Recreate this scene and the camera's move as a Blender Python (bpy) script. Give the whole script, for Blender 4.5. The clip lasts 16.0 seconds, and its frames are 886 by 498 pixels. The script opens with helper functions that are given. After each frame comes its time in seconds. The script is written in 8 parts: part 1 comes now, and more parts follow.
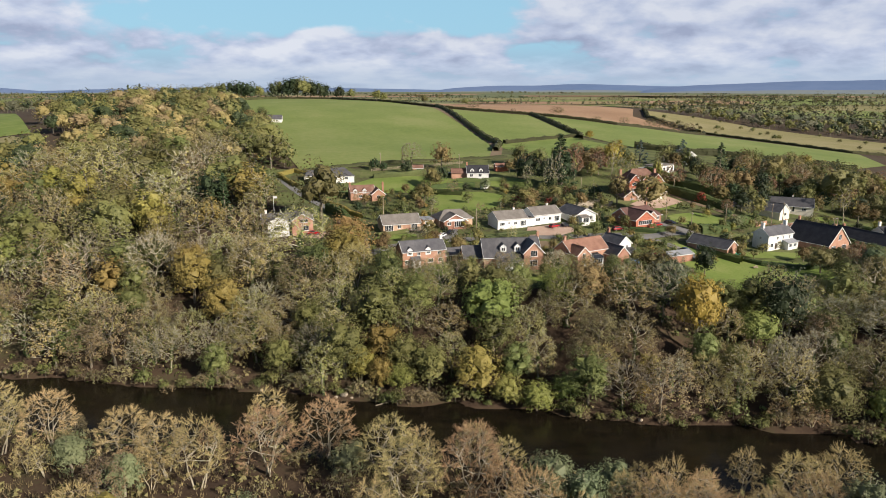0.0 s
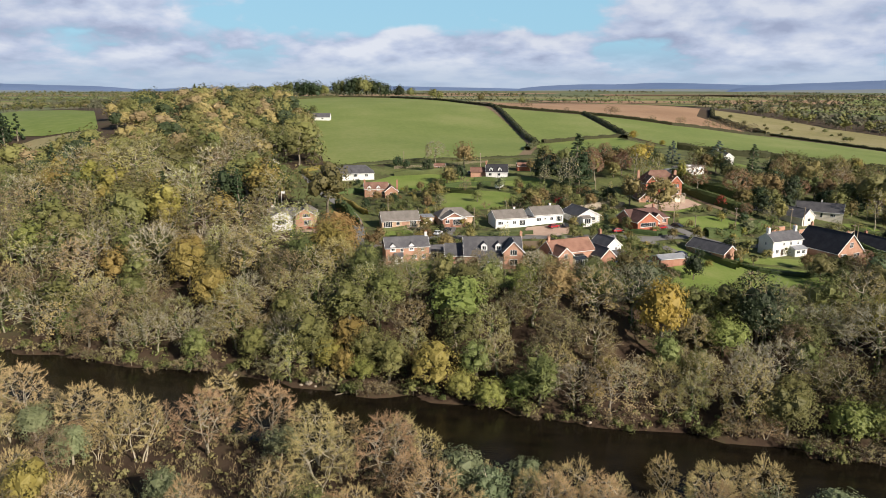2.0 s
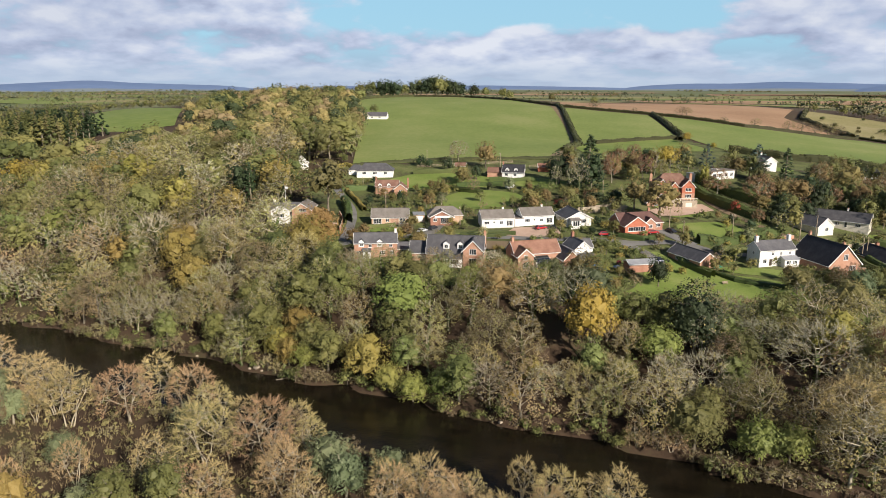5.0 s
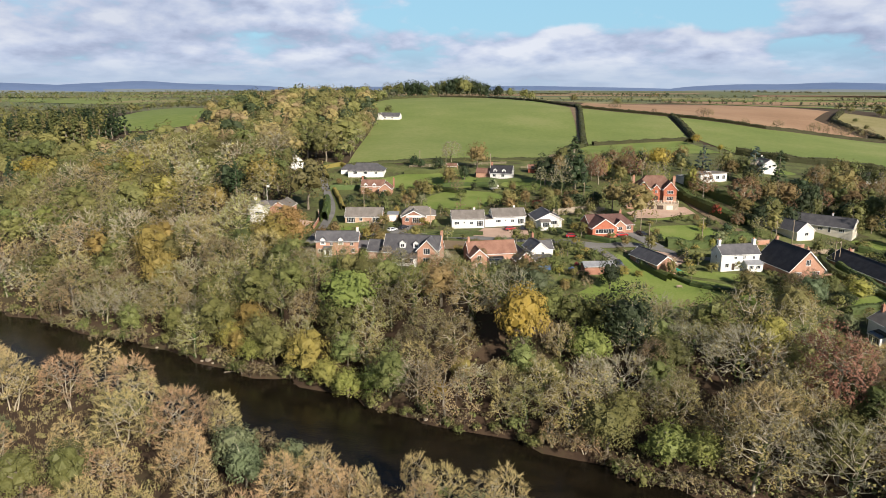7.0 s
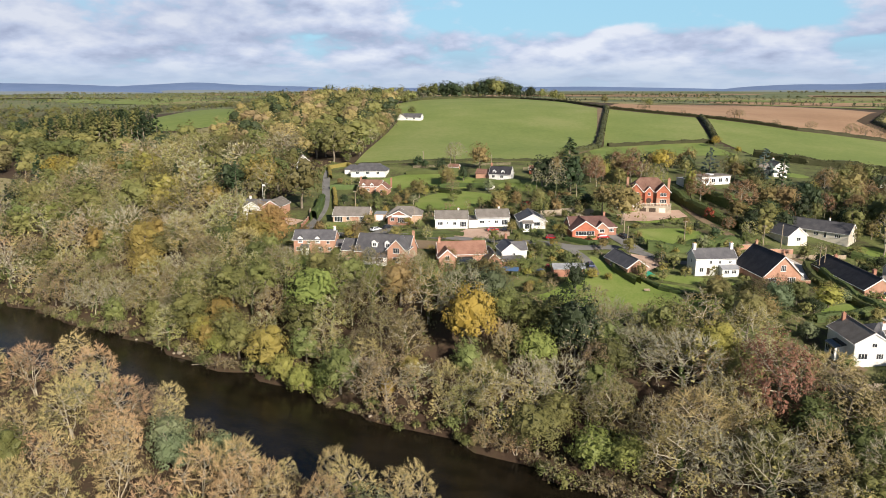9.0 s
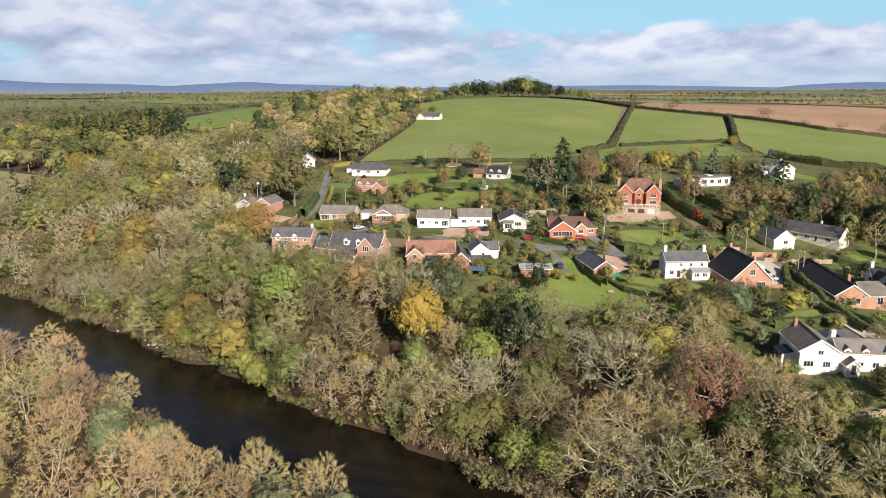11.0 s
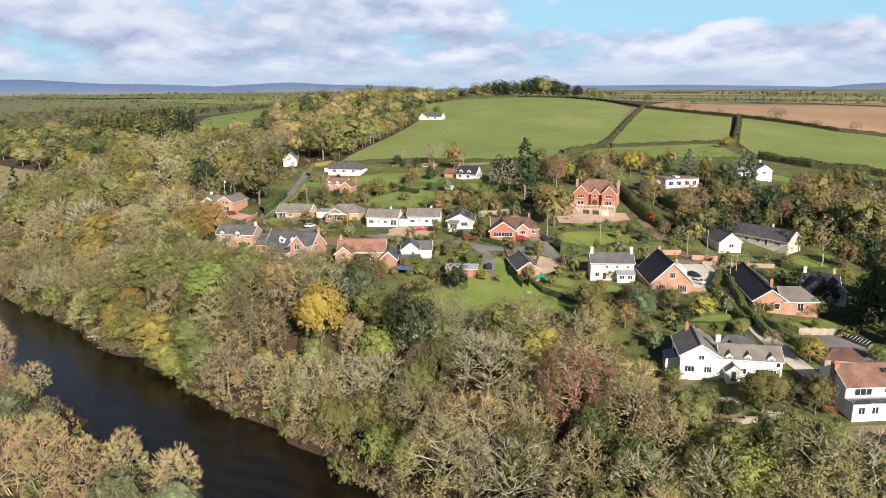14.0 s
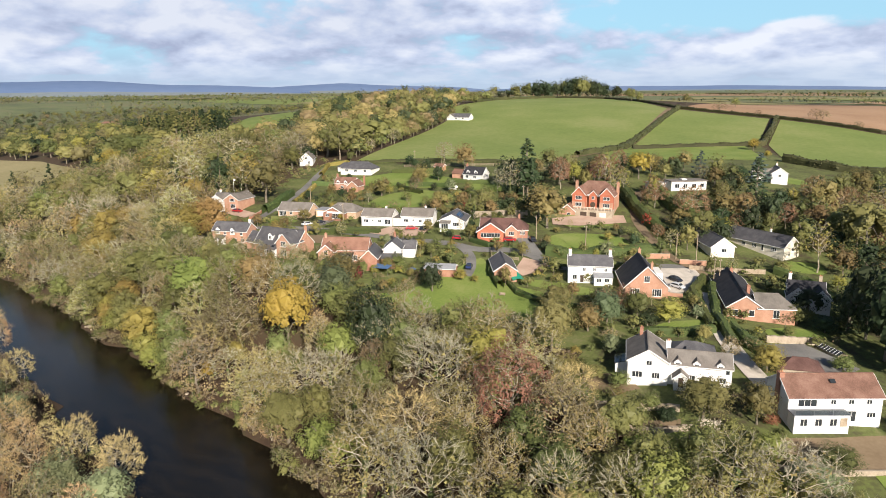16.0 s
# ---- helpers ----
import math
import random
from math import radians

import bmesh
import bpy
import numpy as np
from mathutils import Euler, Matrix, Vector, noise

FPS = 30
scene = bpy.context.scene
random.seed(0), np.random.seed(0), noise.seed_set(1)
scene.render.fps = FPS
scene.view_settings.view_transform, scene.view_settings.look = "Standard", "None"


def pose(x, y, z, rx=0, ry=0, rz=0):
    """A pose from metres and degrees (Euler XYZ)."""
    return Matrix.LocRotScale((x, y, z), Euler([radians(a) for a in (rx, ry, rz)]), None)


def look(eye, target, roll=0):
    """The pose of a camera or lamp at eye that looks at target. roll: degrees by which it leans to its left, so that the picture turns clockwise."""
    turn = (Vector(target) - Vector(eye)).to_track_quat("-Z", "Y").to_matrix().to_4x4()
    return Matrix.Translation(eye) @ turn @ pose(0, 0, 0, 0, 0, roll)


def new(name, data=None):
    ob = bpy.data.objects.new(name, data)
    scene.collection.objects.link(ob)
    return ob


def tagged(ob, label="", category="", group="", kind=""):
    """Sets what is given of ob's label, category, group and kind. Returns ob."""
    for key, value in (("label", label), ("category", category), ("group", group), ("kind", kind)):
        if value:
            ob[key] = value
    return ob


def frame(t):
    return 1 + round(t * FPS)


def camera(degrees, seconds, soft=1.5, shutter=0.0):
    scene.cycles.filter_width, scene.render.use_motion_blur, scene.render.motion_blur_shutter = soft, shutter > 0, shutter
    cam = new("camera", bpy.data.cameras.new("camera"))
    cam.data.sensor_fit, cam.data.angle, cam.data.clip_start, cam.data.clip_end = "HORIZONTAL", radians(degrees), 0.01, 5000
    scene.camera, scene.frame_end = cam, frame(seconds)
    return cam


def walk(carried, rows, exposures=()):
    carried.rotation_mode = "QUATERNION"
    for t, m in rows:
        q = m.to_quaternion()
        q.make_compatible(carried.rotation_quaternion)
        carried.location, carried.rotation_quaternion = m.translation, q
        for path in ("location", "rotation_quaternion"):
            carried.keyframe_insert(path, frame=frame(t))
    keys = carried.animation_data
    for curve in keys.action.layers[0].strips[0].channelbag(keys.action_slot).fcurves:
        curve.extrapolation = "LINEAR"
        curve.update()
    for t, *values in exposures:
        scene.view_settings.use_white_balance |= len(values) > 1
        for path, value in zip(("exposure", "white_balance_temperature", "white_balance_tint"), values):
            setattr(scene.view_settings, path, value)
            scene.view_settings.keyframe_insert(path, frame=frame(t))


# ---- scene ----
cam = camera(65.1, 16.0, soft=0.9)
METRES, EYE, TILT, LEAN, TURN = 200.0, 74.0, -13.3, 0.0, 0.0
ROWS = [
    (0.0, 0.0, 0.0, 0.0, -0.0, 0.0, 0.0),
    (0.5, 0.0355, -0.0036, -0.0003, 1.62, -0.03, -0.39),
    (1.0, 0.071, -0.0063, -0.0006, 3.25, -0.09, -0.77),
    (1.5, 0.1066, -0.0077, -0.0008, 4.87, -0.14, -1.16),
    (2.0, 0.1421, -0.008, -0.0004, 6.48, -0.19, -1.53),
    (2.5, 0.1776, -0.0071, 0.0001, 8.1, -0.26, -1.92),
    (3.0, 0.2128, -0.0054, 0.001, 9.73, -0.32, -2.29),
    (3.5, 0.2478, -0.0028, 0.0022, 11.35, -0.39, -2.65),
    (4.0, 0.2825, 0.0007, 0.0034, 12.81, -0.48, -2.98),
    (6.5, 0.4477, 0.0305, 0.0119, 17.76, -0.79, -4.13),
    (7.0, 0.4786, 0.0379, 0.0138, 18.71, -0.84, -4.34),
    (7.5, 0.5084, 0.0458, 0.0159, 19.75, -0.91, -4.56),
    (8.0, 0.5369, 0.0542, 0.0182, 20.81, -0.97, -4.77),
    (8.5, 0.5646, 0.0628, 0.0202, 21.84, -1.04, -4.97),
    (9.0, 0.5918, 0.0716, 0.0226, 22.8, -1.12, -5.11),
    (11.5, 0.7264, 0.1246, 0.0365, 27.47, -1.68, -5.94),
    (12.0, 0.7525, 0.1365, 0.0393, 28.17, -1.77, -6.06),
    (12.5, 0.7785, 0.1491, 0.0422, 28.74, -1.83, -6.14),
    (13.0, 0.8043, 0.162, 0.0451, 29.28, -1.86, -6.24),
    (13.5, 0.8291, 0.1747, 0.0481, 29.8, -1.91, -6.33),
    (14.0, 0.8546, 0.1882, 0.0513, 30.3, -1.96, -6.41),
    (14.5, 0.8794, 0.202, 0.0544, 30.8, -2.0, -6.5),
    (15.0, 0.9034, 0.2157, 0.0574, 31.64, -2.07, -6.67),
    (15.5, 0.9262, 0.2288, 0.0603, 32.81, -2.19, -6.87),
    (16.0, 0.9487, 0.2421, 0.0631, 34.73, -2.43, -7.21),
]
walk(cam, [(t, pose(0, 0, EYE, TILT, LEAN, TURN) @ pose(METRES * x, METRES * y, METRES * z, 90 + pitch, roll, yaw)) for t, x, y, z, yaw, pitch, roll in ROWS], [(0.0, 0.56), (8.0, 0.66), (16.0, 0.80)])

# ---- light ----
SUN = Vector((0.713, -0.535, 0.454))  # towards the sun: low autumn noon, 27 degrees up
sun = new("sun", bpy.data.lights.new("sun", "SUN"))
sun.data.energy, sun.data.angle, sun.data.color = 5.0, radians(0.6), (1.0, 0.895, 0.77)
sun.matrix_world = look((300, -300, 400), Vector((300, -300, 400)) - SUN)


def wire(tree, a, out, b, into):
    tree.links.new(a.outputs[out], b.inputs[into])


def calc(tree, op, a, b=None, clamp=False):
    """A Math node on sockets or numbers; returns its output socket."""
    n = tree.nodes.new("ShaderNodeMath")
    n.operation, n.use_clamp = op, clamp
    for i, v in enumerate((a, b)):
        if v is None:
            continue
        if isinstance(v, (int, float)):
            n.inputs[i].default_value = v
        else:
            tree.links.new(v, n.inputs[i])
    return n.outputs[0]


def ramp(tree, fac, *stops):
    """A colour ramp over fac; stops: (place, colour)."""
    n = tree.nodes.new("ShaderNodeValToRGB")
    while len(n.color_ramp.elements) < len(stops):
        n.color_ramp.elements.new(0.5)
    for e, (p, c) in zip(n.color_ramp.elements, stops):
        e.position, e.color = p, (*c, 1) if len(c) == 3 else c
    tree.links.new(fac, n.inputs[0])
    return n.outputs[0]


def span(tree, v, lo, hi):
    """0 below lo, 1 above hi, smooth between."""
    n = tree.nodes.new("ShaderNodeMapRange")
    n.interpolation_type = "SMOOTHSTEP"
    tree.links.new(v, n.inputs[0])
    n.inputs[1].default_value, n.inputs[2].default_value = lo, hi
    return n.outputs[0]


def grain(tree, vector, scale, detail=4.0, rough=0.55, dist=0.0):
    n = tree.nodes.new("ShaderNodeTexNoise")
    n.inputs["Scale"].default_value, n.inputs["Detail"].default_value = scale, detail
    n.inputs["Roughness"].default_value, n.inputs["Distortion"].default_value = rough, dist
    if vector is not None:
        tree.links.new(vector, n.inputs["Vector"])
    return n.outputs[0]


def blend(tree, fac, a, b, kind="MIX"):
    n = tree.nodes.new("ShaderNodeMix")
    n.data_type, n.blend_type = "RGBA", kind
    for i, v in ((0, fac), (6, a), (7, b)):
        if isinstance(v, (int, float)):
            n.inputs[i].default_value = v
        elif isinstance(v, tuple):
            n.inputs[i].default_value = (*v, 1)
        else:
            tree.links.new(v, n.inputs[i])
    return n.outputs[2]


def make_world():
    """Blue autumn sky with flat layers of broken cloud."""
    w = bpy.data.worlds.new("sky")
    scene.world = w
    w.use_nodes = True
    t = w.node_tree
    t.nodes.clear()
    sky = t.nodes.new("ShaderNodeTexSky")
    sky.sky_type, sky.sun_disc = "NISHITA", False
    sky.sun_elevation, sky.sun_rotation = radians(27), radians(127)
    sky.air_density, sky.dust_density, sky.ozone_density = 1.0, 0.6, 1.5
    tc = t.nodes.new("ShaderNodeTexCoord")
    sep = t.nodes.new("ShaderNodeSeparateXYZ")
    wire(t, tc, "Generated", sep, 0)
    x, y, z = sep.outputs
    com = t.nodes.new("ShaderNodeCombineXYZ")
    up = calc(t, "POWER", calc(t, "MAXIMUM", z, 0.0), 0.75)
    t.links.new(calc(t, "MULTIPLY", x, 2.6), com.inputs[0])
    t.links.new(calc(t, "MULTIPLY", y, 2.6), com.inputs[1])
    t.links.new(calc(t, "MULTIPLY", up, 4.3), com.inputs[2])
    v = com.outputs[0]
    lift = t.nodes.new("ShaderNodeVectorMath")
    lift.inputs[1].default_value = (0, 0, 0.11)
    t.links.new(v, lift.inputs[0])
    big, above = grain(t, v, 2.6, 9, 0.5, 0.1), grain(t, lift.outputs[0], 2.6, 5, 0.5, 0.1)
    small = grain(t, v, 6.5, 6, 0.5, 0.15)
    # a long gap in the cloud layer, with blue in it
    side = calc(t, "DIVIDE", x, calc(t, "MAXIMUM", y, 0.05))
    wide = span(t, calc(t, "ABSOLUTE", calc(t, "ADD", side, 0.2)), 0.42, 0.15)
    gap = calc(t, "MULTIPLY", wide, span(t, z, 0.055, 0.085))
    gap = calc(t, "MULTIPLY", gap, calc(t, "GREATER_THAN", y, 0.05))
    # fewer clouds towards the zenith
    thin = calc(t, "MULTIPLY", span(t, z, 0.14, 0.32), 0.26)
    cover = calc(t, "SUBTRACT", calc(t, "ADD", calc(t, "SUBTRACT", big, calc(t, "MULTIPLY", gap, 0.2)), 0.09), thin)
    cover = span(t, calc(t, "ADD", calc(t, "MULTIPLY", calc(t, "SUBTRACT", small, 0.5), 0.25), cover), 0.44, 0.58)
    shade = calc(t, "ADD", calc(t, "MULTIPLY", calc(t, "SUBTRACT", big, above), 0.75), calc(t, "ADD", calc(t, "MULTIPLY", small, 0.55), calc(t, "MULTIPLY", big, 0.45)))
    tone = ramp(t, shade, (0.37, (0.48, 0.55, 0.76)), (0.50, (0.70, 0.79, 1.01)), (0.64, (0.98, 1.03, 1.15)))
    # heavier grey banks to both sides of the gap
    bank = calc(t, "ADD", calc(t, "MULTIPLY", span(t, side, -0.5, -0.9), 0.2), calc(t, "MULTIPLY", span(t, side, -0.25, 0.0), 0.16))
    tone = blend(t, calc(t, "MULTIPLY", bank, span(t, z, 0.02, 0.07)), tone, (0.40, 0.46, 0.64))
    low = span(t, z, 0.045, 0.0)
    tone = blend(t, calc(t, "MULTIPLY", low, 0.75), tone, (0.60, 0.73, 0.92))
    cover = calc(t, "MAXIMUM", cover, calc(t, "MULTIPLY", span(t, z, 0.065, 0.0), 0.9))
    bg1, bg2, out = t.nodes.new("ShaderNodeBackground"), t.nodes.new("ShaderNodeBackground"), t.nodes.new("ShaderNodeOutputWorld")
    mixer = t.nodes.new("ShaderNodeMixShader")
    # the air between the clouds: clear blue, paler where it is thick
    air = blend(t, 1.0, sky.outputs[0], (0.05, 0.05, 0.05), "MULTIPLY")
    t.links.new(blend(t, calc(t, "MULTIPLY", span(t, z, 0.3, 0.1), 0.8), air, (0.27, 0.50, 0.66)), bg1.inputs[0])
    bg1.inputs[1].default_value = 0.92
    t.links.new(tone, bg2.inputs[0])
    bg2.inputs[1].default_value = 0.51
    t.links.new(cover, mixer.inputs[0])
    wire(t, bg1, 0, mixer, 1)
    wire(t, bg2, 0, mixer, 2)
    wire(t, mixer, 0, out, 0)


make_world()

# ---- materials ----


def surface(name, colours, scale=1.0, fine=8.0, rough=0.85, bump=0.0, metal=0.0, vary=0.0, spec=0.3, grid=None, stretch=None):
    """A weathered surface: colours spread by coarse and fine grain in metres; vary: from object to object; grid: (course height, length) of tiles or bricks."""
    m = bpy.data.materials.new(name)
    m.use_nodes = True
    t = m.node_tree
    p = t.nodes["Principled BSDF"]
    geo = t.nodes.new("ShaderNodeTexCoord")
    v = geo.outputs["Object"]
    if stretch:
        mp = t.nodes.new("ShaderNodeMapping")
        mp.inputs["Scale"].default_value = stretch
        t.links.new(v, mp.inputs[0])
        v = mp.outputs[0]
    a, b = grain(t, v, scale, 3), grain(t, v, fine, 3, 0.65)
    f = calc(t, "ADD", calc(t, "MULTIPLY", a, 0.6), calc(t, "MULTIPLY", b, 0.4))
    n = len(colours)
    col = ramp(t, f, *[(0.36 + 0.28 * i / max(n - 1, 1), c) for i, c in enumerate(colours)])
    if grid:
        wv = t.nodes.new("ShaderNodeTexBrick")
        t.links.new(v, wv.inputs["Vector"])
        wv.inputs["Scale"].default_value = 1.0
        wv.inputs["Brick Width"].default_value, wv.inputs["Row Height"].default_value = grid[1], grid[0]
        wv.inputs["Mortar Size"].default_value = grid[0] * 0.07
        wv.inputs["Color1"].default_value, wv.inputs["Color2"].default_value, wv.inputs["Mortar"].default_value = (1.08,) * 3 + (1,), (0.86,) * 3 + (1,), (0.62,) * 3 + (1,)
        col = blend(t, 1.0, col, wv.outputs[0], "MULTIPLY")
    if vary:
        info = t.nodes.new("ShaderNodeObjectInfo")
        hsv = t.nodes.new("ShaderNodeHueSaturation")
        t.links.new(calc(t, "ADD", calc(t, "MULTIPLY", info.outputs["Random"], 2 * vary), 1 - vary), hsv.inputs["Value"])
        t.links.new(col, hsv.inputs["Color"])
        col = hsv.outputs[0]
    t.links.new(col, p.inputs["Base Color"])
    p.inputs["Roughness"].default_value, p.inputs["Metallic"].default_value = rough, metal
    p.inputs["Specular IOR Level"].default_value = spec
    if bump:
        bp = t.nodes.new("ShaderNodeBump")
        bp.inputs["Strength"].default_value, bp.inputs["Distance"].default_value = bump, 0.05
        t.links.new(b, bp.inputs["Height"])
        wire(t, bp, 0, p, "Normal")
    return m


def foliage(name, dark, mid, light, sheer=0.12, spread=0.3):
    """Leaves: each leaf and each tree has its own shade, light passes partly through."""
    m = bpy.data.materials.new(name)
    m.use_nodes = True
    t = m.node_tree
    p, out = t.nodes["Principled BSDF"], t.nodes["Material Output"]
    geo, info, tc = t.nodes.new("ShaderNodeNewGeometry"), t.nodes.new("ShaderNodeObjectInfo"), t.nodes.new("ShaderNodeTexCoord")
    pos = geo.outputs["Position"]
    f = calc(t, "ADD", calc(t, "ADD", calc(t, "MULTIPLY", geo.outputs["Random Per Island"], 0.16), calc(t, "MULTIPLY", grain(t, pos, 0.07, 1), 0.44)), calc(t, "ADD", calc(t, "MULTIPLY", grain(t, pos, 0.22, 2), 0.2), calc(t, "MULTIPLY", grain(t, pos, 1.5, 2), 0.18)))
    col = ramp(t, f, (0.2, dark), (0.5, mid), (0.8, light))
    hsv = t.nodes.new("ShaderNodeHueSaturation")
    r = info.outputs["Random"]
    t.links.new(calc(t, "ADD", calc(t, "MULTIPLY", r, 0.06), 0.472), hsv.inputs["Hue"])
    r2 = calc(t, "FRACT", calc(t, "MULTIPLY", r, 7.31))
    t.links.new(calc(t, "ADD", calc(t, "MULTIPLY", r2, 2 * spread), 1 - spread), hsv.inputs["Value"])
    t.links.new(col, hsv.inputs["Color"])
    col = hsv.outputs[0]
    t.links.new(col, p.inputs["Base Color"])
    p.inputs["Roughness"].default_value, p.inputs["Specular IOR Level"].default_value = 0.6, 0.25
    tr, mx = t.nodes.new("ShaderNodeBsdfTranslucent"), t.nodes.new("ShaderNodeMixShader")
    t.links.new(col, tr.inputs[0])
    mx.inputs[0].default_value = sheer
    wire(t, p, 0, mx, 1)
    wire(t, tr, 0, mx, 2)
    wire(t, mx, 0, out, 0)
    return m


def glass(name, tint=(0.03, 0.035, 0.04)):
    m = bpy.data.materials.new(name)
    m.use_nodes = True
    p = m.node_tree.nodes["Principled BSDF"]
    p.inputs["Base Color"].default_value = (*tint, 1)
    p.inputs["Roughness"].default_value, p.inputs["Specular IOR Level"].default_value = 0.06, 0.6
    return m


def water_material():
    m = bpy.data.materials.new("river_water")
    m.use_nodes = True
    t = m.node_tree
    p = t.nodes["Principled BSDF"]
    tc = t.nodes.new("ShaderNodeTexCoord")
    mp = t.nodes.new("ShaderNodeMapping")
    mp.inputs["Scale"].default_value = (0.5, 1.4, 1.0)
    wire(t, tc, "Object", mp, 0)
    a, b = grain(t, mp.outputs[0], 0.25, 4), grain(t, mp.outputs[0], 1.6, 4, 0.6)
    t.links.new(ramp(t, a, (0.35, (0.006, 0.005, 0.0035)), (0.65, (0.013, 0.010, 0.006))), p.inputs["Base Color"])
    p.inputs["Roughness"].default_value, p.inputs["Specular IOR Level"].default_value = 0.08, 0.22
    bp = t.nodes.new("ShaderNodeBump")
    bp.inputs["Strength"].default_value, bp.inputs["Distance"].default_value = 0.35, 0.12
    t.links.new(b, bp.inputs["Height"])
    wire(t, bp, 0, p, "Normal")
    return m


M_WATER = water_material()
M_SOIL = surface("rough_ground", [(0.044, 0.027, 0.017), (0.066, 0.043, 0.026), (0.058, 0.052, 0.024)], 0.08, 1.3, 0.95, 0.6)
M_GRASS = surface("garden_grass", [(0.060, 0.048, 0.028), (0.080, 0.088, 0.032), (0.112, 0.134, 0.040), (0.15, 0.15, 0.064)], 0.09, 0.9, 0.95, 0.4)
M_PASTURE = surface("pasture", [(0.135, 0.185, 0.045), (0.172, 0.215, 0.058), (0.22, 0.245, 0.085)], 0.018, 0.35, 0.9, 0.2)
M_LAWN = surface("lawn", [(0.122, 0.176, 0.036), (0.158, 0.212, 0.046), (0.21, 0.242, 0.072)], 0.09, 1.6, 0.9, 0.2)
M_PLOUGH = surface("ploughed_soil", [(0.27, 0.165, 0.098), (0.34, 0.215, 0.13), (0.38, 0.25, 0.155)], 0.01, 0.5, 0.95, 0.3)
M_ROUGH = surface("rough_pasture", [(0.17, 0.165, 0.062), (0.235, 0.21, 0.09), (0.28, 0.245, 0.125)], 0.02, 0.35, 0.95, 0.2)
M_STUBBLE = surface("stubble", [(0.20, 0.19, 0.085), (0.25, 0.22, 0.11), (0.30, 0.26, 0.14)], 0.015, 0.4, 0.95)
M_TRACK = surface("earth_track", [(0.16, 0.115, 0.07), (0.22, 0.165, 0.105)], 0.1, 1.5, 0.95)
M_TARMAC = surface("tarmac", [(0.125, 0.123, 0.12), (0.17, 0.166, 0.16), (0.21, 0.205, 0.195)], 0.15, 3.0, 0.9)
M_GRAVEL = surface("pale_gravel", [(0.42, 0.38, 0.33), (0.52, 0.47, 0.41), (0.58, 0.54, 0.48)], 0.3, 5.0, 0.95)
M_PAVE = surface("pink_paving", [(0.36, 0.25, 0.19), (0.44, 0.31, 0.24), (0.48, 0.36, 0.28)], 0.2, 4.0, 0.9)
# hill and lowland below it, both tinted with the haze of distance
M_HAZED_HILL = surface("hazed_hill", [(0.11, 0.175, 0.32), (0.145, 0.21, 0.36)], 0.0015, 0.01, 1.0)
M_HAZED_FOOT = surface("hazed_lowland", [(0.15, 0.19, 0.22), (0.19, 0.225, 0.245), (0.20, 0.22, 0.22)], 0.003, 0.02, 1.0)
M_PLAIN = surface("far_farmland", [(0.085, 0.10, 0.055), (0.13, 0.155, 0.07), (0.17, 0.15, 0.09)], 0.004, 0.03, 1.0)

M_RED = surface("red_brick", [(0.27, 0.125, 0.085), (0.33, 0.165, 0.115), (0.38, 0.215, 0.155)], 0.5, 6.0, 0.9, 0.3, vary=0.1)
M_ORANGE = surface("orange_brick", [(0.34, 0.185, 0.125), (0.40, 0.225, 0.155), (0.45, 0.275, 0.20)], 0.5, 6.0, 0.9, 0.3, vary=0.06)
M_TILEHANG = surface("hung_tiles", [(0.34, 0.10, 0.06), (0.41, 0.135, 0.08), (0.46, 0.18, 0.11)], 0.8, 5.0, 0.85, 0.4)
M_BUFF = surface("buff_brick", [(0.44, 0.30, 0.20), (0.52, 0.36, 0.25), (0.58, 0.43, 0.31)], 0.5, 6.0, 0.9, 0.3, vary=0.08)
M_RENDER = surface("white_render", [(0.60, 0.59, 0.56), (0.69, 0.68, 0.655), (0.74, 0.73, 0.71)], 0.4, 3.0, 0.85, 0.1)
M_CREAM = surface("cream_render", [(0.62, 0.56, 0.46), (0.70, 0.64, 0.54), (0.74, 0.69, 0.60)], 0.4, 3.0, 0.85, 0.1)
M_STONE = surface("field_stone", [(0.26, 0.215, 0.16), (0.36, 0.30, 0.23), (0.43, 0.37, 0.29)], 0.8, 4.0, 0.95, 0.6)
M_SLATE = surface("dark_slate", [(0.066, 0.066, 0.073), (0.094, 0.092, 0.099), (0.128, 0.124, 0.128)], 0.5, 5.0, 0.55, 0.2, vary=0.15)
M_BLACK = surface("black_tiles", [(0.022, 0.023, 0.028), (0.034, 0.034, 0.040), (0.048, 0.047, 0.052)], 0.5, 5.0, 0.7, 0.3)
M_GREYTILE = surface("grey_concrete_tiles", [(0.125, 0.112, 0.10), (0.165, 0.149, 0.134), (0.21, 0.19, 0.17)], 0.4, 4.0, 0.85, 0.3, vary=0.15)
M_BROWNTILE = surface("brown_tiles", [(0.13, 0.070, 0.052), (0.19, 0.105, 0.078), (0.25, 0.15, 0.115)], 0.4, 4.0, 0.85, 0.3, vary=0.1)
M_MAROON = surface("maroon_tiles", [(0.088, 0.046, 0.040), (0.122, 0.066, 0.057), (0.158, 0.09, 0.076)], 0.4, 4.0, 0.8, 0.3)
M_REDTILE = surface("red_clay_tiles", [(0.19, 0.098, 0.070), (0.245, 0.130, 0.093), (0.29, 0.165, 0.12)], 0.4, 4.0, 0.85, 0.3)
M_WHITE = surface("white_paint", [(0.66, 0.66, 0.65), (0.75, 0.75, 0.74)], 1.0, 5.0, 0.5)
M_DOOR = surface("dark_timber", [(0.05, 0.035, 0.025), (0.08, 0.055, 0.04)], 1.5, 8.0, 0.6)
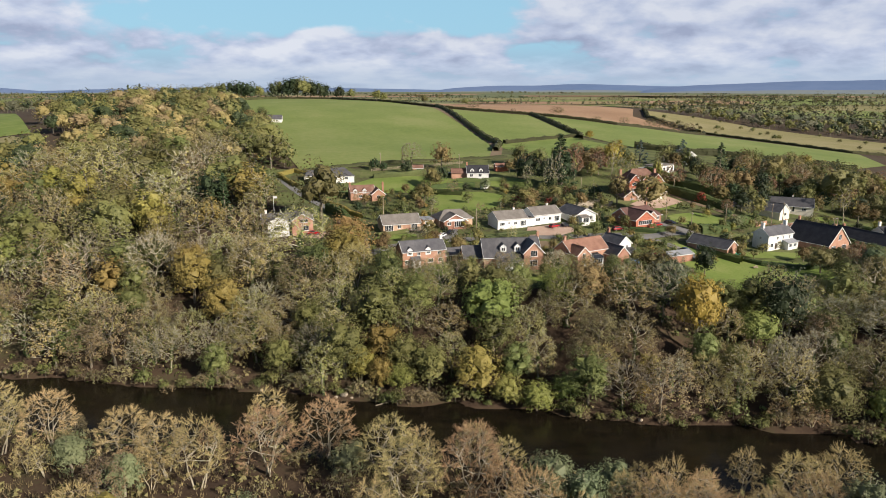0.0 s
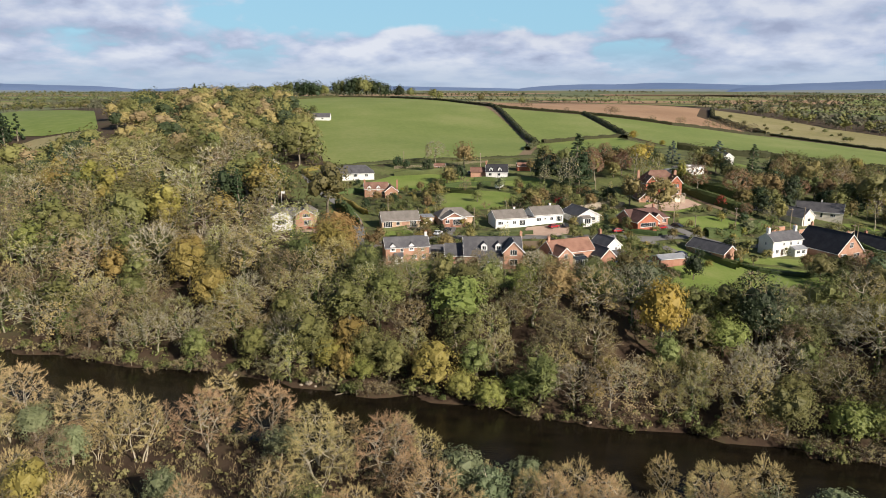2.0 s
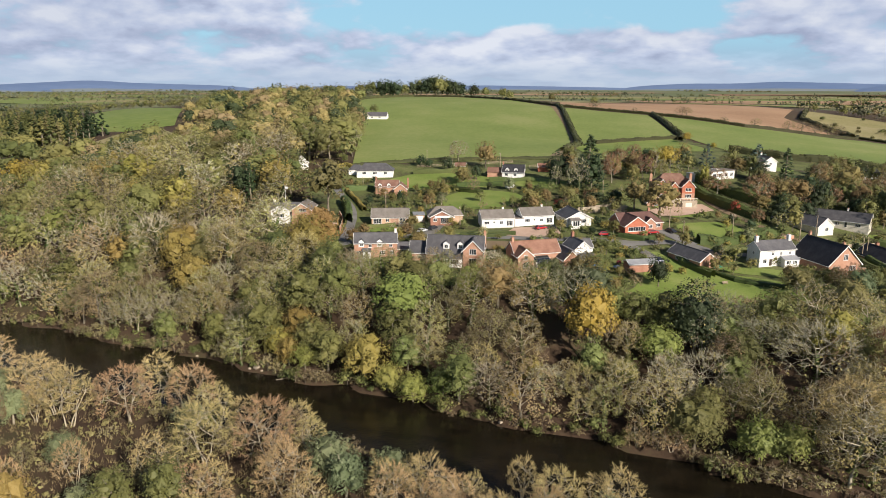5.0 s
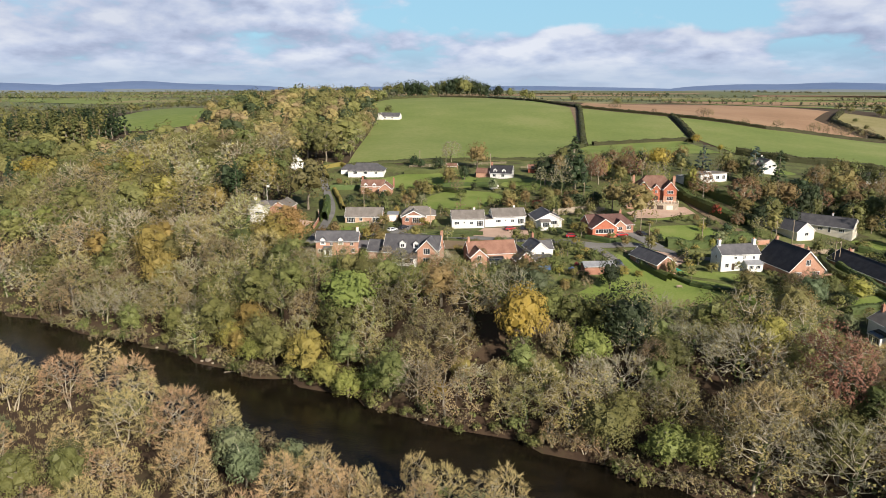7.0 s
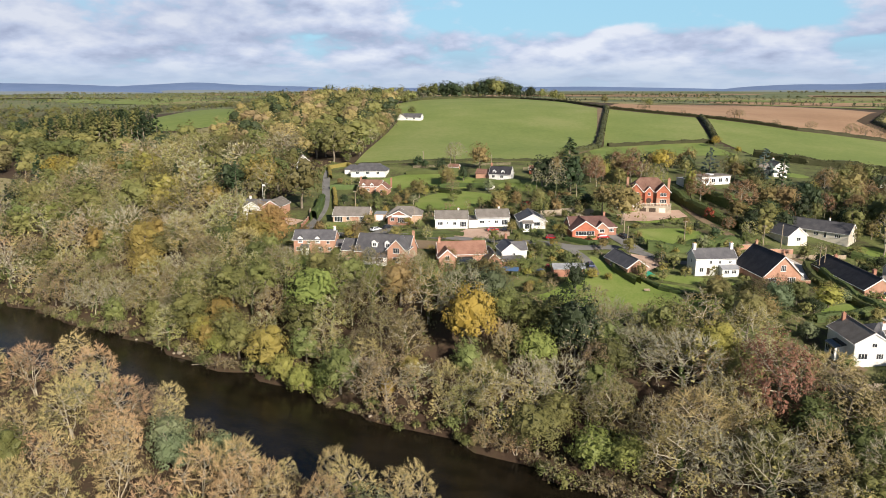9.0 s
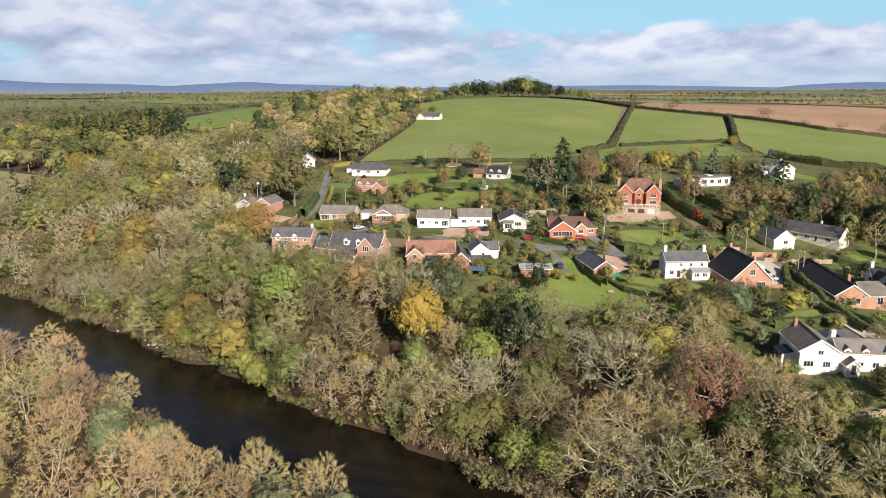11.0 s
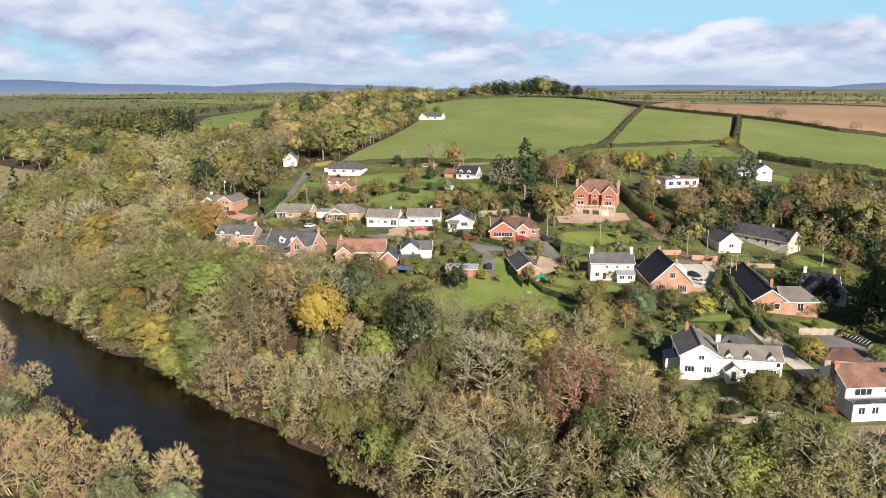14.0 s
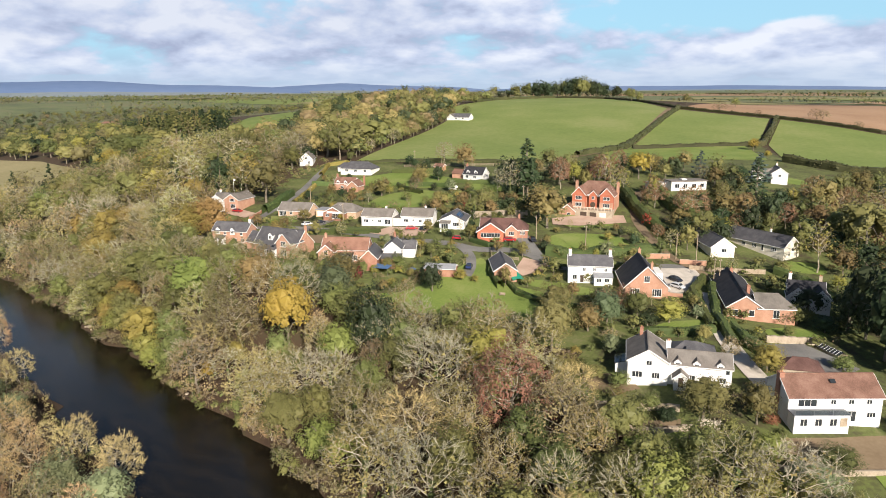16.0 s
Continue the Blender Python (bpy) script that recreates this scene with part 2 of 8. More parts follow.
M_WOOD = surface("weathered_timber", [(0.22, 0.17, 0.12), (0.31, 0.25, 0.18), (0.37, 0.31, 0.24)], 1.0, 6.0, 0.9, 0.3)
M_NEWWOOD = surface("new_timber", [(0.36, 0.21, 0.11), (0.43, 0.27, 0.15)], 1.0, 6.0, 0.8)
M_LEAD = surface("lead_flashing", [(0.22, 0.23, 0.25), (0.30, 0.31, 0.33)], 1.0, 5.0, 0.6)
M_GLASS = glass("window_glass")
M_CLEAR = glass("clear_glass", (0.85, 0.9, 0.9))
M_CLEAR.node_tree.nodes["Principled BSDF"].inputs["Transmission Weight"].default_value = 1.0
M_CLEAR.node_tree.nodes["Principled BSDF"].inputs["IOR"].default_value = 1.1
M_SOLAR = glass("solar_glass", (0.02, 0.04, 0.10))
M_POT = surface("clay_pot", [(0.40, 0.20, 0.11), (0.48, 0.26, 0.15)], 2.0, 8.0, 0.85)
M_TARP = surface("green_tarpaulin", [(0.015, 0.22, 0.15), (0.03, 0.32, 0.22)], 0.8, 4.0, 0.5)
M_BLUE = surface("blue_canvas", [(0.06, 0.12, 0.24), (0.09, 0.16, 0.30)], 0.8, 4.0, 0.6)
M_TYRE = surface("tyre_rubber", [(0.015, 0.015, 0.015), (0.03, 0.03, 0.03)], 2, 9, 0.9)
M_METAL = surface("dull_metal", [(0.32, 0.33, 0.34), (0.42, 0.43, 0.44)], 1, 6, 0.4, 0, 0.8)
M_BARK = surface("bark", [(0.12, 0.10, 0.075), (0.185, 0.16, 0.12), (0.26, 0.23, 0.18)], 0.6, 6, 0.95, 0.5, vary=0.25)
M_PALEBARK = surface("pale_bark", [(0.26, 0.225, 0.165), (0.36, 0.32, 0.24), (0.44, 0.40, 0.31)], 0.6, 6, 0.95, 0.4, vary=0.15)
M_TWIG = foliage("twigs", (0.19, 0.155, 0.105), (0.27, 0.225, 0.155), (0.36, 0.31, 0.22), 0.1)
M_GREYTWIG = foliage("grey_twigs", (0.27, 0.25, 0.175), (0.37, 0.345, 0.25), (0.47, 0.445, 0.34), 0.1)
M_GOLDTWIG = foliage("golden_twigs", (0.33, 0.24, 0.115), (0.465, 0.35, 0.172), (0.585, 0.465, 0.25), 0.12, 0.12)

L_ASH = foliage("olive_leaves", (0.155, 0.136, 0.05), (0.262, 0.227, 0.086), (0.385, 0.333, 0.145))
L_ALDER = foliage("green_leaves", (0.072, 0.082, 0.027), (0.136, 0.145, 0.047), (0.222, 0.217, 0.079))
L_BRIGHT = foliage("bright_green_leaves", (0.11, 0.125, 0.032), (0.175, 0.19, 0.05), (0.255, 0.26, 0.08))
L_OAK = foliage("oak_leaves", (0.075, 0.079, 0.027), (0.138, 0.138, 0.046), (0.205, 0.19, 0.07))
L_BROWN = foliage("brown_leaves", (0.125, 0.098, 0.048), (0.195, 0.157, 0.076), (0.28, 0.23, 0.118))
# far leaves, greyed in the colour in place of haze
L_HAZED = foliage("hazed_far_leaves", (0.065, 0.07, 0.042), (0.105, 0.108, 0.065), (0.16, 0.16, 0.10), 0.05)
L_GOLD = foliage("golden_leaves", (0.205, 0.145, 0.030), (0.295, 0.212, 0.044), (0.37, 0.285, 0.07), spread=0.06)
L_YELLOW = foliage("yellow_green_leaves", (0.154, 0.133, 0.034), (0.244, 0.207, 0.055), (0.335, 0.284, 0.091), spread=0.1)
L_RUST = foliage("rust_leaves", (0.194, 0.103, 0.045), (0.273, 0.152, 0.066), (0.343, 0.216, 0.110), spread=0.08)
L_PURPLE = foliage("russet_leaves", (0.14, 0.080, 0.043), (0.215, 0.126, 0.068), (0.29, 0.185, 0.105), spread=0.08)
L_RED = foliage("crimson_leaves", (0.130, 0.013, 0.020), (0.202, 0.027, 0.036), (0.260, 0.054, 0.054))
L_YEW = foliage("yew_needles", (0.020, 0.030, 0.013), (0.036, 0.052, 0.022), (0.062, 0.082, 0.036), 0.15)
L_SPRUCE = foliage("spruce_needles", (0.028, 0.042, 0.019), (0.050, 0.072, 0.030), (0.085, 0.112, 0.05), 0.15)
L_BLUE = foliage("blue_cedar_needles", (0.045, 0.068, 0.058), (0.08, 0.112, 0.10), (0.13, 0.165, 0.15), 0.15)
L_WILLOW = foliage("silver_willow_leaves", (0.10, 0.120, 0.058), (0.17, 0.19, 0.095), (0.27, 0.285, 0.16))
L_TAN = foliage("dead_grass", (0.15, 0.115, 0.06), (0.23, 0.18, 0.095), (0.32, 0.26, 0.15))
L_PINE = foliage("pine_needles", (0.055, 0.070, 0.033), (0.095, 0.115, 0.057), (0.15, 0.17, 0.09), 0.15)
L_HEDGE = foliage("hedge_leaves", (0.047, 0.065, 0.021), (0.082, 0.104, 0.033), (0.126, 0.148, 0.052))
L_BRONZE = foliage("bronze_leaves", (0.104, 0.084, 0.034), (0.17, 0.136, 0.052), (0.25, 0.2, 0.082))
L_IVY = foliage("ivy_leaves", (0.05, 0.068, 0.022), (0.095, 0.12, 0.038), (0.16, 0.185, 0.062))
L_FIELDHEDGE = foliage("field_hedge_leaves", (0.038, 0.042, 0.018), (0.065, 0.066, 0.027), (0.10, 0.092, 0.04))

# ---- land ----
# spot heights of the land: village terraces and bank, then hill and valley
VILLAGE = (
    (16, 198, 22.6), (-10, 203, 21.5), (-16, 239, 25.0), (22, 245, 25.2), (50, 249, 25.0), (71, 244, 24.5), (80, 296, 27.8), (49, 222, 22.5),
    (92, 221, 20.3), (110, 231, 20.0), (130, 228, 20.2), (150, 285, 20.5), (149, 232, 18.2), (163, 252, 17.2), (147, 183, 16.4), (157, 187, 16.6), (172, 180, 15.6),
    (-45, 311, 31.5), (-40, 289, 28.0), (19, 319, 32.0), (100, 337, 33.0), (135, 372, 31.5), (-87, 310, 32.5), (-41, 329, 34.0), (-108, 235, 23.0),
    (-50, 246, 26.5), (62, 172, 15.5), (-13, 195, 22.4), (30, 194, 22.2), (-2, 276, 27.5), (200, 220, 13.0), (120, 160, 9.5), (-40, 185, 15.0))
COUNTRY = (
    (180, 155, 9.0), (24, 473, 37.5), (-129, 520, 47.0), (-8, 660, 52.3), (82, 632, 45.6), (110, 690, 46.2), (28, 700, 50.5), (-180, 842, 58.0), (-69, 740, 57.0),
    (220, 894, 45.5), (-396, 607, 46.0), (-236, 580, 54.0), (-155, 460, 42.0), (-160, 293, 31.0), (-211, 269, 20.0), (217, 688, 31.0), (151, 672, 42.0),
    (340, 827, 28.0), (-380, 742, 50.0), (-250, 400, 34.0), (-865, 637, 12.0), (0, 900, 50.0), (400, 450, 12.0), (236, 435, 25.0), (300, 250, 10.0),
    (-350, 250, 10.0), (-700, 350, 10.0), (-650, 950, 38.0), (0, 1250, 42.0), (500, 1200, 30.0), (-500, 1300, 40.0), (600, 750, 12.0), (80, 400, 36.0))
SPOTS = np.array(VILLAGE + COUNTRY, float)


def kernel(ax, ay):
    """Smooth radial weights of the places (ax, ay) to every spot height."""
    gap = (ax[:, None] - SPOTS[:, 0]) ** 2 + (ay[:, None] - SPOTS[:, 1]) ** 2
    return np.sqrt(gap + 900.0)


WEIGHTS = np.linalg.solve(kernel(SPOTS[:, 0], SPOTS[:, 1]) + 0.6 * -np.eye(len(SPOTS)), SPOTS[:, 2] - 20.0)


def step(a, b, v):
    u = np.clip((v - a) / (b - a), 0.0, 1.0)
    return u * u * (3 - 2 * u)


def bank_line(ax):
    """y of the village bank of the river."""
    c = np.clip(ax, -500, 420)
    return 152 - 0.165 * c - 0.0002 * c * c + 1.2 * np.sin(c * 0.11) + 0.7 * np.sin(c * 0.31 + 1)


RIVER = 27.0


def ground(ax, ay):
    """Height of the land at arrays of places."""
    ax, ay = np.atleast_1d(np.asarray(ax, float)), np.atleast_1d(np.asarray(ay, float))
    hill = 20.0 + kernel(ax, ay) @ WEIGHTS
    far = step(1000, 1900, np.hypot(ax, ay - 300))
    hill = hill * (1 - far) + 33.0 * far
    hill = np.maximum(hill, 2.0)
    past = ay - bank_line(ax)
    up = step(0, 34, past)
    land = 1.5 * step(-0.6, 1.5, past) * (1 - up) + hill * up
    bed = -1.3
    near = 2.6 + 0.5 * np.sin(ax * 0.05) * np.sin(ay * 0.06)
    near = bed + (near - bed) * step(0.0, 3.0, -RIVER - past)
    return np.where(past > -0.6, np.maximum(land, bed + (1.3 + 0) * step(-0.6, 0.2, past)), np.where(past < -RIVER, near, bed))


def mesh_of(name, verts, faces, mats=(), index=None, smooth=False):
    """A mesh from arrays: faces all of one size (n, 3) or (n, 4)."""
    me = bpy.data.meshes.new(name)
    verts, faces = np.asarray(verts, np.float32), np.asarray(faces, np.int32)
    n, k = faces.shape
    me.vertices.add(len(verts))
    me.vertices.foreach_set("co", verts.ravel())
    me.loops.add(n * k)
    me.loops.foreach_set("vertex_index", faces.ravel())
    me.polygons.add(n)
    me.polygons.foreach_set("loop_start", np.arange(0, n * k, k, dtype=np.int32))
    me.polygons.foreach_set("loop_total", np.full(n, k, np.int32))
    for m in mats:
        me.materials.append(m)
    if index is not None:
        me.polygons.foreach_set("material_index", np.asarray(index, np.int32))
    me.polygons.foreach_set("use_smooth", np.full(n, smooth))
    me.update(calc_edges=True)
    return me


def spaced(lo, a, b, hi, fine):
    """Coordinates: every fine metres between a and b, ever wider towards lo and hi."""
    mid = list(np.arange(a, b + 0.1, fine))
    left, right, s = [a], [b], fine
    while left[-1] > lo or right[-1] < hi:
        s *= 1.16
        if left[-1] > lo:
            left.append(left[-1] - s)
        if right[-1] < hi:
            right.append(right[-1] + s)
    return np.array(left[:0:-1] + mid + right[1:])


GX, GY = spaced(-4600, -330, 330, 4600, 4.0), spaced(-4600, 60, 560, 4700, 4.0)
gx, gy = np.meshgrid(GX, GY)
GZ = ground(gx.ravel(), gy.ravel()).reshape(gx.shape)


def height(ax, ay):
    """Height of the sheet itself, between its grid points."""
    ax, ay = np.atleast_1d(np.asarray(ax, float)), np.atleast_1d(np.asarray(ay, float))
    i = np.clip(np.searchsorted(GX, ax) - 1, 0, len(GX) - 2)
    j = np.clip(np.searchsorted(GY, ay) - 1, 0, len(GY) - 2)
    u, v = (ax - GX[i]) / (GX[i + 1] - GX[i]), (ay - GY[j]) / (GY[j + 1] - GY[j])
    return (GZ[j, i] * (1 - u) + GZ[j, i + 1] * u) * (1 - v) + (GZ[j + 1, i] * (1 - u) + GZ[j + 1, i + 1] * u) * v


def z_at(ax, ay):
    return float(height(ax, ay)[0])


def inside(poly, ax, ay):
    """Which of the places lie in the polygon."""
    ax, ay = np.asarray(ax, float), np.asarray(ay, float)
    hit = np.zeros(ax.shape, bool)
    for (x0, y0), (x1, y1) in zip(poly, poly[1:] + poly[:1]):
        if y0 != y1:
            hit ^= ((y0 > ay) != (y1 > ay)) & (ax < (x1 - x0) * (ay - y0) / (y1 - y0) + x0)
    return hit


nx, ny = len(GX), len(GY)
cell = (np.arange(ny - 1)[:, None] * nx + np.arange(nx - 1)[None]).ravel()
land_faces = np.stack([cell, cell + 1, cell + 1 + nx, cell + nx], 1)
cx, cy = (GX[:-1] + GX[1:]) / 2, (GY[:-1] + GY[1:]) / 2
far_cell = (np.hypot(*np.meshgrid(cx, cy - 300)) > 900).ravel().astype(int)
VILLAGE_LAND = [(-26, 184), (0, 182), (50, 180), (66, 183), (94, 187), (128, 188), (134, 172), (160, 160), (206, 165), (206, 215), (190, 240), (205, 290), (245, 340), (250, 428), (170, 450), (124, 458), (100, 512), (34, 446), (30, 380), (-30, 350), (-80, 330), (-84, 306), (-60, 262), (-66, 240), (-40, 222)]
mx, my = np.meshgrid(cx, cy)
cover = np.where(inside(VILLAGE_LAND, mx.ravel(), my.ravel()), 2, far_cell)
ground_ob = new("ground", mesh_of("ground", np.stack([gx.ravel(), gy.ravel(), GZ.ravel()], 1), land_faces, (M_SOIL, M_PLAIN, M_GRASS), cover, True))
tagged(ground_ob, "rough earth, leaf litter and grass of the river valley", "ground", kind="structure")

wx = np.arange(-520, 431, 10.0)
edge = bank_line(wx)
wv = np.concatenate([np.stack([wx, edge + 3, 0 * wx], 1), np.stack([wx, edge - RIVER - 3, 0 * wx], 1)])
wi = np.arange(len(wx) - 1)
river = new("river", mesh_of("river", wv, np.stack([wi + len(wx), wi + len(wx) + 1, wi + 1, wi], 1), (M_WATER,)))
tagged(river, "slow dark brown river between wooded banks", "river", kind="structure")


CLEAR = []  # polygons where no wild tree stands


def drape(name, outline, mat, label, category, lift=0.12, cuts=4, keep=True, soft=0.0):
    """A patch of ground cover that follows the land."""
    pts = [Vector((x, y, 0)) for x, y in outline]
    if soft:  # rounded outline
        for _ in range(2):
            pts = [p for a, b in zip(pts, pts[1:] + pts[:1]) for p in (a.lerp(b, 0.22), a.lerp(b, 0.78))]
    bm = bmesh.new()
    f = bm.faces.new([bm.verts.new(p) for p in pts])
    bmesh.ops.triangulate(bm, faces=[f])
    for _ in range(cuts):
        size = [e for e in bm.edges if e.calc_length() > 5.0]
        if size:
            bmesh.ops.subdivide_edges(bm, edges=size, cuts=1)
            bmesh.ops.triangulate(bm, faces=bm.faces[:])
    zs = height([v.co.x for v in bm.verts], [v.co.y for v in bm.verts])
    for v, z in zip(bm.verts, zs):
        v.co.z = z + lift
    bmesh.ops.recalc_face_normals(bm, faces=bm.faces[:])
    if sum(f.normal.z for f in bm.faces) < 0:
        bmesh.ops.reverse_faces(bm, faces=bm.faces[:])
    me = bpy.data.meshes.new(name)
    bm.to_mesh(me)
    bm.free()
    me.materials.append(mat)
    ob = tagged(new(name, me), label, category, kind="structure")
    if keep:
        CLEAR.append(list(outline))
    return ob


def strip(name, line, width, mat, label, category, lift=0.16, keep=True):
    """A road along a line of points."""
    pts = [Vector((*p, 0)) for p in line]
    for _ in range(2):
        pts = [pts[0]] + [p for a, b in zip(pts, pts[1:]) for p in (a.lerp(b, 0.25), a.lerp(b, 0.75))] + [pts[-1]]
    left, right = [], []
    for i, p in enumerate(pts):
        d = (pts[min(i + 1, len(pts) - 1)] - pts[max(i - 1, 0)]).normalized()
        n = Vector((-d.y, d.x, 0)) * width / 2
        left.append(p + n)
        right.append(p - n)
    v = np.array([(q.x, q.y, 0) for q in left + right])
    v[:, 2] = height(v[:, 0], v[:, 1]) + lift
    i = np.arange(len(pts) - 1)
    k = len(pts)
    ob = tagged(new(name, mesh_of(name, v, np.stack([i + k, i + k + 1, i + 1, i], 1), (mat,))), label, category, kind="structure")
    if keep:
        CLEAR.append([(q.x, q.y) for q in left] + [(q.x, q.y) for q in right[::-1]])
    return ob


BIG = [(-66, 324), (-92, 395), (-135, 512), (-186, 594), (-200, 650), (-215, 720), (-190, 815), (-130, 812), (-60, 740), (-8, 672), (22, 520), (34, 440), (26, 366), (-30, 346)]
drape("pasture_field", BIG, M_PASTURE, "broad green pasture on the hillside", "field", 0.25, 6)
MID = [(-4, 676), (78, 650), (98, 515), (62, 478), (38, 452), (26, 520)]
drape("pasture_field", MID, M_PASTURE, "green pasture between two hedges", "field", 0.25, 6)
RIGHT = [(86, 650), (155, 622), (250, 655), (330, 552), (300, 470), (250, 425), (170, 446), (124, 456), (104, 515)]
drape("pasture_field", RIGHT, M_PASTURE, "green pasture sloping to the valley", "field", 0.25, 6)
SMALL = [(50, 372), (30, 440), (60, 474), (92, 505), (116, 452), (82, 420), (68, 372)]
drape("paddock", SMALL, M_LAWN, "small bright green paddock behind the gardens", "field", 0.2, 5)
PLOUGH = [(-6, 700), (84, 668), (155, 636), (240, 690), (215, 800), (250, 930), (120, 1000), (-20, 860)]
drape("ploughed_field", PLOUGH, M_PLOUGH, "bare pinkish-brown ploughed field", "field", 0.3, 6)
PALE = [(252, 690), (330, 572), (470, 560), (480, 640), (390, 760), (330, 880), (262, 925), (228, 800)]
drape("rough_pasture_field", PALE, M_ROUGH, "pale rough pasture dotted with bushes", "field", 0.3, 6)
drape("pasture_field", [(-283, 482), (-312, 459), (-352, 468), (-480, 600), (-650, 820), (-720, 960), (-560, 850), (-400, 660), (-318, 535)], M_LAWN, "green field between the woods", "field", 0.3, 6)
drape("rough_pasture_field", [(-300, 396), (-308, 446), (-290, 472), (-252, 440), (-230, 372), (-245, 356), (-278, 364)], M_STUBBLE, "brownish grass field beside the wood", "field", 0.3, 6)
drape("meadow", [(-240, 205), (-250, 262), (-290, 300), (-400, 320), (-520, 310), (-480, 230), (-340, 200)], M_STUBBLE, "pale yellow-green meadow by the river", "field", 0.3, 6)
drape("pasture_field", [(-190, 822), (-128, 820), (-20, 880), (60, 990), (-80, 1100), (-260, 1000), (-270, 880)], M_ROUGH, "olive pasture on top of the hill", "field", 0.3, 6)

drape("lawn", [(-2, 262), (-8, 282), (2, 297), (26, 292), (25, 274), (14, 263)], M_LAWN, "mown green lawn with trees", "lawn", soft=1)
drape("lawn", [(-40, 296), (-42, 306), (-27, 324), (6, 320), (12, 303), (-10, 294)], M_LAWN, "mown green lawn below the hill field", "lawn", soft=1)
drape("lawn", [(16, 306), (24, 322), (44, 316), (36, 300)], M_LAWN, "sloping garden lawn with shade", "lawn", soft=1)
drape("lawn", [(64, 190), (72, 196), (75, 210), (76, 230), (83, 224), (91, 215), (108, 216), (123, 206), (116, 197), (94, 194), (84, 189), (72, 184)], M_LAWN, "large mown lawn sloping to the wood", "lawn", soft=1)
drape("lawn", [(93, 220), (106, 225), (121, 223), (116, 217), (99, 218)], M_LAWN, "lawn in front of the white cottage", "lawn", soft=1)
drape("lawn", [(-16, 190), (-10, 195), (2, 198), (4, 190), (-6, 184)], M_LAWN, "lawn before the brick house", "lawn", soft=1)
drape("lawn", [(22, 186), (30, 190), (50, 194), (46, 184), (32, 181)], M_LAWN, "shaded lawn above the wood", "lawn", soft=1)
drape("lawn", [(76, 288), (94, 297), (101, 291), (95, 279), (84, 271)], M_LAWN, "sloping lawn below the big house", "lawn", soft=1)
drape("lawn", [(83, 262), (103, 276), (112, 268), (100, 248), (92, 248)], M_LAWN, "rough grassy bank above the road", "lawn", soft=1)
drape("lawn", [(160, 224), (171, 234), (175, 230), (164, 217)], M_LAWN, "small bright lawn above a stone wall", "lawn", soft=1)
drape("lawn", [(139, 206), (142, 212), (152, 222), (155, 212), (146, 205)], M_LAWN, "grass bank behind the white house", "lawn", soft=1)
drape("lawn", [(148, 164), (158, 170), (161, 164), (152, 160)], M_LAWN, "terraced garden grass", "lawn", soft=1)
drape("lawn", [(124, 292), (139, 301), (150, 299), (131, 288)], M_LAWN, "lawn behind the long bungalow", "lawn", soft=1)
drape("lawn", [(152, 284), (164, 289), (168, 280), (158, 276)], M_LAWN, "lawn beside the long bungalow", "lawn", soft=1)
drape("lawn", [(186, 176), (196, 184), (204, 176), (192, 168)], M_LAWN, "lawn beside the white house", "lawn", soft=1)
drape("lawn", [(-24, 229), (-10, 234), (-8, 230), (-22, 225)], M_LAWN, "front lawn of the bungalow", "lawn", soft=1)
drape("lawn", [(8, 228), (28, 237), (30, 231), (12, 222)], M_LAWN, "front gardens with grass verge", "lawn", soft=1)
drape("lawn", [(124, 384), (146, 384), (150, 396), (126, 400)], M_LAWN, "garden lawn of the hillside house", "lawn", soft=1)

strip("road", [(-24, 212), (-16, 221), (4, 226), (24, 228), (46, 232), (60, 235), (72, 233), (80, 239), (90, 240), (98, 234), (112, 240), (124, 254), (133, 259), (141, 252)], 4.2, M_TARMAC, "narrow grey village lane", "road")
strip("road", [(-24, 212), (-28, 232), (-34, 248), (-46, 268), (-64, 296), (-74, 314)], 3.4, M_TARMAC, "narrow lane climbing between gardens", "road", 0.19)
strip("driveway", [(69, 262), (80, 251), (90, 240)], 5.0, M_TARMAC, "tarmac drive to the brick bungalow", "driveway", 0.2)
strip("road", [(141, 252), (133, 260), (126, 263), (116, 275), (104, 291), (98, 304), (92, 326)], 3.4, M_TRACK, "lane climbing past the big house", "road", 0.21)
drape("yard", [(126, 252), (134, 259), (139, 251), (139, 236), (134, 230), (131, 238)], M_GRAVEL, "pale gravel yard beside the brick house", "yard", 0.24, 3)
strip("driveway", [(144, 240), (152, 215), (162, 198), (168, 190)], 4.4, M_GRAVEL, "pale concrete drive between hedges", "driveway", 0.2)
drape("yard", [(162, 211), (170, 220), (182, 214), (178, 200), (169, 200)], M_TARMAC, "grey tarmac yard behind the white house", "yard", 0.22, 3)
drape("terrace", [(76, 279), (82, 287), (97, 296), (101, 289), (88, 276), (80, 272)], M_PAVE, "pink block-paved forecourt", "terrace", 0.3, 3)
drape("terrace", [(173.5, 174.2), (181, 179.3), (188.4, 185.8), (193, 184), (191, 174.5), (182.2, 172.2), (175.6, 171.1)], M_TRACK, "stone patio before the white house", "terrace", 0.24, 3)
drape("terrace", [(138, 163), (147, 166.5), (157, 171.5), (158, 168.5), (149, 163), (141, 160)], M_TRACK, "bare earth and paving between terrace walls", "terrace", 0.22, 3)
drape("terrace", [(134, 179), (141, 182), (147, 178), (143, 174), (136, 175)], M_TRACK, "earth and paving terrace by the white house", "terrace", 0.24, 3)
strip("driveway", [(-34, 230), (-42, 231), (-48, 232)], 6.0, M_PAVE, "pink brick drive", "driveway", 0.25)
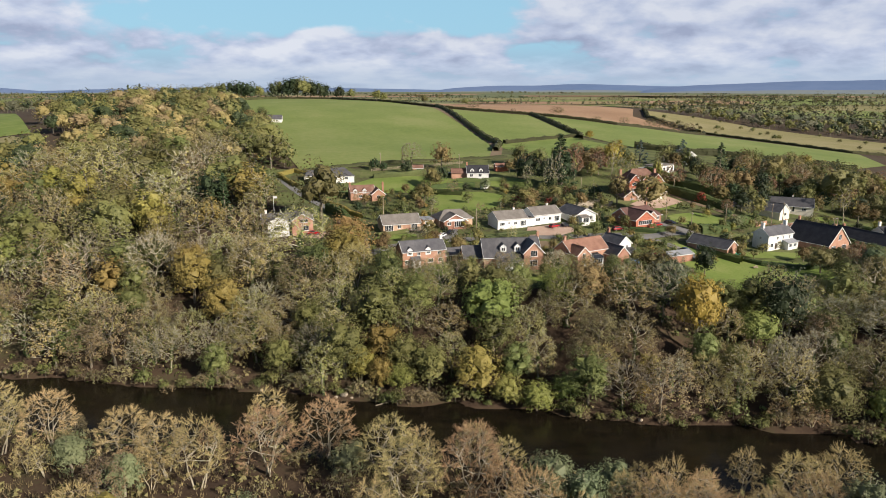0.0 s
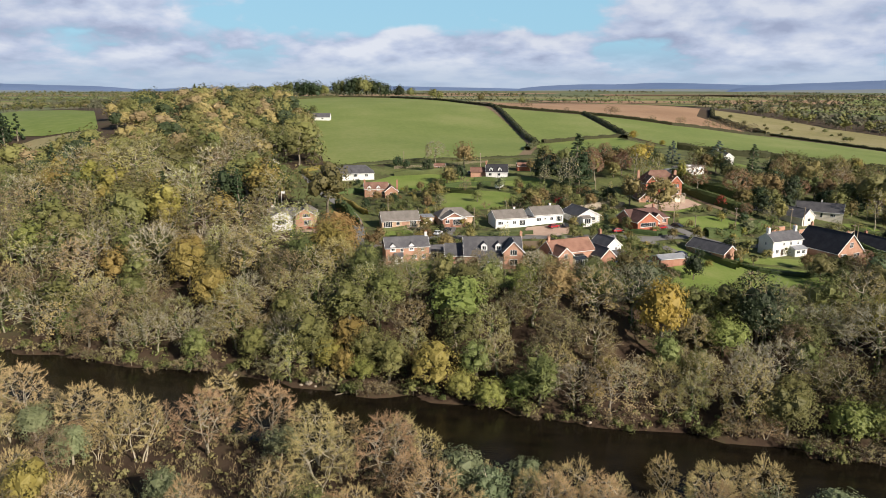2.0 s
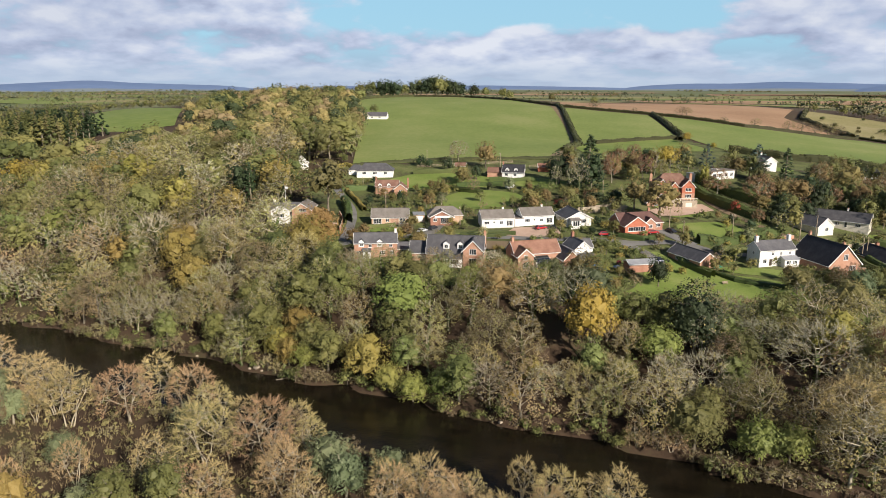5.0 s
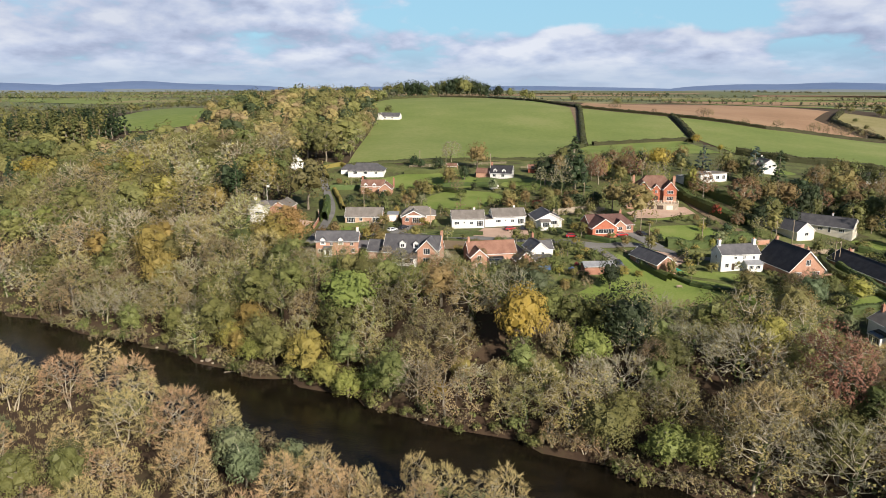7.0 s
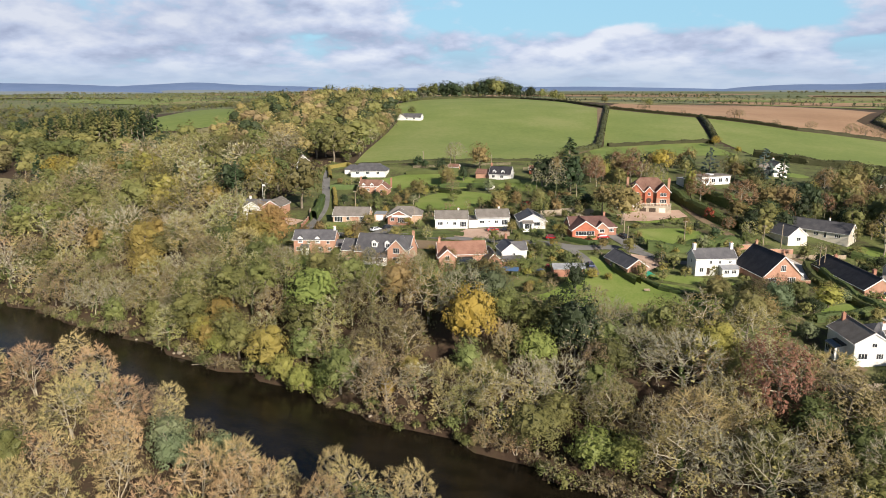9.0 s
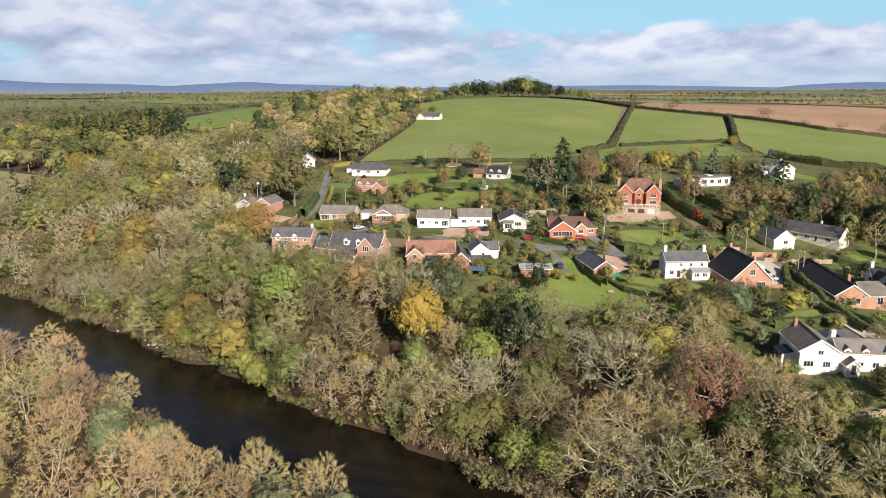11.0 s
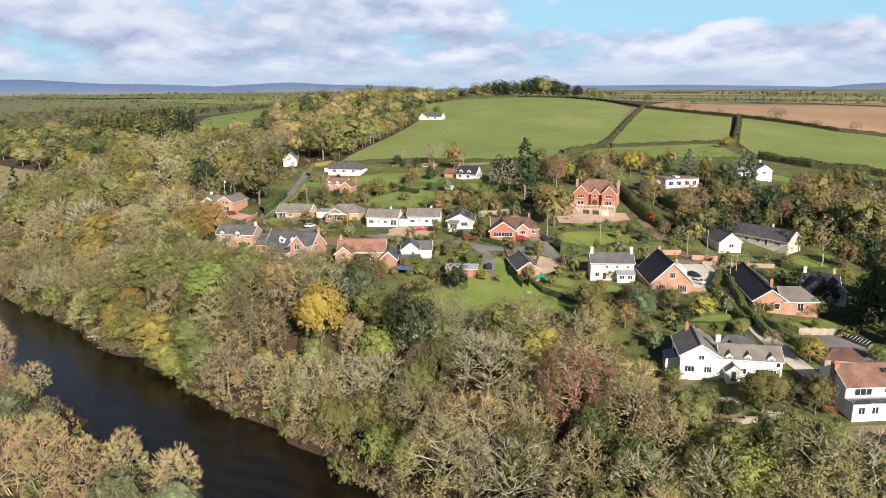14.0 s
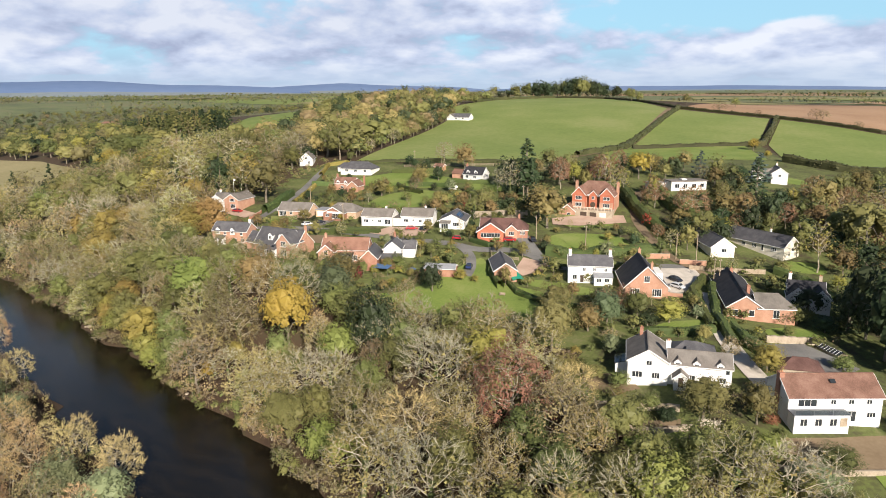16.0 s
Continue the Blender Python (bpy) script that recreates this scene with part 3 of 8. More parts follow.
strip("driveway", [(2, 226), (3, 236), (2, 240)], 5.0, M_TARMAC, "tarmac drive between bungalows", "driveway", 0.22)
drape("lawn", [(150, 163), (159.5, 166.8), (161, 163.2), (153, 160)], M_LAWN, "small terraced lawn below the white house", "lawn", soft=1)
strip("driveway", [(64, 235), (73, 229), (79, 220), (81, 214)], 3.2, M_TARMAC, "grey drive down to the outhouse", "driveway", 0.22)
drape("yard", [(88, 236), (97, 236), (98, 230), (95, 223), (91, 225)], M_PAVE, "paved yard beside the long garage", "yard", 0.24, 3)
drape("yard", [(8, 217), (18, 222), (34, 225), (40, 219), (30, 214), (16, 211)], M_TRACK, "earth yard behind the brick houses", "yard", 0.22, 3)
drape("driveway", [(28, 231), (30, 241), (44, 247), (47, 238), (40, 232)], M_PAVE, "paved forecourt of the white bungalows", "driveway", 0.23, 3)
strip("farm_track", [(-8, 676), (24, 520), (35, 440), (28, 372)], 6.0, M_TRACK, "earth strip along the field hedge", "track", 0.4, keep=False)

# far hills on the horizon, blue and grey haze put in their colours
def far_hill(name, az0, az1, dist, top, label, seed):
    rng = np.random.default_rng(seed)
    n = 60
    az = np.radians(np.linspace(az0, az1, n))
    prof = np.sin(np.linspace(0, np.pi, n)) ** 0.6
    wob = sum(np.sin(np.linspace(0, k * 6.0, n) + rng.uniform(0, 6)) / k for k in (1, 2, 3, 5)) * 0.12
    crest = 33 + (top - 33) * np.clip(prof * (1 + wob), 0, 1.3)
    rows = []
    for d, f in ((dist - 500, 0.0), (dist - 250, 0.32), (dist, 1.0), (dist + 250, 0.3)):
        rows.append(np.stack([100 + np.sin(az) * d, np.cos(az) * d, 28 + (crest - 28) * f], 1))
    v = np.concatenate(rows)
    f = np.concatenate([np.stack([r * n + np.arange(n - 1), r * n + np.arange(n - 1) + 1, (r + 1) * n + np.arange(n - 1) + 1, (r + 1) * n + np.arange(n - 1)], 1) for r in range(3)])
    low = np.repeat([1, 0, 0], n - 1)
    tagged(new(name, mesh_of(name, v, f, (M_HAZED_HILL, M_HAZED_FOOT), low, True)), label, "hill", kind="structure")


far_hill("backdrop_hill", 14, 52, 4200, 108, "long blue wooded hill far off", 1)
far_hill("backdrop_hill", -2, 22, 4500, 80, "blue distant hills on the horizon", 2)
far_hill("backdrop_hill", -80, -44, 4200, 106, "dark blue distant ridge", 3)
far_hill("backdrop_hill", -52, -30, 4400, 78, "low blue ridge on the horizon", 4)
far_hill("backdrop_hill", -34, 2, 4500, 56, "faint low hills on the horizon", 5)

# ---- houses ----


def part(name, data, mat, parent, label="", at=None):
    """Links a bmesh or mesh as one part under a thing."""
    if isinstance(data, bmesh.types.BMesh):
        me = bpy.data.meshes.new(name)
        bmesh.ops.recalc_face_normals(data, faces=data.faces[:])
        data.to_mesh(me)
        data.free()
        me.materials.append(mat)
    else:
        me = data
    ob = new(name, me)
    ob.parent = parent
    if at is not None:
        ob.matrix_basis = at
    if label:
        ob["label"] = label
    return ob


def slab(bm, x0, x1, y0, y1, z0, z1, m=None):
    """A box in a bmesh."""
    vs = [bm.verts.new((x, y, z)) for z in (z0, z1) for x, y in ((x0, y0), (x1, y0), (x1, y1), (x0, y1))]
    if m is not None:
        for v in vs:
            v.co = m @ v.co
    for q in ((3, 2, 1, 0), (4, 5, 6, 7), (0, 1, 5, 4), (1, 2, 6, 5), (2, 3, 7, 6), (3, 0, 4, 7)):
        bm.faces.new([vs[i] for i in q])
    return vs


def box_part(name, dims, mat, parent, label="", at=None, bevel=0.0):
    bm = bmesh.new()
    slab(bm, *dims)
    if bevel:
        bmesh.ops.bevel(bm, geom=bm.edges[:], offset=bevel, segments=1, affect="EDGES")
    return part(name, bm, mat, parent, label, at)


def thing(name, x, y, turn, label, category, group="", z=None):
    """An Empty at the base of a thing, standing on the land."""
    ob = new(name)
    ob.matrix_world = pose(x, y, z_at(x, y) if z is None else z, 0, 0, turn)
    return tagged(ob, label, category, group)


HOUSES = []  # circles that stay free of trees


def lattice(bm, xs, zs, y0, y1):
    """One connected grating in the xz plane: every second cell of the middle row is open."""
    vert = {}

    def at(i, k, y):
        key = (i, k, y)
        if key not in vert:
            vert[key] = bm.verts.new((xs[i], y, zs[k]))
        return vert[key]

    def solid(i, k):
        return 0 <= i < len(xs) - 1 and 0 <= k < len(zs) - 1 and not (k == 1 and i % 2 == 1)

    for i in range(len(xs) - 1):
        for k in range(len(zs) - 1):
            if not solid(i, k):
                continue
            for y in (y0, y1):
                bm.faces.new([at(i, k, y), at(i + 1, k, y), at(i + 1, k + 1, y), at(i, k + 1, y)])
            for di, dk, p, q in ((-1, 0, (i, k), (i, k + 1)), (1, 0, (i + 1, k), (i + 1, k + 1)), (0, -1, (i, k), (i + 1, k)), (0, 1, (i, k + 1), (i + 1, k + 1))):
                if not solid(i + di, k + dk):
                    bm.faces.new([at(*p, y0), at(*q, y0), at(*q, y1), at(*p, y1)])


def window(parent, m, w, h, lights=2, mat=None, bar=0.07, sill=True):
    """A window on a wall: m puts its lower middle on the wall, with y pointing out."""
    bm = bmesh.new()
    xs = [-w / 2]
    for i in range(lights):
        a = -w / 2 + (w - bar) * i / lights
        xs += [a + bar, a + (w - bar) / lights]
    xs += [w / 2]
    lattice(bm, xs, [0, bar, h - bar, h], -0.03, 0.06)
    win = part("window", bm, mat or M_WHITE, parent, "", m)
    for i in range(lights):
        a = -w / 2 + (w - bar) * i / lights + bar
        box_part("pane", (a, a + (w - bar) / lights - bar, -0.02, 0.02, bar, h - bar), M_GLASS, win)
    if sill:
        box_part("sill", (-w / 2 - 0.08, w / 2 + 0.08, -0.03, 0.13, -0.07, -0.002), mat or M_WHITE, win)
    return win


def door(parent, m, w=0.95, h=2.05, mat=None):
    bm = bmesh.new()
    slab(bm, -w / 2 - 0.08, -w / 2, -0.03, 0.07, 0, h + 0.08)
    slab(bm, w / 2, w / 2 + 0.08, -0.03, 0.07, 0, h + 0.08)
    slab(bm, -w / 2, w / 2, -0.03, 0.07, h, h + 0.08)
    d = part("door", bm, M_WHITE, parent, "", m)
    box_part("leaf", (-w / 2, w / 2, -0.02, 0.03, 0, h), mat or M_DOOR, d)
    return d


def wall_at(block, side, off, z):
    """Matrix for an opening on one side of a block: side f (front, -y), b, l (-x), r."""
    m, L, W = block
    place = {"f": pose(off, -W / 2, z, 0, 0, 180), "b": pose(-off, W / 2, z, 0, 0, 0), "l": pose(-L / 2, -off, z, 0, 0, 90), "r": pose(L / 2, off, z, 0, 0, -90)}
    return m @ place[side]


def block(parent, m, L, W, eave, ridge, wall, roof, hip=(0, 0), over=0.35, trim=None, thick=0.16):
    """A wing of a house: walls with gables and a pitched roof, ridge along x. hip: how far the ridge draws in at each end, in metres."""
    bm = bmesh.new()
    h0, h1 = hip
    pts = [(-L / 2, -W / 2), (L / 2, -W / 2), (L / 2, W / 2), (-L / 2, W / 2)]
    low = [bm.verts.new((x, y, -2.0)) for x, y in pts]
    top = [bm.verts.new((x, y, eave)) for x, y in pts]
    for i in range(4):
        j = (i + 1) % 4
        if (i == 1 and not h1) or (i == 3 and not h0):
            tip = bm.verts.new((pts[i][0], 0, ridge - 0.05))
            bm.faces.new([low[i], low[j], top[j], tip, top[i]])
        else:
            bm.faces.new([low[i], low[j], top[j], top[i]])
    bm.faces.new(low[::-1])
    for v in bm.verts:
        v.co = m @ v.co
    part("wall", bm, wall, parent)
    slope = (ridge - eave) / (W / 2)
    e, yo = eave - over * slope, W / 2 + over
    xo0, xo1 = L / 2 + (0 if h0 else over * 0.6) + (over if h0 else 0), L / 2 + (0 if h1 else over * 0.6) + (over if h1 else 0)
    bm = bmesh.new()

    def shell(dz):
        return [bm.verts.new(m @ Vector(c)) for c in ((-xo0, -yo, e + dz), (xo1, -yo, e + dz), (xo1, yo, e + dz), (-xo0, yo, e + dz), (-xo0 + (h0 + over if h0 else 0), 0, ridge + dz), (xo1 - (h1 + over if h1 else 0), 0, ridge + dz))]

    a, b = shell(0.02), shell(0.02 + thick)
    for q in ((0, 1, 5, 4), (2, 3, 4, 5), (1, 2, 5), (3, 0, 4)):
        if len(q) == 4 or (q[0] == 1 and h1) or (q[0] == 3 and h0):
            bm.faces.new([b[i] for i in q])
            bm.faces.new([a[i] for i in q[::-1]])
    rim = [0, 1] + ([] if h1 else [5]) + [2, 3] + ([] if h0 else [4])
    for i, j in zip(rim, rim[1:] + rim[:1]):
        bm.faces.new([a[i], a[j], b[j], b[i]])
    part("roof", bm, roof, parent)
    ra, rb = -xo0 + (h0 + over if h0 else 0), xo1 - (h1 + over if h1 else 0)
    bm = bmesh.new()
    slab(bm, ra, rb, -0.14, 0.14, ridge + thick - 0.02, ridge + thick + 0.1, m)
    part("ridge", bm, roof, parent)
    if trim:
        for s in (-1, 1):
            bm = bmesh.new()
            slab(bm, -xo0, xo1, s * (yo + 0.01), s * (yo + 0.13), e - 0.03, e + 0.12, m)
            part("gutter", bm, trim, parent)
            for end, h in ((-1, h0), (1, h1)):
                if h:
                    continue
                bm = bmesh.new()
                x = -xo0 if end < 0 else xo1
                q = [(s * yo, e - 0.1), (s * yo, e + 0.2), (0, ridge + 0.2), (0, ridge - 0.12)]
                f0 = [bm.verts.new(m @ Vector((x + end * 0.01, y, z))) for y, z in q]
                f1 = [bm.verts.new(m @ Vector((x + end * 0.07, y, z))) for y, z in q]
                bm.faces.new(f0)
                bm.faces.new(f1[::-1])
                for i in range(4):
                    bm.faces.new([f0[i], f0[(i + 1) % 4], f1[(i + 1) % 4], f1[i]])
                part("bargeboard", bm, trim, parent)
    return (m, L, W)


def chimney(parent, m, w=0.7, d=0.55, z0=3.0, z1=7.0, mat=None, pots=2):
    bm = bmesh.new()
    slab(bm, -w / 2, w / 2, -d / 2, d / 2, z0, z1)
    st = part("chimney", bm, mat or M_RED, parent, "", m)
    box_part("chimney_cap", (-w / 2 - 0.07, w / 2 + 0.07, -d / 2 - 0.07, d / 2 + 0.07, z1 + 0.002, z1 + 0.16), mat or M_RED, st)
    for i in range(pots):
        bm = bmesh.new()
        bmesh.ops.create_cone(bm, cap_ends=True, segments=8, radius1=0.13, radius2=0.1, depth=0.4, matrix=Matrix.Translation(((i - (pots - 1) / 2) * 0.34, 0, z1 + 0.36)))
        part("chimney_pot", bm, M_POT, st)


def dormer(parent, m, w=1.5, front=1.5, depth=2.2, wall=None, roof=None, lights=2):
    """A gabled dormer; m: foot of its face, y pointing out."""
    bm = bmesh.new()
    q = [(-w / 2, 0), (w / 2, 0), (w / 2, front), (0, front + w * 0.45), (-w / 2, front)]
    a = [bm.verts.new((x, 0, z)) for x, z in q]
    b = [bm.verts.new((x, -depth, z)) for x, z in q]
    bm.faces.new(a)
    bm.faces.new(b[::-1])
    for i in range(5):
        bm.faces.new([a[i], b[i], b[(i + 1) % 5], a[(i + 1) % 5]])
    d = part("dormer", bm, wall or M_WHITE, parent, "", m)
    bm = bmesh.new()
    for s in (-1, 1):
        v = [bm.verts.new(c) for y in (0.18, -depth) for c in ((s * (w / 2 + 0.18), y, front - 0.12), (0, y, front + w * 0.45 + 0.04), (0, y, front + w * 0.45 + 0.14), (s * (w / 2 + 0.18), y, front + 0.0))]
        for f in ((0, 1, 2, 3), (7, 6, 5, 4), (0, 4, 5, 1), (1, 5, 6, 2), (2, 6, 7, 3), (3, 7, 4, 0)):
            bm.faces.new([v[i] for i in f])
    part("dormer_roof", bm, roof or M_SLATE, d)
    window(d, pose(0, 0, 0.35), w * 0.62, front * 0.66, lights, sill=False)
    return d


def lean_to(parent, m, L, D, low, high, wall, roof):
    """A low wing with a single slope, its back at y=0 against the house, its front at -D."""
    bm = bmesh.new()
    v = [bm.verts.new(m @ Vector(c)) for x in (-L / 2, L / 2) for c in ((x, 0, -1), (x, -D, -1), (x, -D, low), (x, 0, high))]
    for f in ((0, 1, 2, 3), (7, 6, 5, 4), (1, 5, 6, 2), (0, 3, 7, 4), (0, 4, 5, 1), (2, 6, 7, 3)):
        bm.faces.new([v[i] for i in f])
    part("wing_wall", bm, wall, parent)
    s = (high - low) / D
    bm = bmesh.new()
    v = [bm.verts.new(m @ Vector(c)) for x in (-L / 2 - 0.2, L / 2 + 0.2) for c in ((x, 0, high + 0.02), (x, -D - 0.25, low - 0.25 * s + 0.02), (x, -D - 0.25, low - 0.25 * s + 0.15), (x, 0, high + 0.15))]
    for f in ((0, 1, 2, 3), (7, 6, 5, 4), (1, 5, 6, 2), (0, 3, 7, 4), (0, 4, 5, 1), (2, 6, 7, 3)):
        bm.faces.new([v[i] for i in f])
    part("wing_roof", bm, roof, parent)
    return (m @ pose(0, -D / 2, 0), L, D)


def house(name, x, y, turn, label, radius, category="house", z=None):
    HOUSES.append((x, y, radius))
    return thing(name, x, y, turn, label, category, "village houses", z)


ID = Matrix.Identity(4)


def openings(h, b, side, rows):
    for off, z, w, hh, n in rows:
        window(h, wall_at(b, side, off, z), w, hh, n)


def white_cottage():
    h = house("cottage", 112.3, 230.9, 27, "white-rendered two-storey cottage with slate roof and end chimneys", 8.5)
    b = block(h, ID, 12.2, 6.2, 5.0, 7.2, M_RENDER, M_SLATE, trim=M_WHITE)
    for s in (-1, 1):
        chimney(h, pose(s * 5.6, 0, 0), 0.8, 1.1, 5.5, 8.7, M_RENDER)
    openings(h, b, "f", [(-1.6, 3.3, 0.8, 1.0, 2), (1.2, 3.3, 0.8, 1.0, 2), (-4.2, 0.9, 1.2, 1.3, 2), (4.3, 3.3, 0.8, 1.0, 2)])
    door(h, wall_at(b, "f", -2.2, 0.1))
    w = lean_to(h, pose(3.6, -3.1, 0), 5.0, 2.2, 2.2, 2.9, M_RENDER, M_LEAD)
    openings(h, w, "f", [(-1.2, 0.8, 1.4, 1.1, 3), (1.0, 0.8, 1.4, 1.1, 3)])
    openings(h, b, "l", [(0, 3.2, 0.8, 1.0, 2)])


def barn_house():
    h = house("brick_house", 127.5, 231.3, -61, "orange-brick house with a steep black tiled roof", 10)
    b = block(h, ID, 16.0, 11.0, 2.8, 8.2, M_ORANGE, M_BLACK, over=0.5, trim=M_WHITE)
    openings(h, b, "r", [(0.0, 4.0, 1.5, 1.7, 3), (-3.0, 0.2, 2.4, 2.0, 4), (2.7, 0.2, 2.4, 2.0, 4)])
    m = pose(2.0, 4.0, 3.4)
    w = box_part("dormer", (-3.2, 3.2, -2.0, 0.6, 0, 2.4), M_RENDER, h, "white flat-roofed dormer", m)
    openings(h, b, "b", [(-4, 0.8, 1.2, 1.2, 2), (3, 0.8, 1.2, 1.2, 2)])
    chimney(h, pose(-7.2, 0.2, 0), 0.7, 0.7, 7, 9.3, M_ORANGE)
    chimney(h, pose(5.0, 1.6, 0), 0.6, 0.6, 6, 8.4, M_ORANGE, 1)


def timber_garage():
    h = house("garage", 88.6, 222.4, -53, "long brick garage with a dark blue-grey slate roof", 8)
    b = block(h, ID, 14.5, 6.4, 2.5, 4.7, M_ORANGE, M_SLATE, trim=M_WHITE)
    openings(h, b, "f", [(-3, 0.9, 1.2, 1.0, 2), (2, 0.9, 1.2, 1.0, 2)])


def brick_bungalow():
    h = house("bungalow", 71.5, 252.2, 28, "red-brick bungalow with maroon tiled roof and front gables", 10.5)
    b = block(h, ID, 16.0, 8.5, 2.6, 5.4, M_RED, M_MAROON, hip=(0, 3), trim=M_WHITE)
    m = pose(-4.2, -4.6, 0, 0, 0, -90)
    w = block(h, m, 8.5, 8.6, 2.6, 5.5, M_TILEHANG, M_MAROON, over=0.45, trim=M_WHITE)
    openings(h, w, "r", [(-0.0, 0.7, 6.4, 1.5, 7)])
    box_part("tile_panel", (4.26, 4.36, -3.9, 3.9, 2.42, 2.9), M_TILEHANG, h, "hung red tiles", m)
    m2 = pose(2.6, -3.9, 0, 0, 0, -90)
    w2 = block(h, m2, 3.0, 4.0, 2.5, 4.2, M_ORANGE, M_MAROON, trim=M_WHITE)
    openings(h, w2, "r", [(0, 0.8, 1.8, 1.2, 3)])
    openings(h, b, "f", [(6.3, 0.8, 1.6, 1.2, 3)])
    chimney(h, pose(5.0, 0.8, 0), 0.7, 0.6, 4.5, 6.6, M_RED, 1)


def big_house():
    h = house("large_house", 84.6, 299.2, 12, "large red tile-hung house with twin front gables", 11, z=29.3)
    b = block(h, ID, 15.4, 9.5, 5.2, 9.4, M_ORANGE, M_BROWNTILE, hip=(4.2, 4.2), trim=M_WHITE)
    for s in (-1, 1):
        m = pose(s * 5.2, -4.6, 0, 0, 0, -90)
        w = block(h, m, 5.0, 4.9, 5.2, 7.9, M_TILEHANG, M_BROWNTILE, over=0.45, trim=M_WHITE)
        box_part("brick_storey", (2.51, 2.58, -2.5, 2.5, 0, 2.5), M_ORANGE, h, "", m)
        openings(h, w, "r", [(0, 3.3, 2.4, 1.3, 4)])
        window(h, m @ pose(2.58, 0, 0.7, 0, 0, -90), 2.4, 1.4, 4)
    m = pose(0, -4.9, 0, 0, 0, -90)
    w = block(h, m, 2.2, 3.0, 4.9, 6.6, M_TILEHANG, M_BROWNTILE, trim=M_WHITE)
    openings(h, w, "r", [(0, 3.4, 1.0, 1.1, 2)])
    bm = bmesh.new()
    bmesh.ops.create_cone(bm, cap_ends=True, segments=20, radius1=1.0, radius2=1.0, depth=0.1, matrix=pose(0, -6.06, 1.4, 90))
    part("arched_porch", bm, M_DOOR, h, "dark round-arched porch")
    door(h, pose(0, -6.02, 0.0, 0, 0, 180), 1.2, 2.1)
    for x, y in ((7.9, 1.0), (-7.9, 1.5)):
        chimney(h, pose(x, y, 0), 1.0, 0.8, 0, 9.0, M_ORANGE, 2)
    # terrace before the house, with the garage under it
    bm = bmesh.new()
    slab(bm, -6.5, 8.0, -10.6, -4.9, -4.0, -0.02)
    part("terrace_wall", bm, M_STONE, h, "pale stone retaining terrace")
    for i in range(12):
        bm = bmesh.new()
        slab(bm, -6.2 + i * 1.27, -6.05 + i * 1.27, -10.5, -10.35, 0, 0.9)
        part("baluster", bm, M_CREAM, h)
    box_part("handrail", (-6.5, 8.0, -10.55, -10.3, 0.902, 1.02), M_CREAM, h)
    for i in range(3):
        m = pose(-2.5 + i * 3.6, -10.62, -3.2, 0, 0, 180)
        d = box_part("garage_door", (-1.2, 1.2, -0.02, 0.06, 0.25, 2.4), M_DOOR if i < 2 else M_CREAM, h, "", m)
    m = pose(-8.6, -7.2, -3.4, 0, 0, -90)
    w = block(h, m, 7.0, 6.0, 2.6, 5.0, M_ORANGE, M_REDTILE, trim=M_WHITE)
    openings(h, w, "r", [(0.6, 0.9, 1.4, 1.1, 3)])


def white_bungalows():
    for x, y, t, L, lab in ((23.0, 243.6, 22, 11.6, "white bungalow with a grey tiled roof"), (36.0, 250.6, 26, 11.8, "white bungalow with a grey roof and glazed porch")):
        h = house("bungalow", x, y, t, lab, 8)
        b = block(h, ID, L, 8.0, 3.2, 5.4, M_RENDER, M_GREYTILE, trim=M_WHITE)
        openings(h, b, "f", [(-4.0, 1.0, 1.8, 1.1, 3), (-1.4, 1.4, 0.6, 0.7, 1), (1.2, 1.0, 1.2, 1.1, 2)])
        openings(h, b, "f", [(4.2, 0.4, 2.2, 1.9, 4)])
        chimney(h, pose(2.5, 0.3, 0), 0.6, 0.6, 4.6, 6.2, M_RENDER, 1)
    g = house("garage", 29.8, 247.2, 24, "white flat-roofed garage between bungalows", 3)
    box_part("wall", (-1.6, 1.6, -4, 4, -1, 2.5), M_RENDER, g)
    box_part("roof", (-1.7, 1.7, -4.1, 4.1, 2.502, 2.7), M_GREYTILE, g)
    box_part("garage_door", (-1.2, 1.2, -4.08, -3.98, 0.05, 2.1), M_WHITE, g)


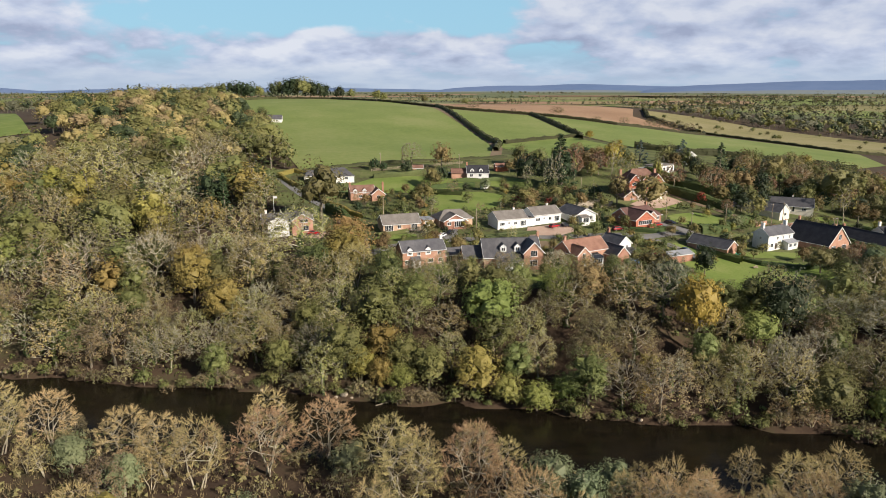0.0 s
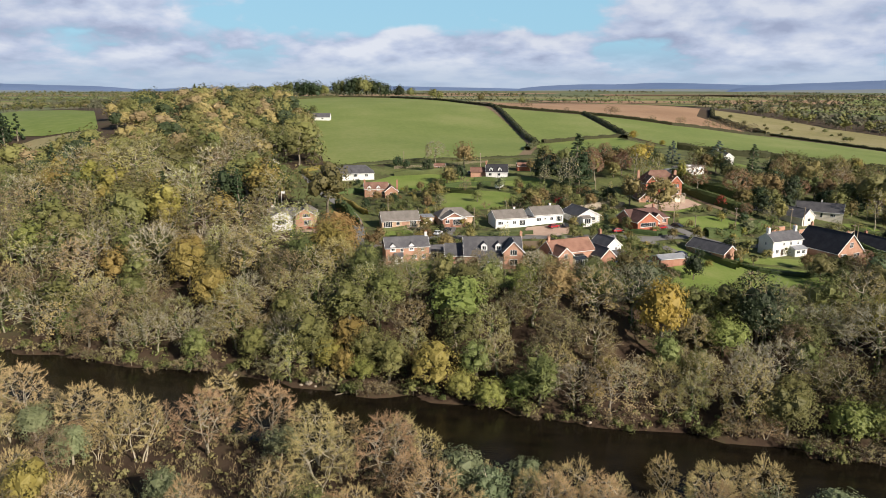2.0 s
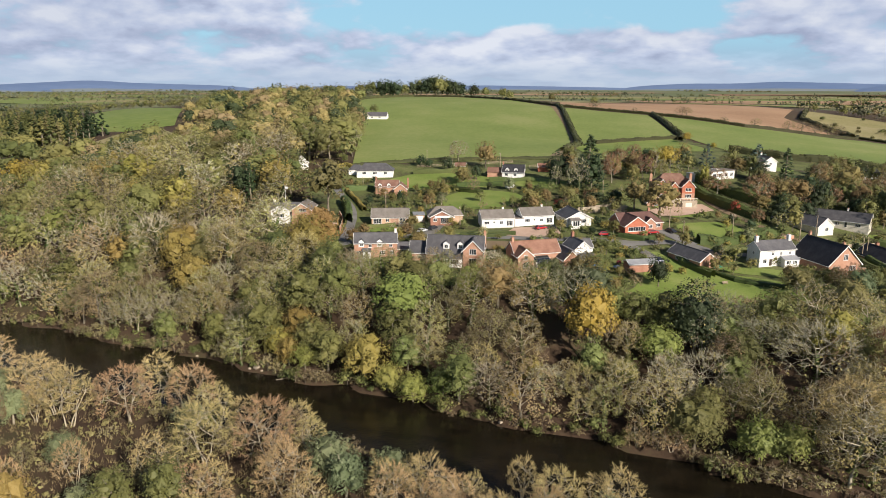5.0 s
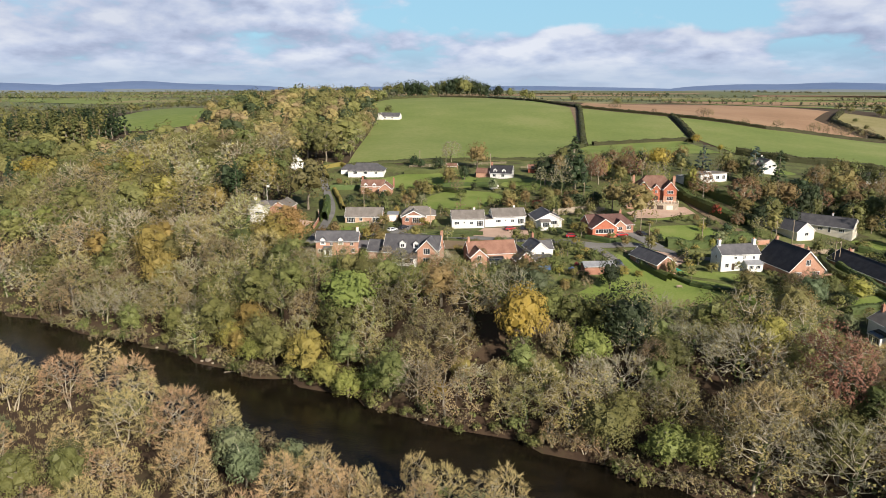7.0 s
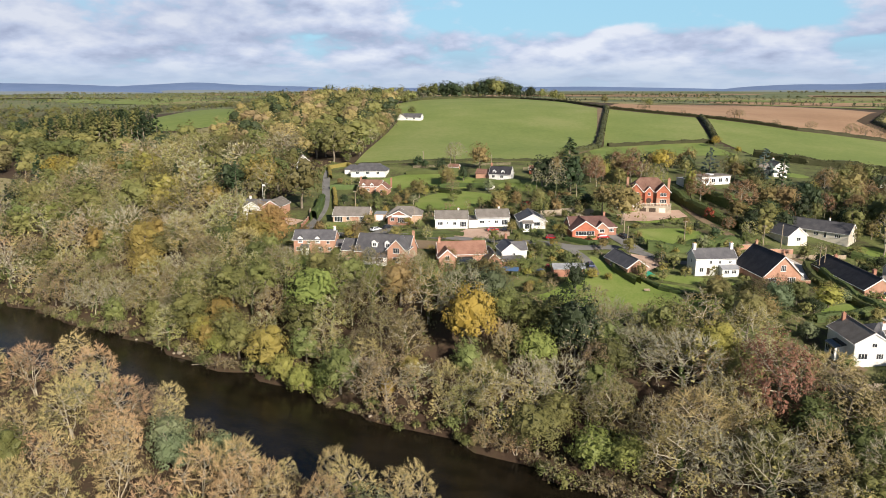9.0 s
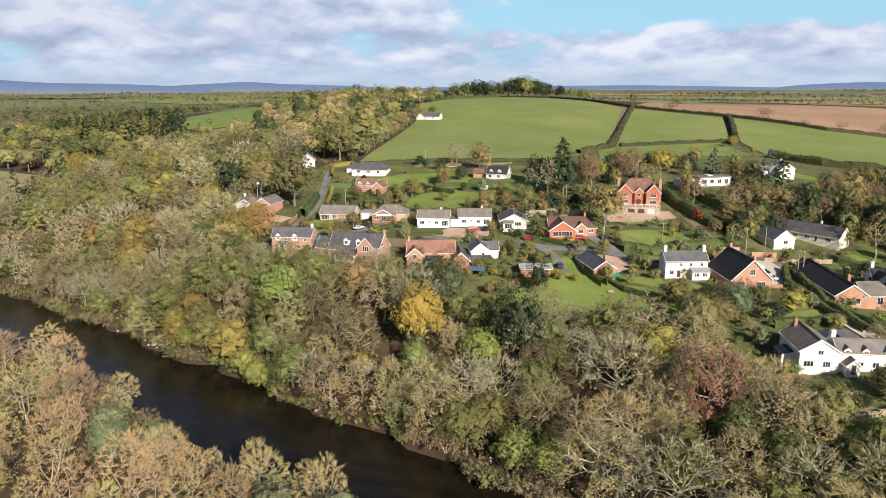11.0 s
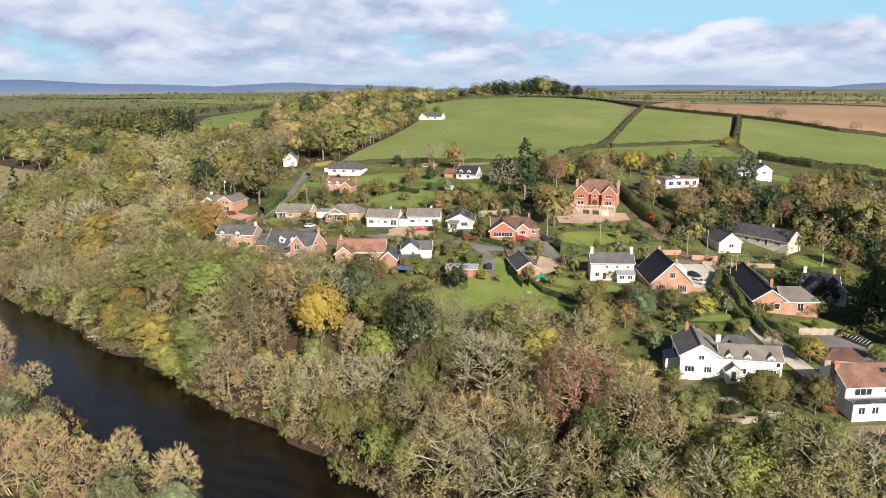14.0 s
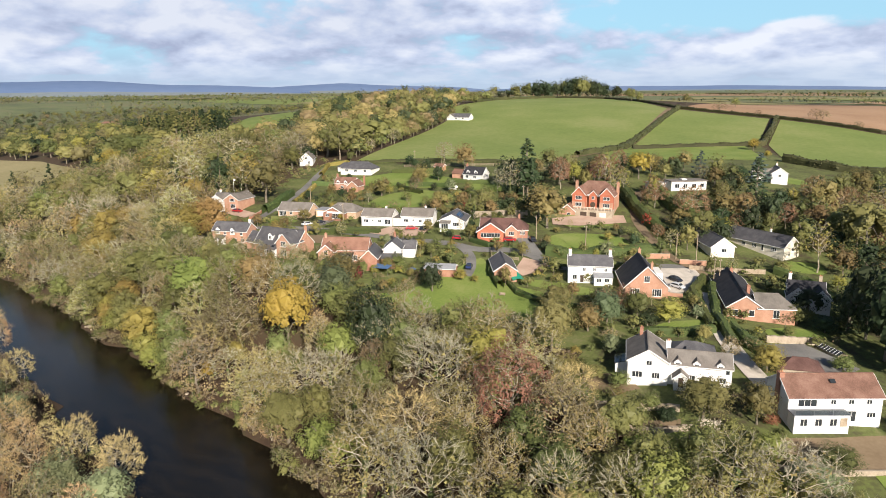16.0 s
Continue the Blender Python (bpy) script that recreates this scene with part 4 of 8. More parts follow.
def brick_pair():
    h = house("bungalow", -15.4, 238.6, 19, "buff-brick bungalow with grey roof and wide windows", 9)
    b = block(h, ID, 13.4, 8.0, 2.5, 5.1, M_BUFF, M_GREYTILE, trim=M_WHITE)
    openings(h, b, "f", [(-4.6, 0.25, 3.0, 2.0, 5), (-1.0, 0.9, 1.2, 1.2, 2), (4.4, 0.25, 2.2, 2.0, 4)])
    box_part("panel", (0.4, 2.8, -4.06, -3.98, 0, 2.45), M_ORANGE, h, "orange brick panel")
    h = house("bungalow", 3.2, 246.0, 20, "brick bungalow with a broad white front gable", 9)
    b = block(h, ID, 12.5, 8.5, 2.5, 4.9, M_BUFF, M_GREYTILE, hip=(3, 3), trim=M_WHITE)
    m = pose(-1.6, -5.2, 0, 0, 0, -90)
    w = block(h, m, 5.5, 8.2, 2.5, 4.6, M_RED, M_GREYTILE, over=0.5, trim=M_WHITE)
    openings(h, w, "r", [(1.4, 0.25, 3.6, 2.0, 5), (-2.4, 0.9, 1.4, 1.2, 2)])
    box_part("gable_panel", (2.76, 2.82, -2.6, 3.6, 2.3, 3.0), M_WHITE, h, "white boarding", m)
    h = house("garage", -6.0, 243.5, 20, "flat-roofed white link garage", 3)
    box_part("wall", (-2.0, 2.0, -3, 3, -1, 2.4), M_BUFF, h)
    box_part("roof", (-2.2, 2.2, -3.3, 3.3, 2.402, 2.6), M_LEAD, h)
    box_part("garage_door", (-1.3, 1.3, -3.07, -2.98, 0.05, 2.1), M_WHITE, h)


def solar_bungalow():
    h = house("bungalow", 49.5, 254.0, 115, "white bungalow with solar panels on its dark roof", 8)
    b = block(h, ID, 12.0, 9.0, 2.6, 4.8, M_RENDER, M_SLATE, over=0.6, trim=M_WHITE)
    openings(h, b, "l", [(1.5, 0.8, 2.2, 1.3, 3), (-2.2, 0.2, 1.8, 2.0, 3)])
    a = math.degrees(math.atan2(2.2, 4.5))
    for i in range(4):
        for j in range(2):
            part("solar_panel", panel_mesh(), None, h, "dark blue solar panel", pose(-3.0 + i * 1.75, -2.3, 3.95, 0, 0, 0) @ pose(0, 0, 0, a, 0, 0) @ pose(0, (j - 0.5) * 1.15, 0))
    w = lean_to(h, pose(-6.2, 2.0, 0, 0, 0, -90), 3.6, 2.6, 2.2, 2.7, M_RENDER, M_GREYTILE)
    openings(h, w, "f", [(0, 0.3, 2.4, 1.8, 3)])


PANEL = []


def panel_mesh():
    if not PANEL:
        bm = bmesh.new()
        slab(bm, -0.83, 0.83, -0.54, 0.54, 0.02, 0.08)
        me = bpy.data.meshes.new("solar_panel")
        bm.to_mesh(me)
        bm.free()
        me.materials.append(M_SOLAR)
        PANEL.append(me)
    return PANEL[0]


def brick_dormers():
    h = house("brick_house", -6.6, 200.6, 20, "red-brick house with white gabled half-dormers", 8.5)
    b = block(h, ID, 13.2, 6.6, 4.6, 7.0, M_ORANGE, M_SLATE, trim=M_WHITE)
    for x in (-4.4, 1.2):
        dormer(h, pose(x, -3.36, 3.3, 0, 0, 180), 1.7, 1.7, 2.4, M_WHITE, M_SLATE)
    openings(h, b, "f", [(-1.7, 3.2, 1.0, 0.9, 2), (4.6, 3.2, 1.0, 0.9, 2), (2.0, 0.9, 1.6, 1.2, 3), (5.0, 0.9, 1.2, 1.2, 2), (-5.2, 0.9, 1.4, 1.2, 2)])
    p = lean_to(h, pose(-2.8, -3.3, 0), 2.4, 1.6, 2.2, 2.9, M_WHITE, M_SLATE)
    door(h, wall_at(p, "f", 0, 0.05))
    w = block(h, pose(10.5, 0.5, 0), 8.0, 5.4, 2.3, 3.7, M_RED, M_SLATE, trim=M_WHITE)
    openings(h, w, "f", [(-2.2, 0.3, 1.8, 1.8, 3), (1.5, 0.8, 1.6, 1.1, 3)])
    chimney(h, pose(6.2, 0, 0), 0.7, 0.6, 5, 8.1, M_RENDER)


def dormer_house():
    h = house("brick_house", 19.6, 199.6, 8, "brick house with slate roof, dormers and a gabled wing", 11)
    b = block(h, ID, 17.0, 9.0, 3.0, 7.4, M_ORANGE, M_SLATE, trim=M_WHITE)
    for x in (-2.6, 1.6):
        dormer(h, pose(x, -3.5, 4.0, 0, 0, 180), 1.8, 1.7, 3.0, M_WHITE, M_SLATE)
    m = pose(5.6, -4.0, 0, 0, 0, -90)
    w = block(h, m, 6.0, 5.6, 4.6, 7.5, M_ORANGE, M_SLATE, over=0.45, trim=M_WHITE)
    openings(h, w, "r", [(0, 3.4, 2.0, 1.7, 3), (0, 0.6, 2.2, 1.7, 3)])
    l = lean_to(h, pose(-1.2, -4.5, 0), 7.2, 3.0, 2.2, 3.4, M_WHITE, M_SLATE)
    openings(h, l, "f", [(-2.0, 0.5, 2.4, 1.5, 4), (1.6, 0.5, 2.4, 1.5, 4)])
    for x in (-2.4, 0.6):
        box_part("rooflight", (-0.55, 0.55, -0.4, 0.4, 0, 0.08), M_GLASS, h, "rooflight", pose(x, -6.2, 2.93, math.degrees(math.atan2(1.2, 3.0))))
    w2 = block(h, pose(-11.0, 1.0, 0), 6.0, 6.5, 2.5, 5.2, M_ORANGE, M_SLATE, trim=M_WHITE)
    chimney(h, pose(8.6, 0.5, 0), 0.7, 0.7, 5, 8.6, M_ORANGE)


def red_roof_house():
    h = house("brick_house", 42.0, 205.4, 30, "orange-brick house with red clay tiled roof", 9)
    b = block(h, ID, 14.5, 7.6, 3.9, 6.8, M_ORANGE, M_REDTILE, hip=(0, 0), trim=M_WHITE)
    m = pose(-5.0, -4.6, 0, 0, 0, -90)
    w = block(h, m, 5.0, 4.8, 3.9, 6.0, M_ORANGE, M_REDTILE, trim=M_WHITE)
    openings(h, w, "r", [(0, 2.9, 1.2, 1.4, 2), (0, 0.6, 1.6, 1.5, 3)])
    openings(h, b, "f", [(-1.0, 0.6, 2.0, 1.6, 3), (3.0, 0.6, 2.0, 1.6, 3)])
    c = lean_to(h, pose(0.6, -3.8, 0), 4.5, 3.0, 2.1, 2.9, M_WHITE, M_GLASS)
    openings(h, c, "f", [(0, 0.2, 4.0, 1.8, 5)])
    chimney(h, pose(-6.6, 0, 0), 0.7, 0.7, 5, 8.0, M_ORANGE, 1)
    w2 = block(h, pose(8.6, -4.0, 0, 0, 0, -90), 10.0, 5.0, 2.6, 5.0, M_RED, M_SLATE, trim=M_WHITE)


def small_white_house():
    h = house("cottage", 54.4, 213.4, -58, "small white house with slate roof and brick wing", 6.5)
    b = block(h, ID, 8.0, 5.4, 4.4, 6.6, M_RENDER, M_SLATE, trim=M_WHITE)
    openings(h, b, "r", [(0.8, 2.9, 0.9, 1.0, 2)])
    openings(h, b, "f", [(-1.5, 0.9, 1.2, 1.2, 2), (1.8, 2.9, 1.0, 1.0, 2)])
    w = lean_to(h, pose(4.0, 0, 0, 0, 0, 90), 6.0, 3.4, 2.2, 3.0, M_RED, M_SLATE)
    openings(h, w, "f", [(-1.0, 0.6, 2.0, 1.4, 3), (1.8, 0.6, 1.2, 1.4, 2)])
    w2 = block(h, pose(-4.6, 3.6, 0, 0, 0, 90), 6.0, 5.0, 3.2, 5.2, M_RENDER, M_SLATE, trim=M_WHITE)
    chimney(h, pose(-3.2, 0, 0), 0.8, 0.7, 5.5, 8.0, M_RED, 2)


def long_bungalow():
    h = house("bungalow", 145.6, 292.6, -24, "long cream bungalow with dark slate roof", 11)
    b = block(h, ID, 22.0, 8.0, 2.7, 5.6, M_CREAM, M_SLATE, trim=M_WHITE)
    openings(h, b, "f", [(-3.5, 0.9, 1.4, 1.1, 3), (0.5, 0.9, 1.6, 1.1, 3), (3.5, 0.4, 0.9, 1.9, 1), (7.5, 0.9, 1.8, 1.1, 3)])
    openings(h, b, "r", [(0.5, 0.9, 1.2, 1.1, 2)])
    m = pose(-9.4, -13.5, 0, 0, 0, -29)
    w = block(h, m, 21.0, 7.6, 2.6, 5.4, M_CREAM, M_SLATE, trim=M_WHITE)
    openings(h, w, "r", [(0.4, 0.8, 1.6, 1.2, 2)])
    openings(h, w, "b", [(-6.5, 0.9, 1.2, 1.1, 2)])
    chimney(h, pose(3.0, 0.3, 0), 0.5, 0.5, 5, 6.6, M_RENDER, 1)
    HOUSES.append((137, 274, 11))


def brick_l_bungalow():
    h = house("bungalow", 150.2, 239.7, -67.6, "orange-brick bungalow with dark tiled roof", 12)
    b = block(h, ID, 28.0, 8.4, 2.6, 5.5, M_ORANGE, M_BLACK, trim=M_WHITE)
    openings(h, b, "r", [(-2.2, 0.4, 1.3, 1.6, 1), (1.6, 0.4, 1.3, 1.6, 1)])
    m = pose(9.5, 7.0, 0, 0, 0, 97)
    w = block(h, m, 9.0, 7.8, 2.6, 5.2, M_ORANGE, M_GREYTILE, hip=(0, 3), trim=M_WHITE)
    window(h, pose(13.45, 7.4, 0.1, 0, 0, -90), 1.5, 2.0, 2)
    box_part("extension", (9.6, 13.4, 4.2, 11.0, -1.5, 2.5), M_ORANGE, h, "brick extension")
    chimney(h, pose(7.6, 1.6, 0), 0.9, 0.8, 4, 6.4, M_RED, 1)
    chimney(h, pose(-10.0, 0.3, 0), 0.8, 0.8, 4, 6.3, M_RED, 1)


def white_gables():
    h = house("cottage", 165.2, 252.2, 14, "white cottage with twin gables and black roof", 7)
    b = block(h, ID, 9.0, 6.0, 3.8, 6.0, M_RENDER, M_BLACK, trim=M_WHITE)
    for x, d in ((-2.4, 3.0), (3.0, 4.2)):
        m = pose(x, -3.0 - d / 2 + 1.0, 0, 0, 0, -90)
        w = block(h, m, d + 2, 4.6, 3.4, 5.6, M_RENDER, M_BLACK, trim=M_WHITE)
        openings(h, w, "r", [(0, 2.4, 1.0, 1.1, 2)])
    chimney(h, pose(-4.0, 0.3, 0), 0.8, 0.7, 5, 7.8, M_RENDER, 2)
    chimney(h, pose(3.4, 0.8, 0), 0.8, 0.7, 5, 7.4, M_STONE, 2)


def white_house_dormers():
    h = house("white_house", 145.5, 185.1, -69, "large white house with grey roof and gabled dormers", 8, z=16.5)
    b = block(h, ID, 11.5, 7.8, 4.3, 6.7, M_RENDER, M_GREYTILE, over=0.3, trim=M_WHITE)
    openings(h, b, "r", [(0.2, 3.5, 1.1, 1.0, 2), (-2.0, 0.8, 2.0, 1.3, 3), (1.6, 0.8, 1.5, 1.3, 3)])
    back = h.matrix_world.inverted()
    m = back @ pose(155.6, 186.6, 16.5, 0, 0, 20)
    w = block(h, m, 12.0, 6.0, 4.0, 5.9, M_RENDER, M_GREYTILE, trim=M_WHITE)
    for x in (-4.2, -0.6, 3.8):
        dormer(h, m @ pose(x, -3.1, 3.2, 0, 0, 180), 1.4, 1.35, 2.4, M_WHITE, M_GREYTILE)
    openings(h, w, "f", [(-1.4, 0.8, 1.3, 1.2, 2), (1.6, 0.8, 1.3, 1.2, 2), (4.4, 0.8, 1.2, 1.2, 2), (5.2, 2.7, 0.8, 0.9, 1)])
    p = block(h, m @ pose(-3.6, -4.0, 0, 0, 0, -90), 2.4, 2.6, 2.0, 3.1, M_RENDER, M_GREYTILE, trim=M_WHITE)
    door(h, wall_at(p, "r", 0, 0.05))
    m2 = m @ pose(-1.0, 9.0, 0)
    w2 = block(h, m2, 10.0, 8.0, 2.6, 4.6, M_RENDER, M_SLATE, hip=(3.6, 3.6), trim=M_WHITE)
    block(h, m @ pose(-2.0, 4.6, 0, 0, 0, 90), 5.0, 5.0, 2.6, 4.0, M_RENDER, M_SLATE)
    chimney(h, m @ pose(-6.0, 0.6, 0), 0.9, 0.9, 4, 7.4, M_RENDER, 2)
    chimney(h, pose(-5.0, -1.2, 0), 0.7, 0.7, 5, 7.6, M_RED, 1)
    c = lean_to(h, pose(0.5, -3.9, 0), 4.2, 2.4, 2.2, 2.8, M_WHITE, M_GLASS)
    openings(h, c, "f", [(0, 0.3, 3.6, 1.7, 5)])
    HOUSES.append((156, 187, 8))
    HOUSES.append((153, 195, 6))


def white_house_balcony():
    h = house("white_house", 178.0, 187.0, 35, "long white house with brown tiled roof and glazed balcony", 11)
    b = block(h, ID, 16.8, 8.4, 4.9, 7.5, M_RENDER, M_BROWNTILE, over=0.4, trim=M_WHITE)
    openings(h, b, "f", [(-5.0, 3.1, 3.4, 1.7, 3), (-0.4, 3.5, 1.0, 0.9, 2), (2.8, 3.5, 1.0, 0.9, 2), (6.0, 3.5, 1.0, 0.9, 2), (3.0, 0.1, 1.8, 2.1, 2), (6.6, 0.9, 1.6, 1.0, 3)])
    box_part("bay", (-8.3, 1.4, -6.6, -4.21, -1, 2.5), M_WHITE, h, "white ground-floor bay")
    box_part("balcony_floor", (-8.5, 1.6, -6.8, -4.22, 2.504, 2.66), M_LEAD, h, "lead-grey balcony floor")
    for x in (-6.6, -4.0, -1.4):
        window(h, pose(x, -6.6, 0.5, 0, 0, 180), 1.3, 1.4, 2)
    box_part("boarding", (-0.2, 1.0, -6.66, -6.6, 0.4, 2.0), M_WOOD, h, "bare timber panel")
    box_part("balustrade", (-8.45, 1.55, -6.78, -6.74, 2.67, 3.6), M_CLEAR, h, "clear glass balustrade")
    box_part("balcony_rail", (-8.45, 1.55, -6.8, -6.72, 3.602, 3.68), M_METAL, h)
    for x in (-8.4, -5.0, -1.7, 1.5):
        box_part("balcony_post", (x - 0.04, x + 0.04, -6.8, -6.72, 2.662, 3.6), M_METAL, h)
    a = math.degrees(math.atan2(2.6, 4.2))
    box_part("rooflight", (-0.5, 0.5, -0.45, 0.45, 0.1, 0.24), M_GLASS, h, "rooflight", pose(0.4, -1.6, 6.72, a))
    chimney(h, pose(-8.3, -0.2, 0), 0.9, 1.2, 0, 7.9, M_RED, 2)
    g = house("garage", 172.0, 200.5, 20, "low outbuilding with maroon hipped roof", 5)
    block(g, ID, 7.5, 5.4, 2.2, 3.6, M_STONE, M_MAROON, hip=(2.2, 2.2))


def flat_house():
    h = house("bungalow", 106.0, 340.0, 42, "white flat-roofed modern bungalow", 9)
    box_part("wall", (-7.5, 7.5, -3.5, 3.5, -1.5, 3.2), M_RENDER, h)
    box_part("roof", (-7.9, 7.9, -3.9, 3.9, 3.202, 3.5), M_GREYTILE, h)
    b = (ID, 15.0, 7.0)
    openings(h, b, "f", [(-5, 0.6, 2.0, 1.7, 2), (-1.5, 0.6, 1.8, 1.7, 2), (2.2, 0.6, 1.8, 1.7, 2), (5.6, 0.6, 1.6, 1.7, 2)])
    box_part("parapet", (-2, 0, -1.5, 1.5, 3.502, 4.0), M_RENDER, h, "white roof upstand")
    box_part("garage_wall", (-16, -9.5, -2.5, 2.5, -1.5, 2.6), M_RENDER, h)
    box_part("garage_roof", (-16.2, -9.3, -2.7, 2.7, 2.602, 2.8), M_LEAD, h)


def simple(name, x, y, t, L, W, e, r, wall, roof, label, hip=(0, 0), rad=8, rows=(), end=(), stack=None, z=None):
    h = house(name, x, y, t, label, rad, z=z)
    b = block(h, ID, L, W, e, r, wall, roof, hip=hip, trim=M_WHITE)
    openings(h, b, "f", rows)
    openings(h, b, "r", end)
    if stack:
        chimney(h, pose(stack[0], 0.2, 0), 0.7, 0.7, e, r + 1.1, stack[1], 2)
    return h, b


white_cottage(), barn_house(), timber_garage(), brick_bungalow(), big_house(), white_bungalows(), brick_pair(), solar_bungalow()
brick_dormers(), dormer_house(), red_roof_house(), small_white_house(), long_bungalow(), brick_l_bungalow(), white_gables()
white_house_dormers(), white_house_balcony(), flat_house()
h, b = simple("white_house", 133.0, 384.0, -70, 11, 6.5, 4.4, 6.6, M_RENDER, M_GREYTILE, "white gabled house on the hillside", rows=[(-2, 2.8, 1, 1, 2), (2, 2.8, 1, 1, 2)], end=[(0, 2.8, 1.2, 1.1, 2)], stack=(-4.5, M_RENDER))
block(h, pose(-2, -6, 0, 0, 0, 90), 8, 6, 3.0, 5.4, M_RENDER, M_GREYTILE, trim=M_WHITE)
h, b = simple("bungalow", -49.5, 313.5, 16, 17, 10, 2.4, 5.4, M_RENDER, M_SLATE, "white bungalow with hipped dark slate roof", hip=(3.5, 3.5), rows=[(-5, 0.8, 1.8, 1.2, 3), (0, 0.8, 1.8, 1.2, 3), (5, 0.8, 1.4, 1.2, 2)])
block(h, pose(-9.5, 3.5, 0), 7, 6, 2.4, 4.2, M_RENDER, M_SLATE, hip=(2, 2))
h, b = simple("cottage", -34.0, 287.0, 16, 10, 6, 3.2, 5.4, M_ORANGE, M_BROWNTILE, "pink-brick cottage with white gablets", rows=[(-1, 0.8, 1.4, 1.2, 3), (3, 0.8, 1.2, 1.2, 2)], stack=(-4.8, M_RED))
for x in (-3.0, 0.8):
    dormer(h, pose(x, -3.05, 2.5, 0, 0, 180), 1.6, 1.4, 2.0, M_WHITE, M_BROWNTILE)
w = block(h, pose(6.0, -3.0, 0, 0, 0, -90), 7, 5.4, 2.5, 4.6, M_ORANGE, M_BROWNTILE, trim=M_WHITE)
openings(h, w, "r", [(0, 0.8, 1.4, 1.2, 2)])
chimney(h, pose(9.0, 0, 0), 0.7, 0.7, 2, 6.2, M_RED, 1)
h, b = simple("white_house", -92.0, 318.0, -52, 12, 7, 3.2, 6.4, M_RENDER, M_GREYTILE, "white gabled house at the edge of the wood", end=[(0, 3.0, 1.1, 1.2, 2), (1.5, 0.8, 1.2, 1.2, 2)])
h, b = simple("bungalow", -55.6, 238.4, 14, 15, 8, 2.8, 5.2, M_BUFF, M_SLATE, "brick split-level house with grey slate roof", rows=[(-4, 0.8, 2, 1.3, 3), (1, 0.8, 1.6, 1.3, 2), (5, 0.8, 1.6, 1.3, 2)], stack=(-6, M_RENDER), rad=10)
w = block(h, pose(6.0, -3.0, 0, 0, 0, -90), 11, 7.0, 4.0, 6.2, M_ORANGE, M_GREYTILE, trim=M_WHITE)
openings(h, w, "r", [(0.5, 3.2, 2.6, 1.2, 4), (0.8, 0.4, 2.4, 1.8, 4)])
w = block(h, pose(-2.0, -4.5, 0, 0, 0, -90), 7, 7.0, 3.4, 5.4, M_RENDER, M_GREYTILE, trim=M_WHITE)
openings(h, w, "r", [(0, 1.0, 3.0, 1.4, 4)])
h, b = simple("cottage", 15.8, 321.0, 4, 10, 6.5, 2.6, 5.6, M_RENDER, M_BLACK, "black-roofed cottage with white dormers", rows=[(-3, 0.8, 1.4, 1.2, 2), (1, 0.8, 1.4, 1.2, 2)], stack=(-4.8, M_RED))
for x in (-2.6, 1.4):
    dormer(h, pose(x, -2.9, 2.5, 0, 0, 180), 1.7, 1.4, 2.0, M_WHITE, M_BLACK)
block(h, pose(-8.5, 1.0, 0), 7, 5, 2.4, 4.0, M_ORANGE, M_BROWNTILE)
h, b = simple("white_house", -127.0, 523.0, 8, 15, 7.5, 2.3, 5.0, M_RENDER, M_SLATE, "low white farmhouse on the hill", rows=[(-4, 0.8, 1.4, 1.2, 2), (2, 0.8, 1.6, 1.2, 2)])
block(h, pose(-9.0, -1.0, 0, 0, 0, 90), 7, 6, 3.0, 4.8, M_RENDER, M_GREYTILE)
h, b = simple("mansion", -865.0, 640.0, 30, 26, 14, 8, 11.5, M_BUFF, M_BROWNTILE, "pink-walled mansion far off among trees", hip=(6, 6), rows=[(k, zz, 1.4, 2, 2) for k in (-9, -4.5, 0, 4.5, 9) for zz in (1.5, 5.2)], rad=20)
simple("white_house", 181.0, 390.0, 20, 10, 6.5, 3.0, 5.6, M_RENDER, M_BLACK, "white house half hidden by hillside trees", end=[(0, 1.0, 1.2, 1.1, 2)])
simple("shed", -12.0, 331.0, 8, 5, 3.6, 2.1, 3.2, M_NEWWOOD, M_BROWNTILE, "brown timber summerhouse at the field edge", rad=3, rows=[(0, 0.6, 1.6, 1.2, 2)])
simple("shed", 28.0, 336.0, 10, 6, 4, 2.2, 3.4, M_TILEHANG, M_REDTILE, "red-painted timber garden shed", rad=3)
simple("garage", 73.5, 212.0, 24, 9, 4.5, 2.2, 3.0, M_RED, M_LEAD, "low brick outhouse with pale flat roof", rad=5)
simple("cottage", 199.0, 252.0, 20, 13, 7, 3.0, 5.8, M_RED, M_BLACK, "brick house with black roof among trees", rad=8)

# ---- trees ----


def tube(V, F, a, b, ra, rb, n=4):
    """A tapered limb from a to b, appended to lists of vertices and quads."""
    a, b = np.asarray(a, float), np.asarray(b, float)
    d = b - a
    d /= max(np.linalg.norm(d), 1e-6)
    u = np.cross(d, (0.3, 0.9, 0.2))
    u /= max(np.linalg.norm(u), 1e-6)
    w = np.cross(d, u)
    k = len(V)
    for p, r in ((a, ra), (b, rb)):
        for i in range(n):
            t = 2 * math.pi * i / n
            V.append(p + r * (math.cos(t) * u + math.sin(t) * w))
    for i in range(n):
        F.append((k + i, k + (i + 1) % n, k + n + (i + 1) % n, k + n + i))


def lobed(rng, d, depth=0.24):
    """How far a crown reaches in the directions d: uneven, with a few lobes and bays."""
    axes = rng.normal(size=(7, 3))
    axes /= np.linalg.norm(axes, axis=1, keepdims=True)
    grow = np.maximum(d @ axes.T, 0.0) ** 3 @ rng.uniform(-1.0, 1.0, 7)
    return 1.0 + depth * np.clip(grow, -1.0, 1.0)


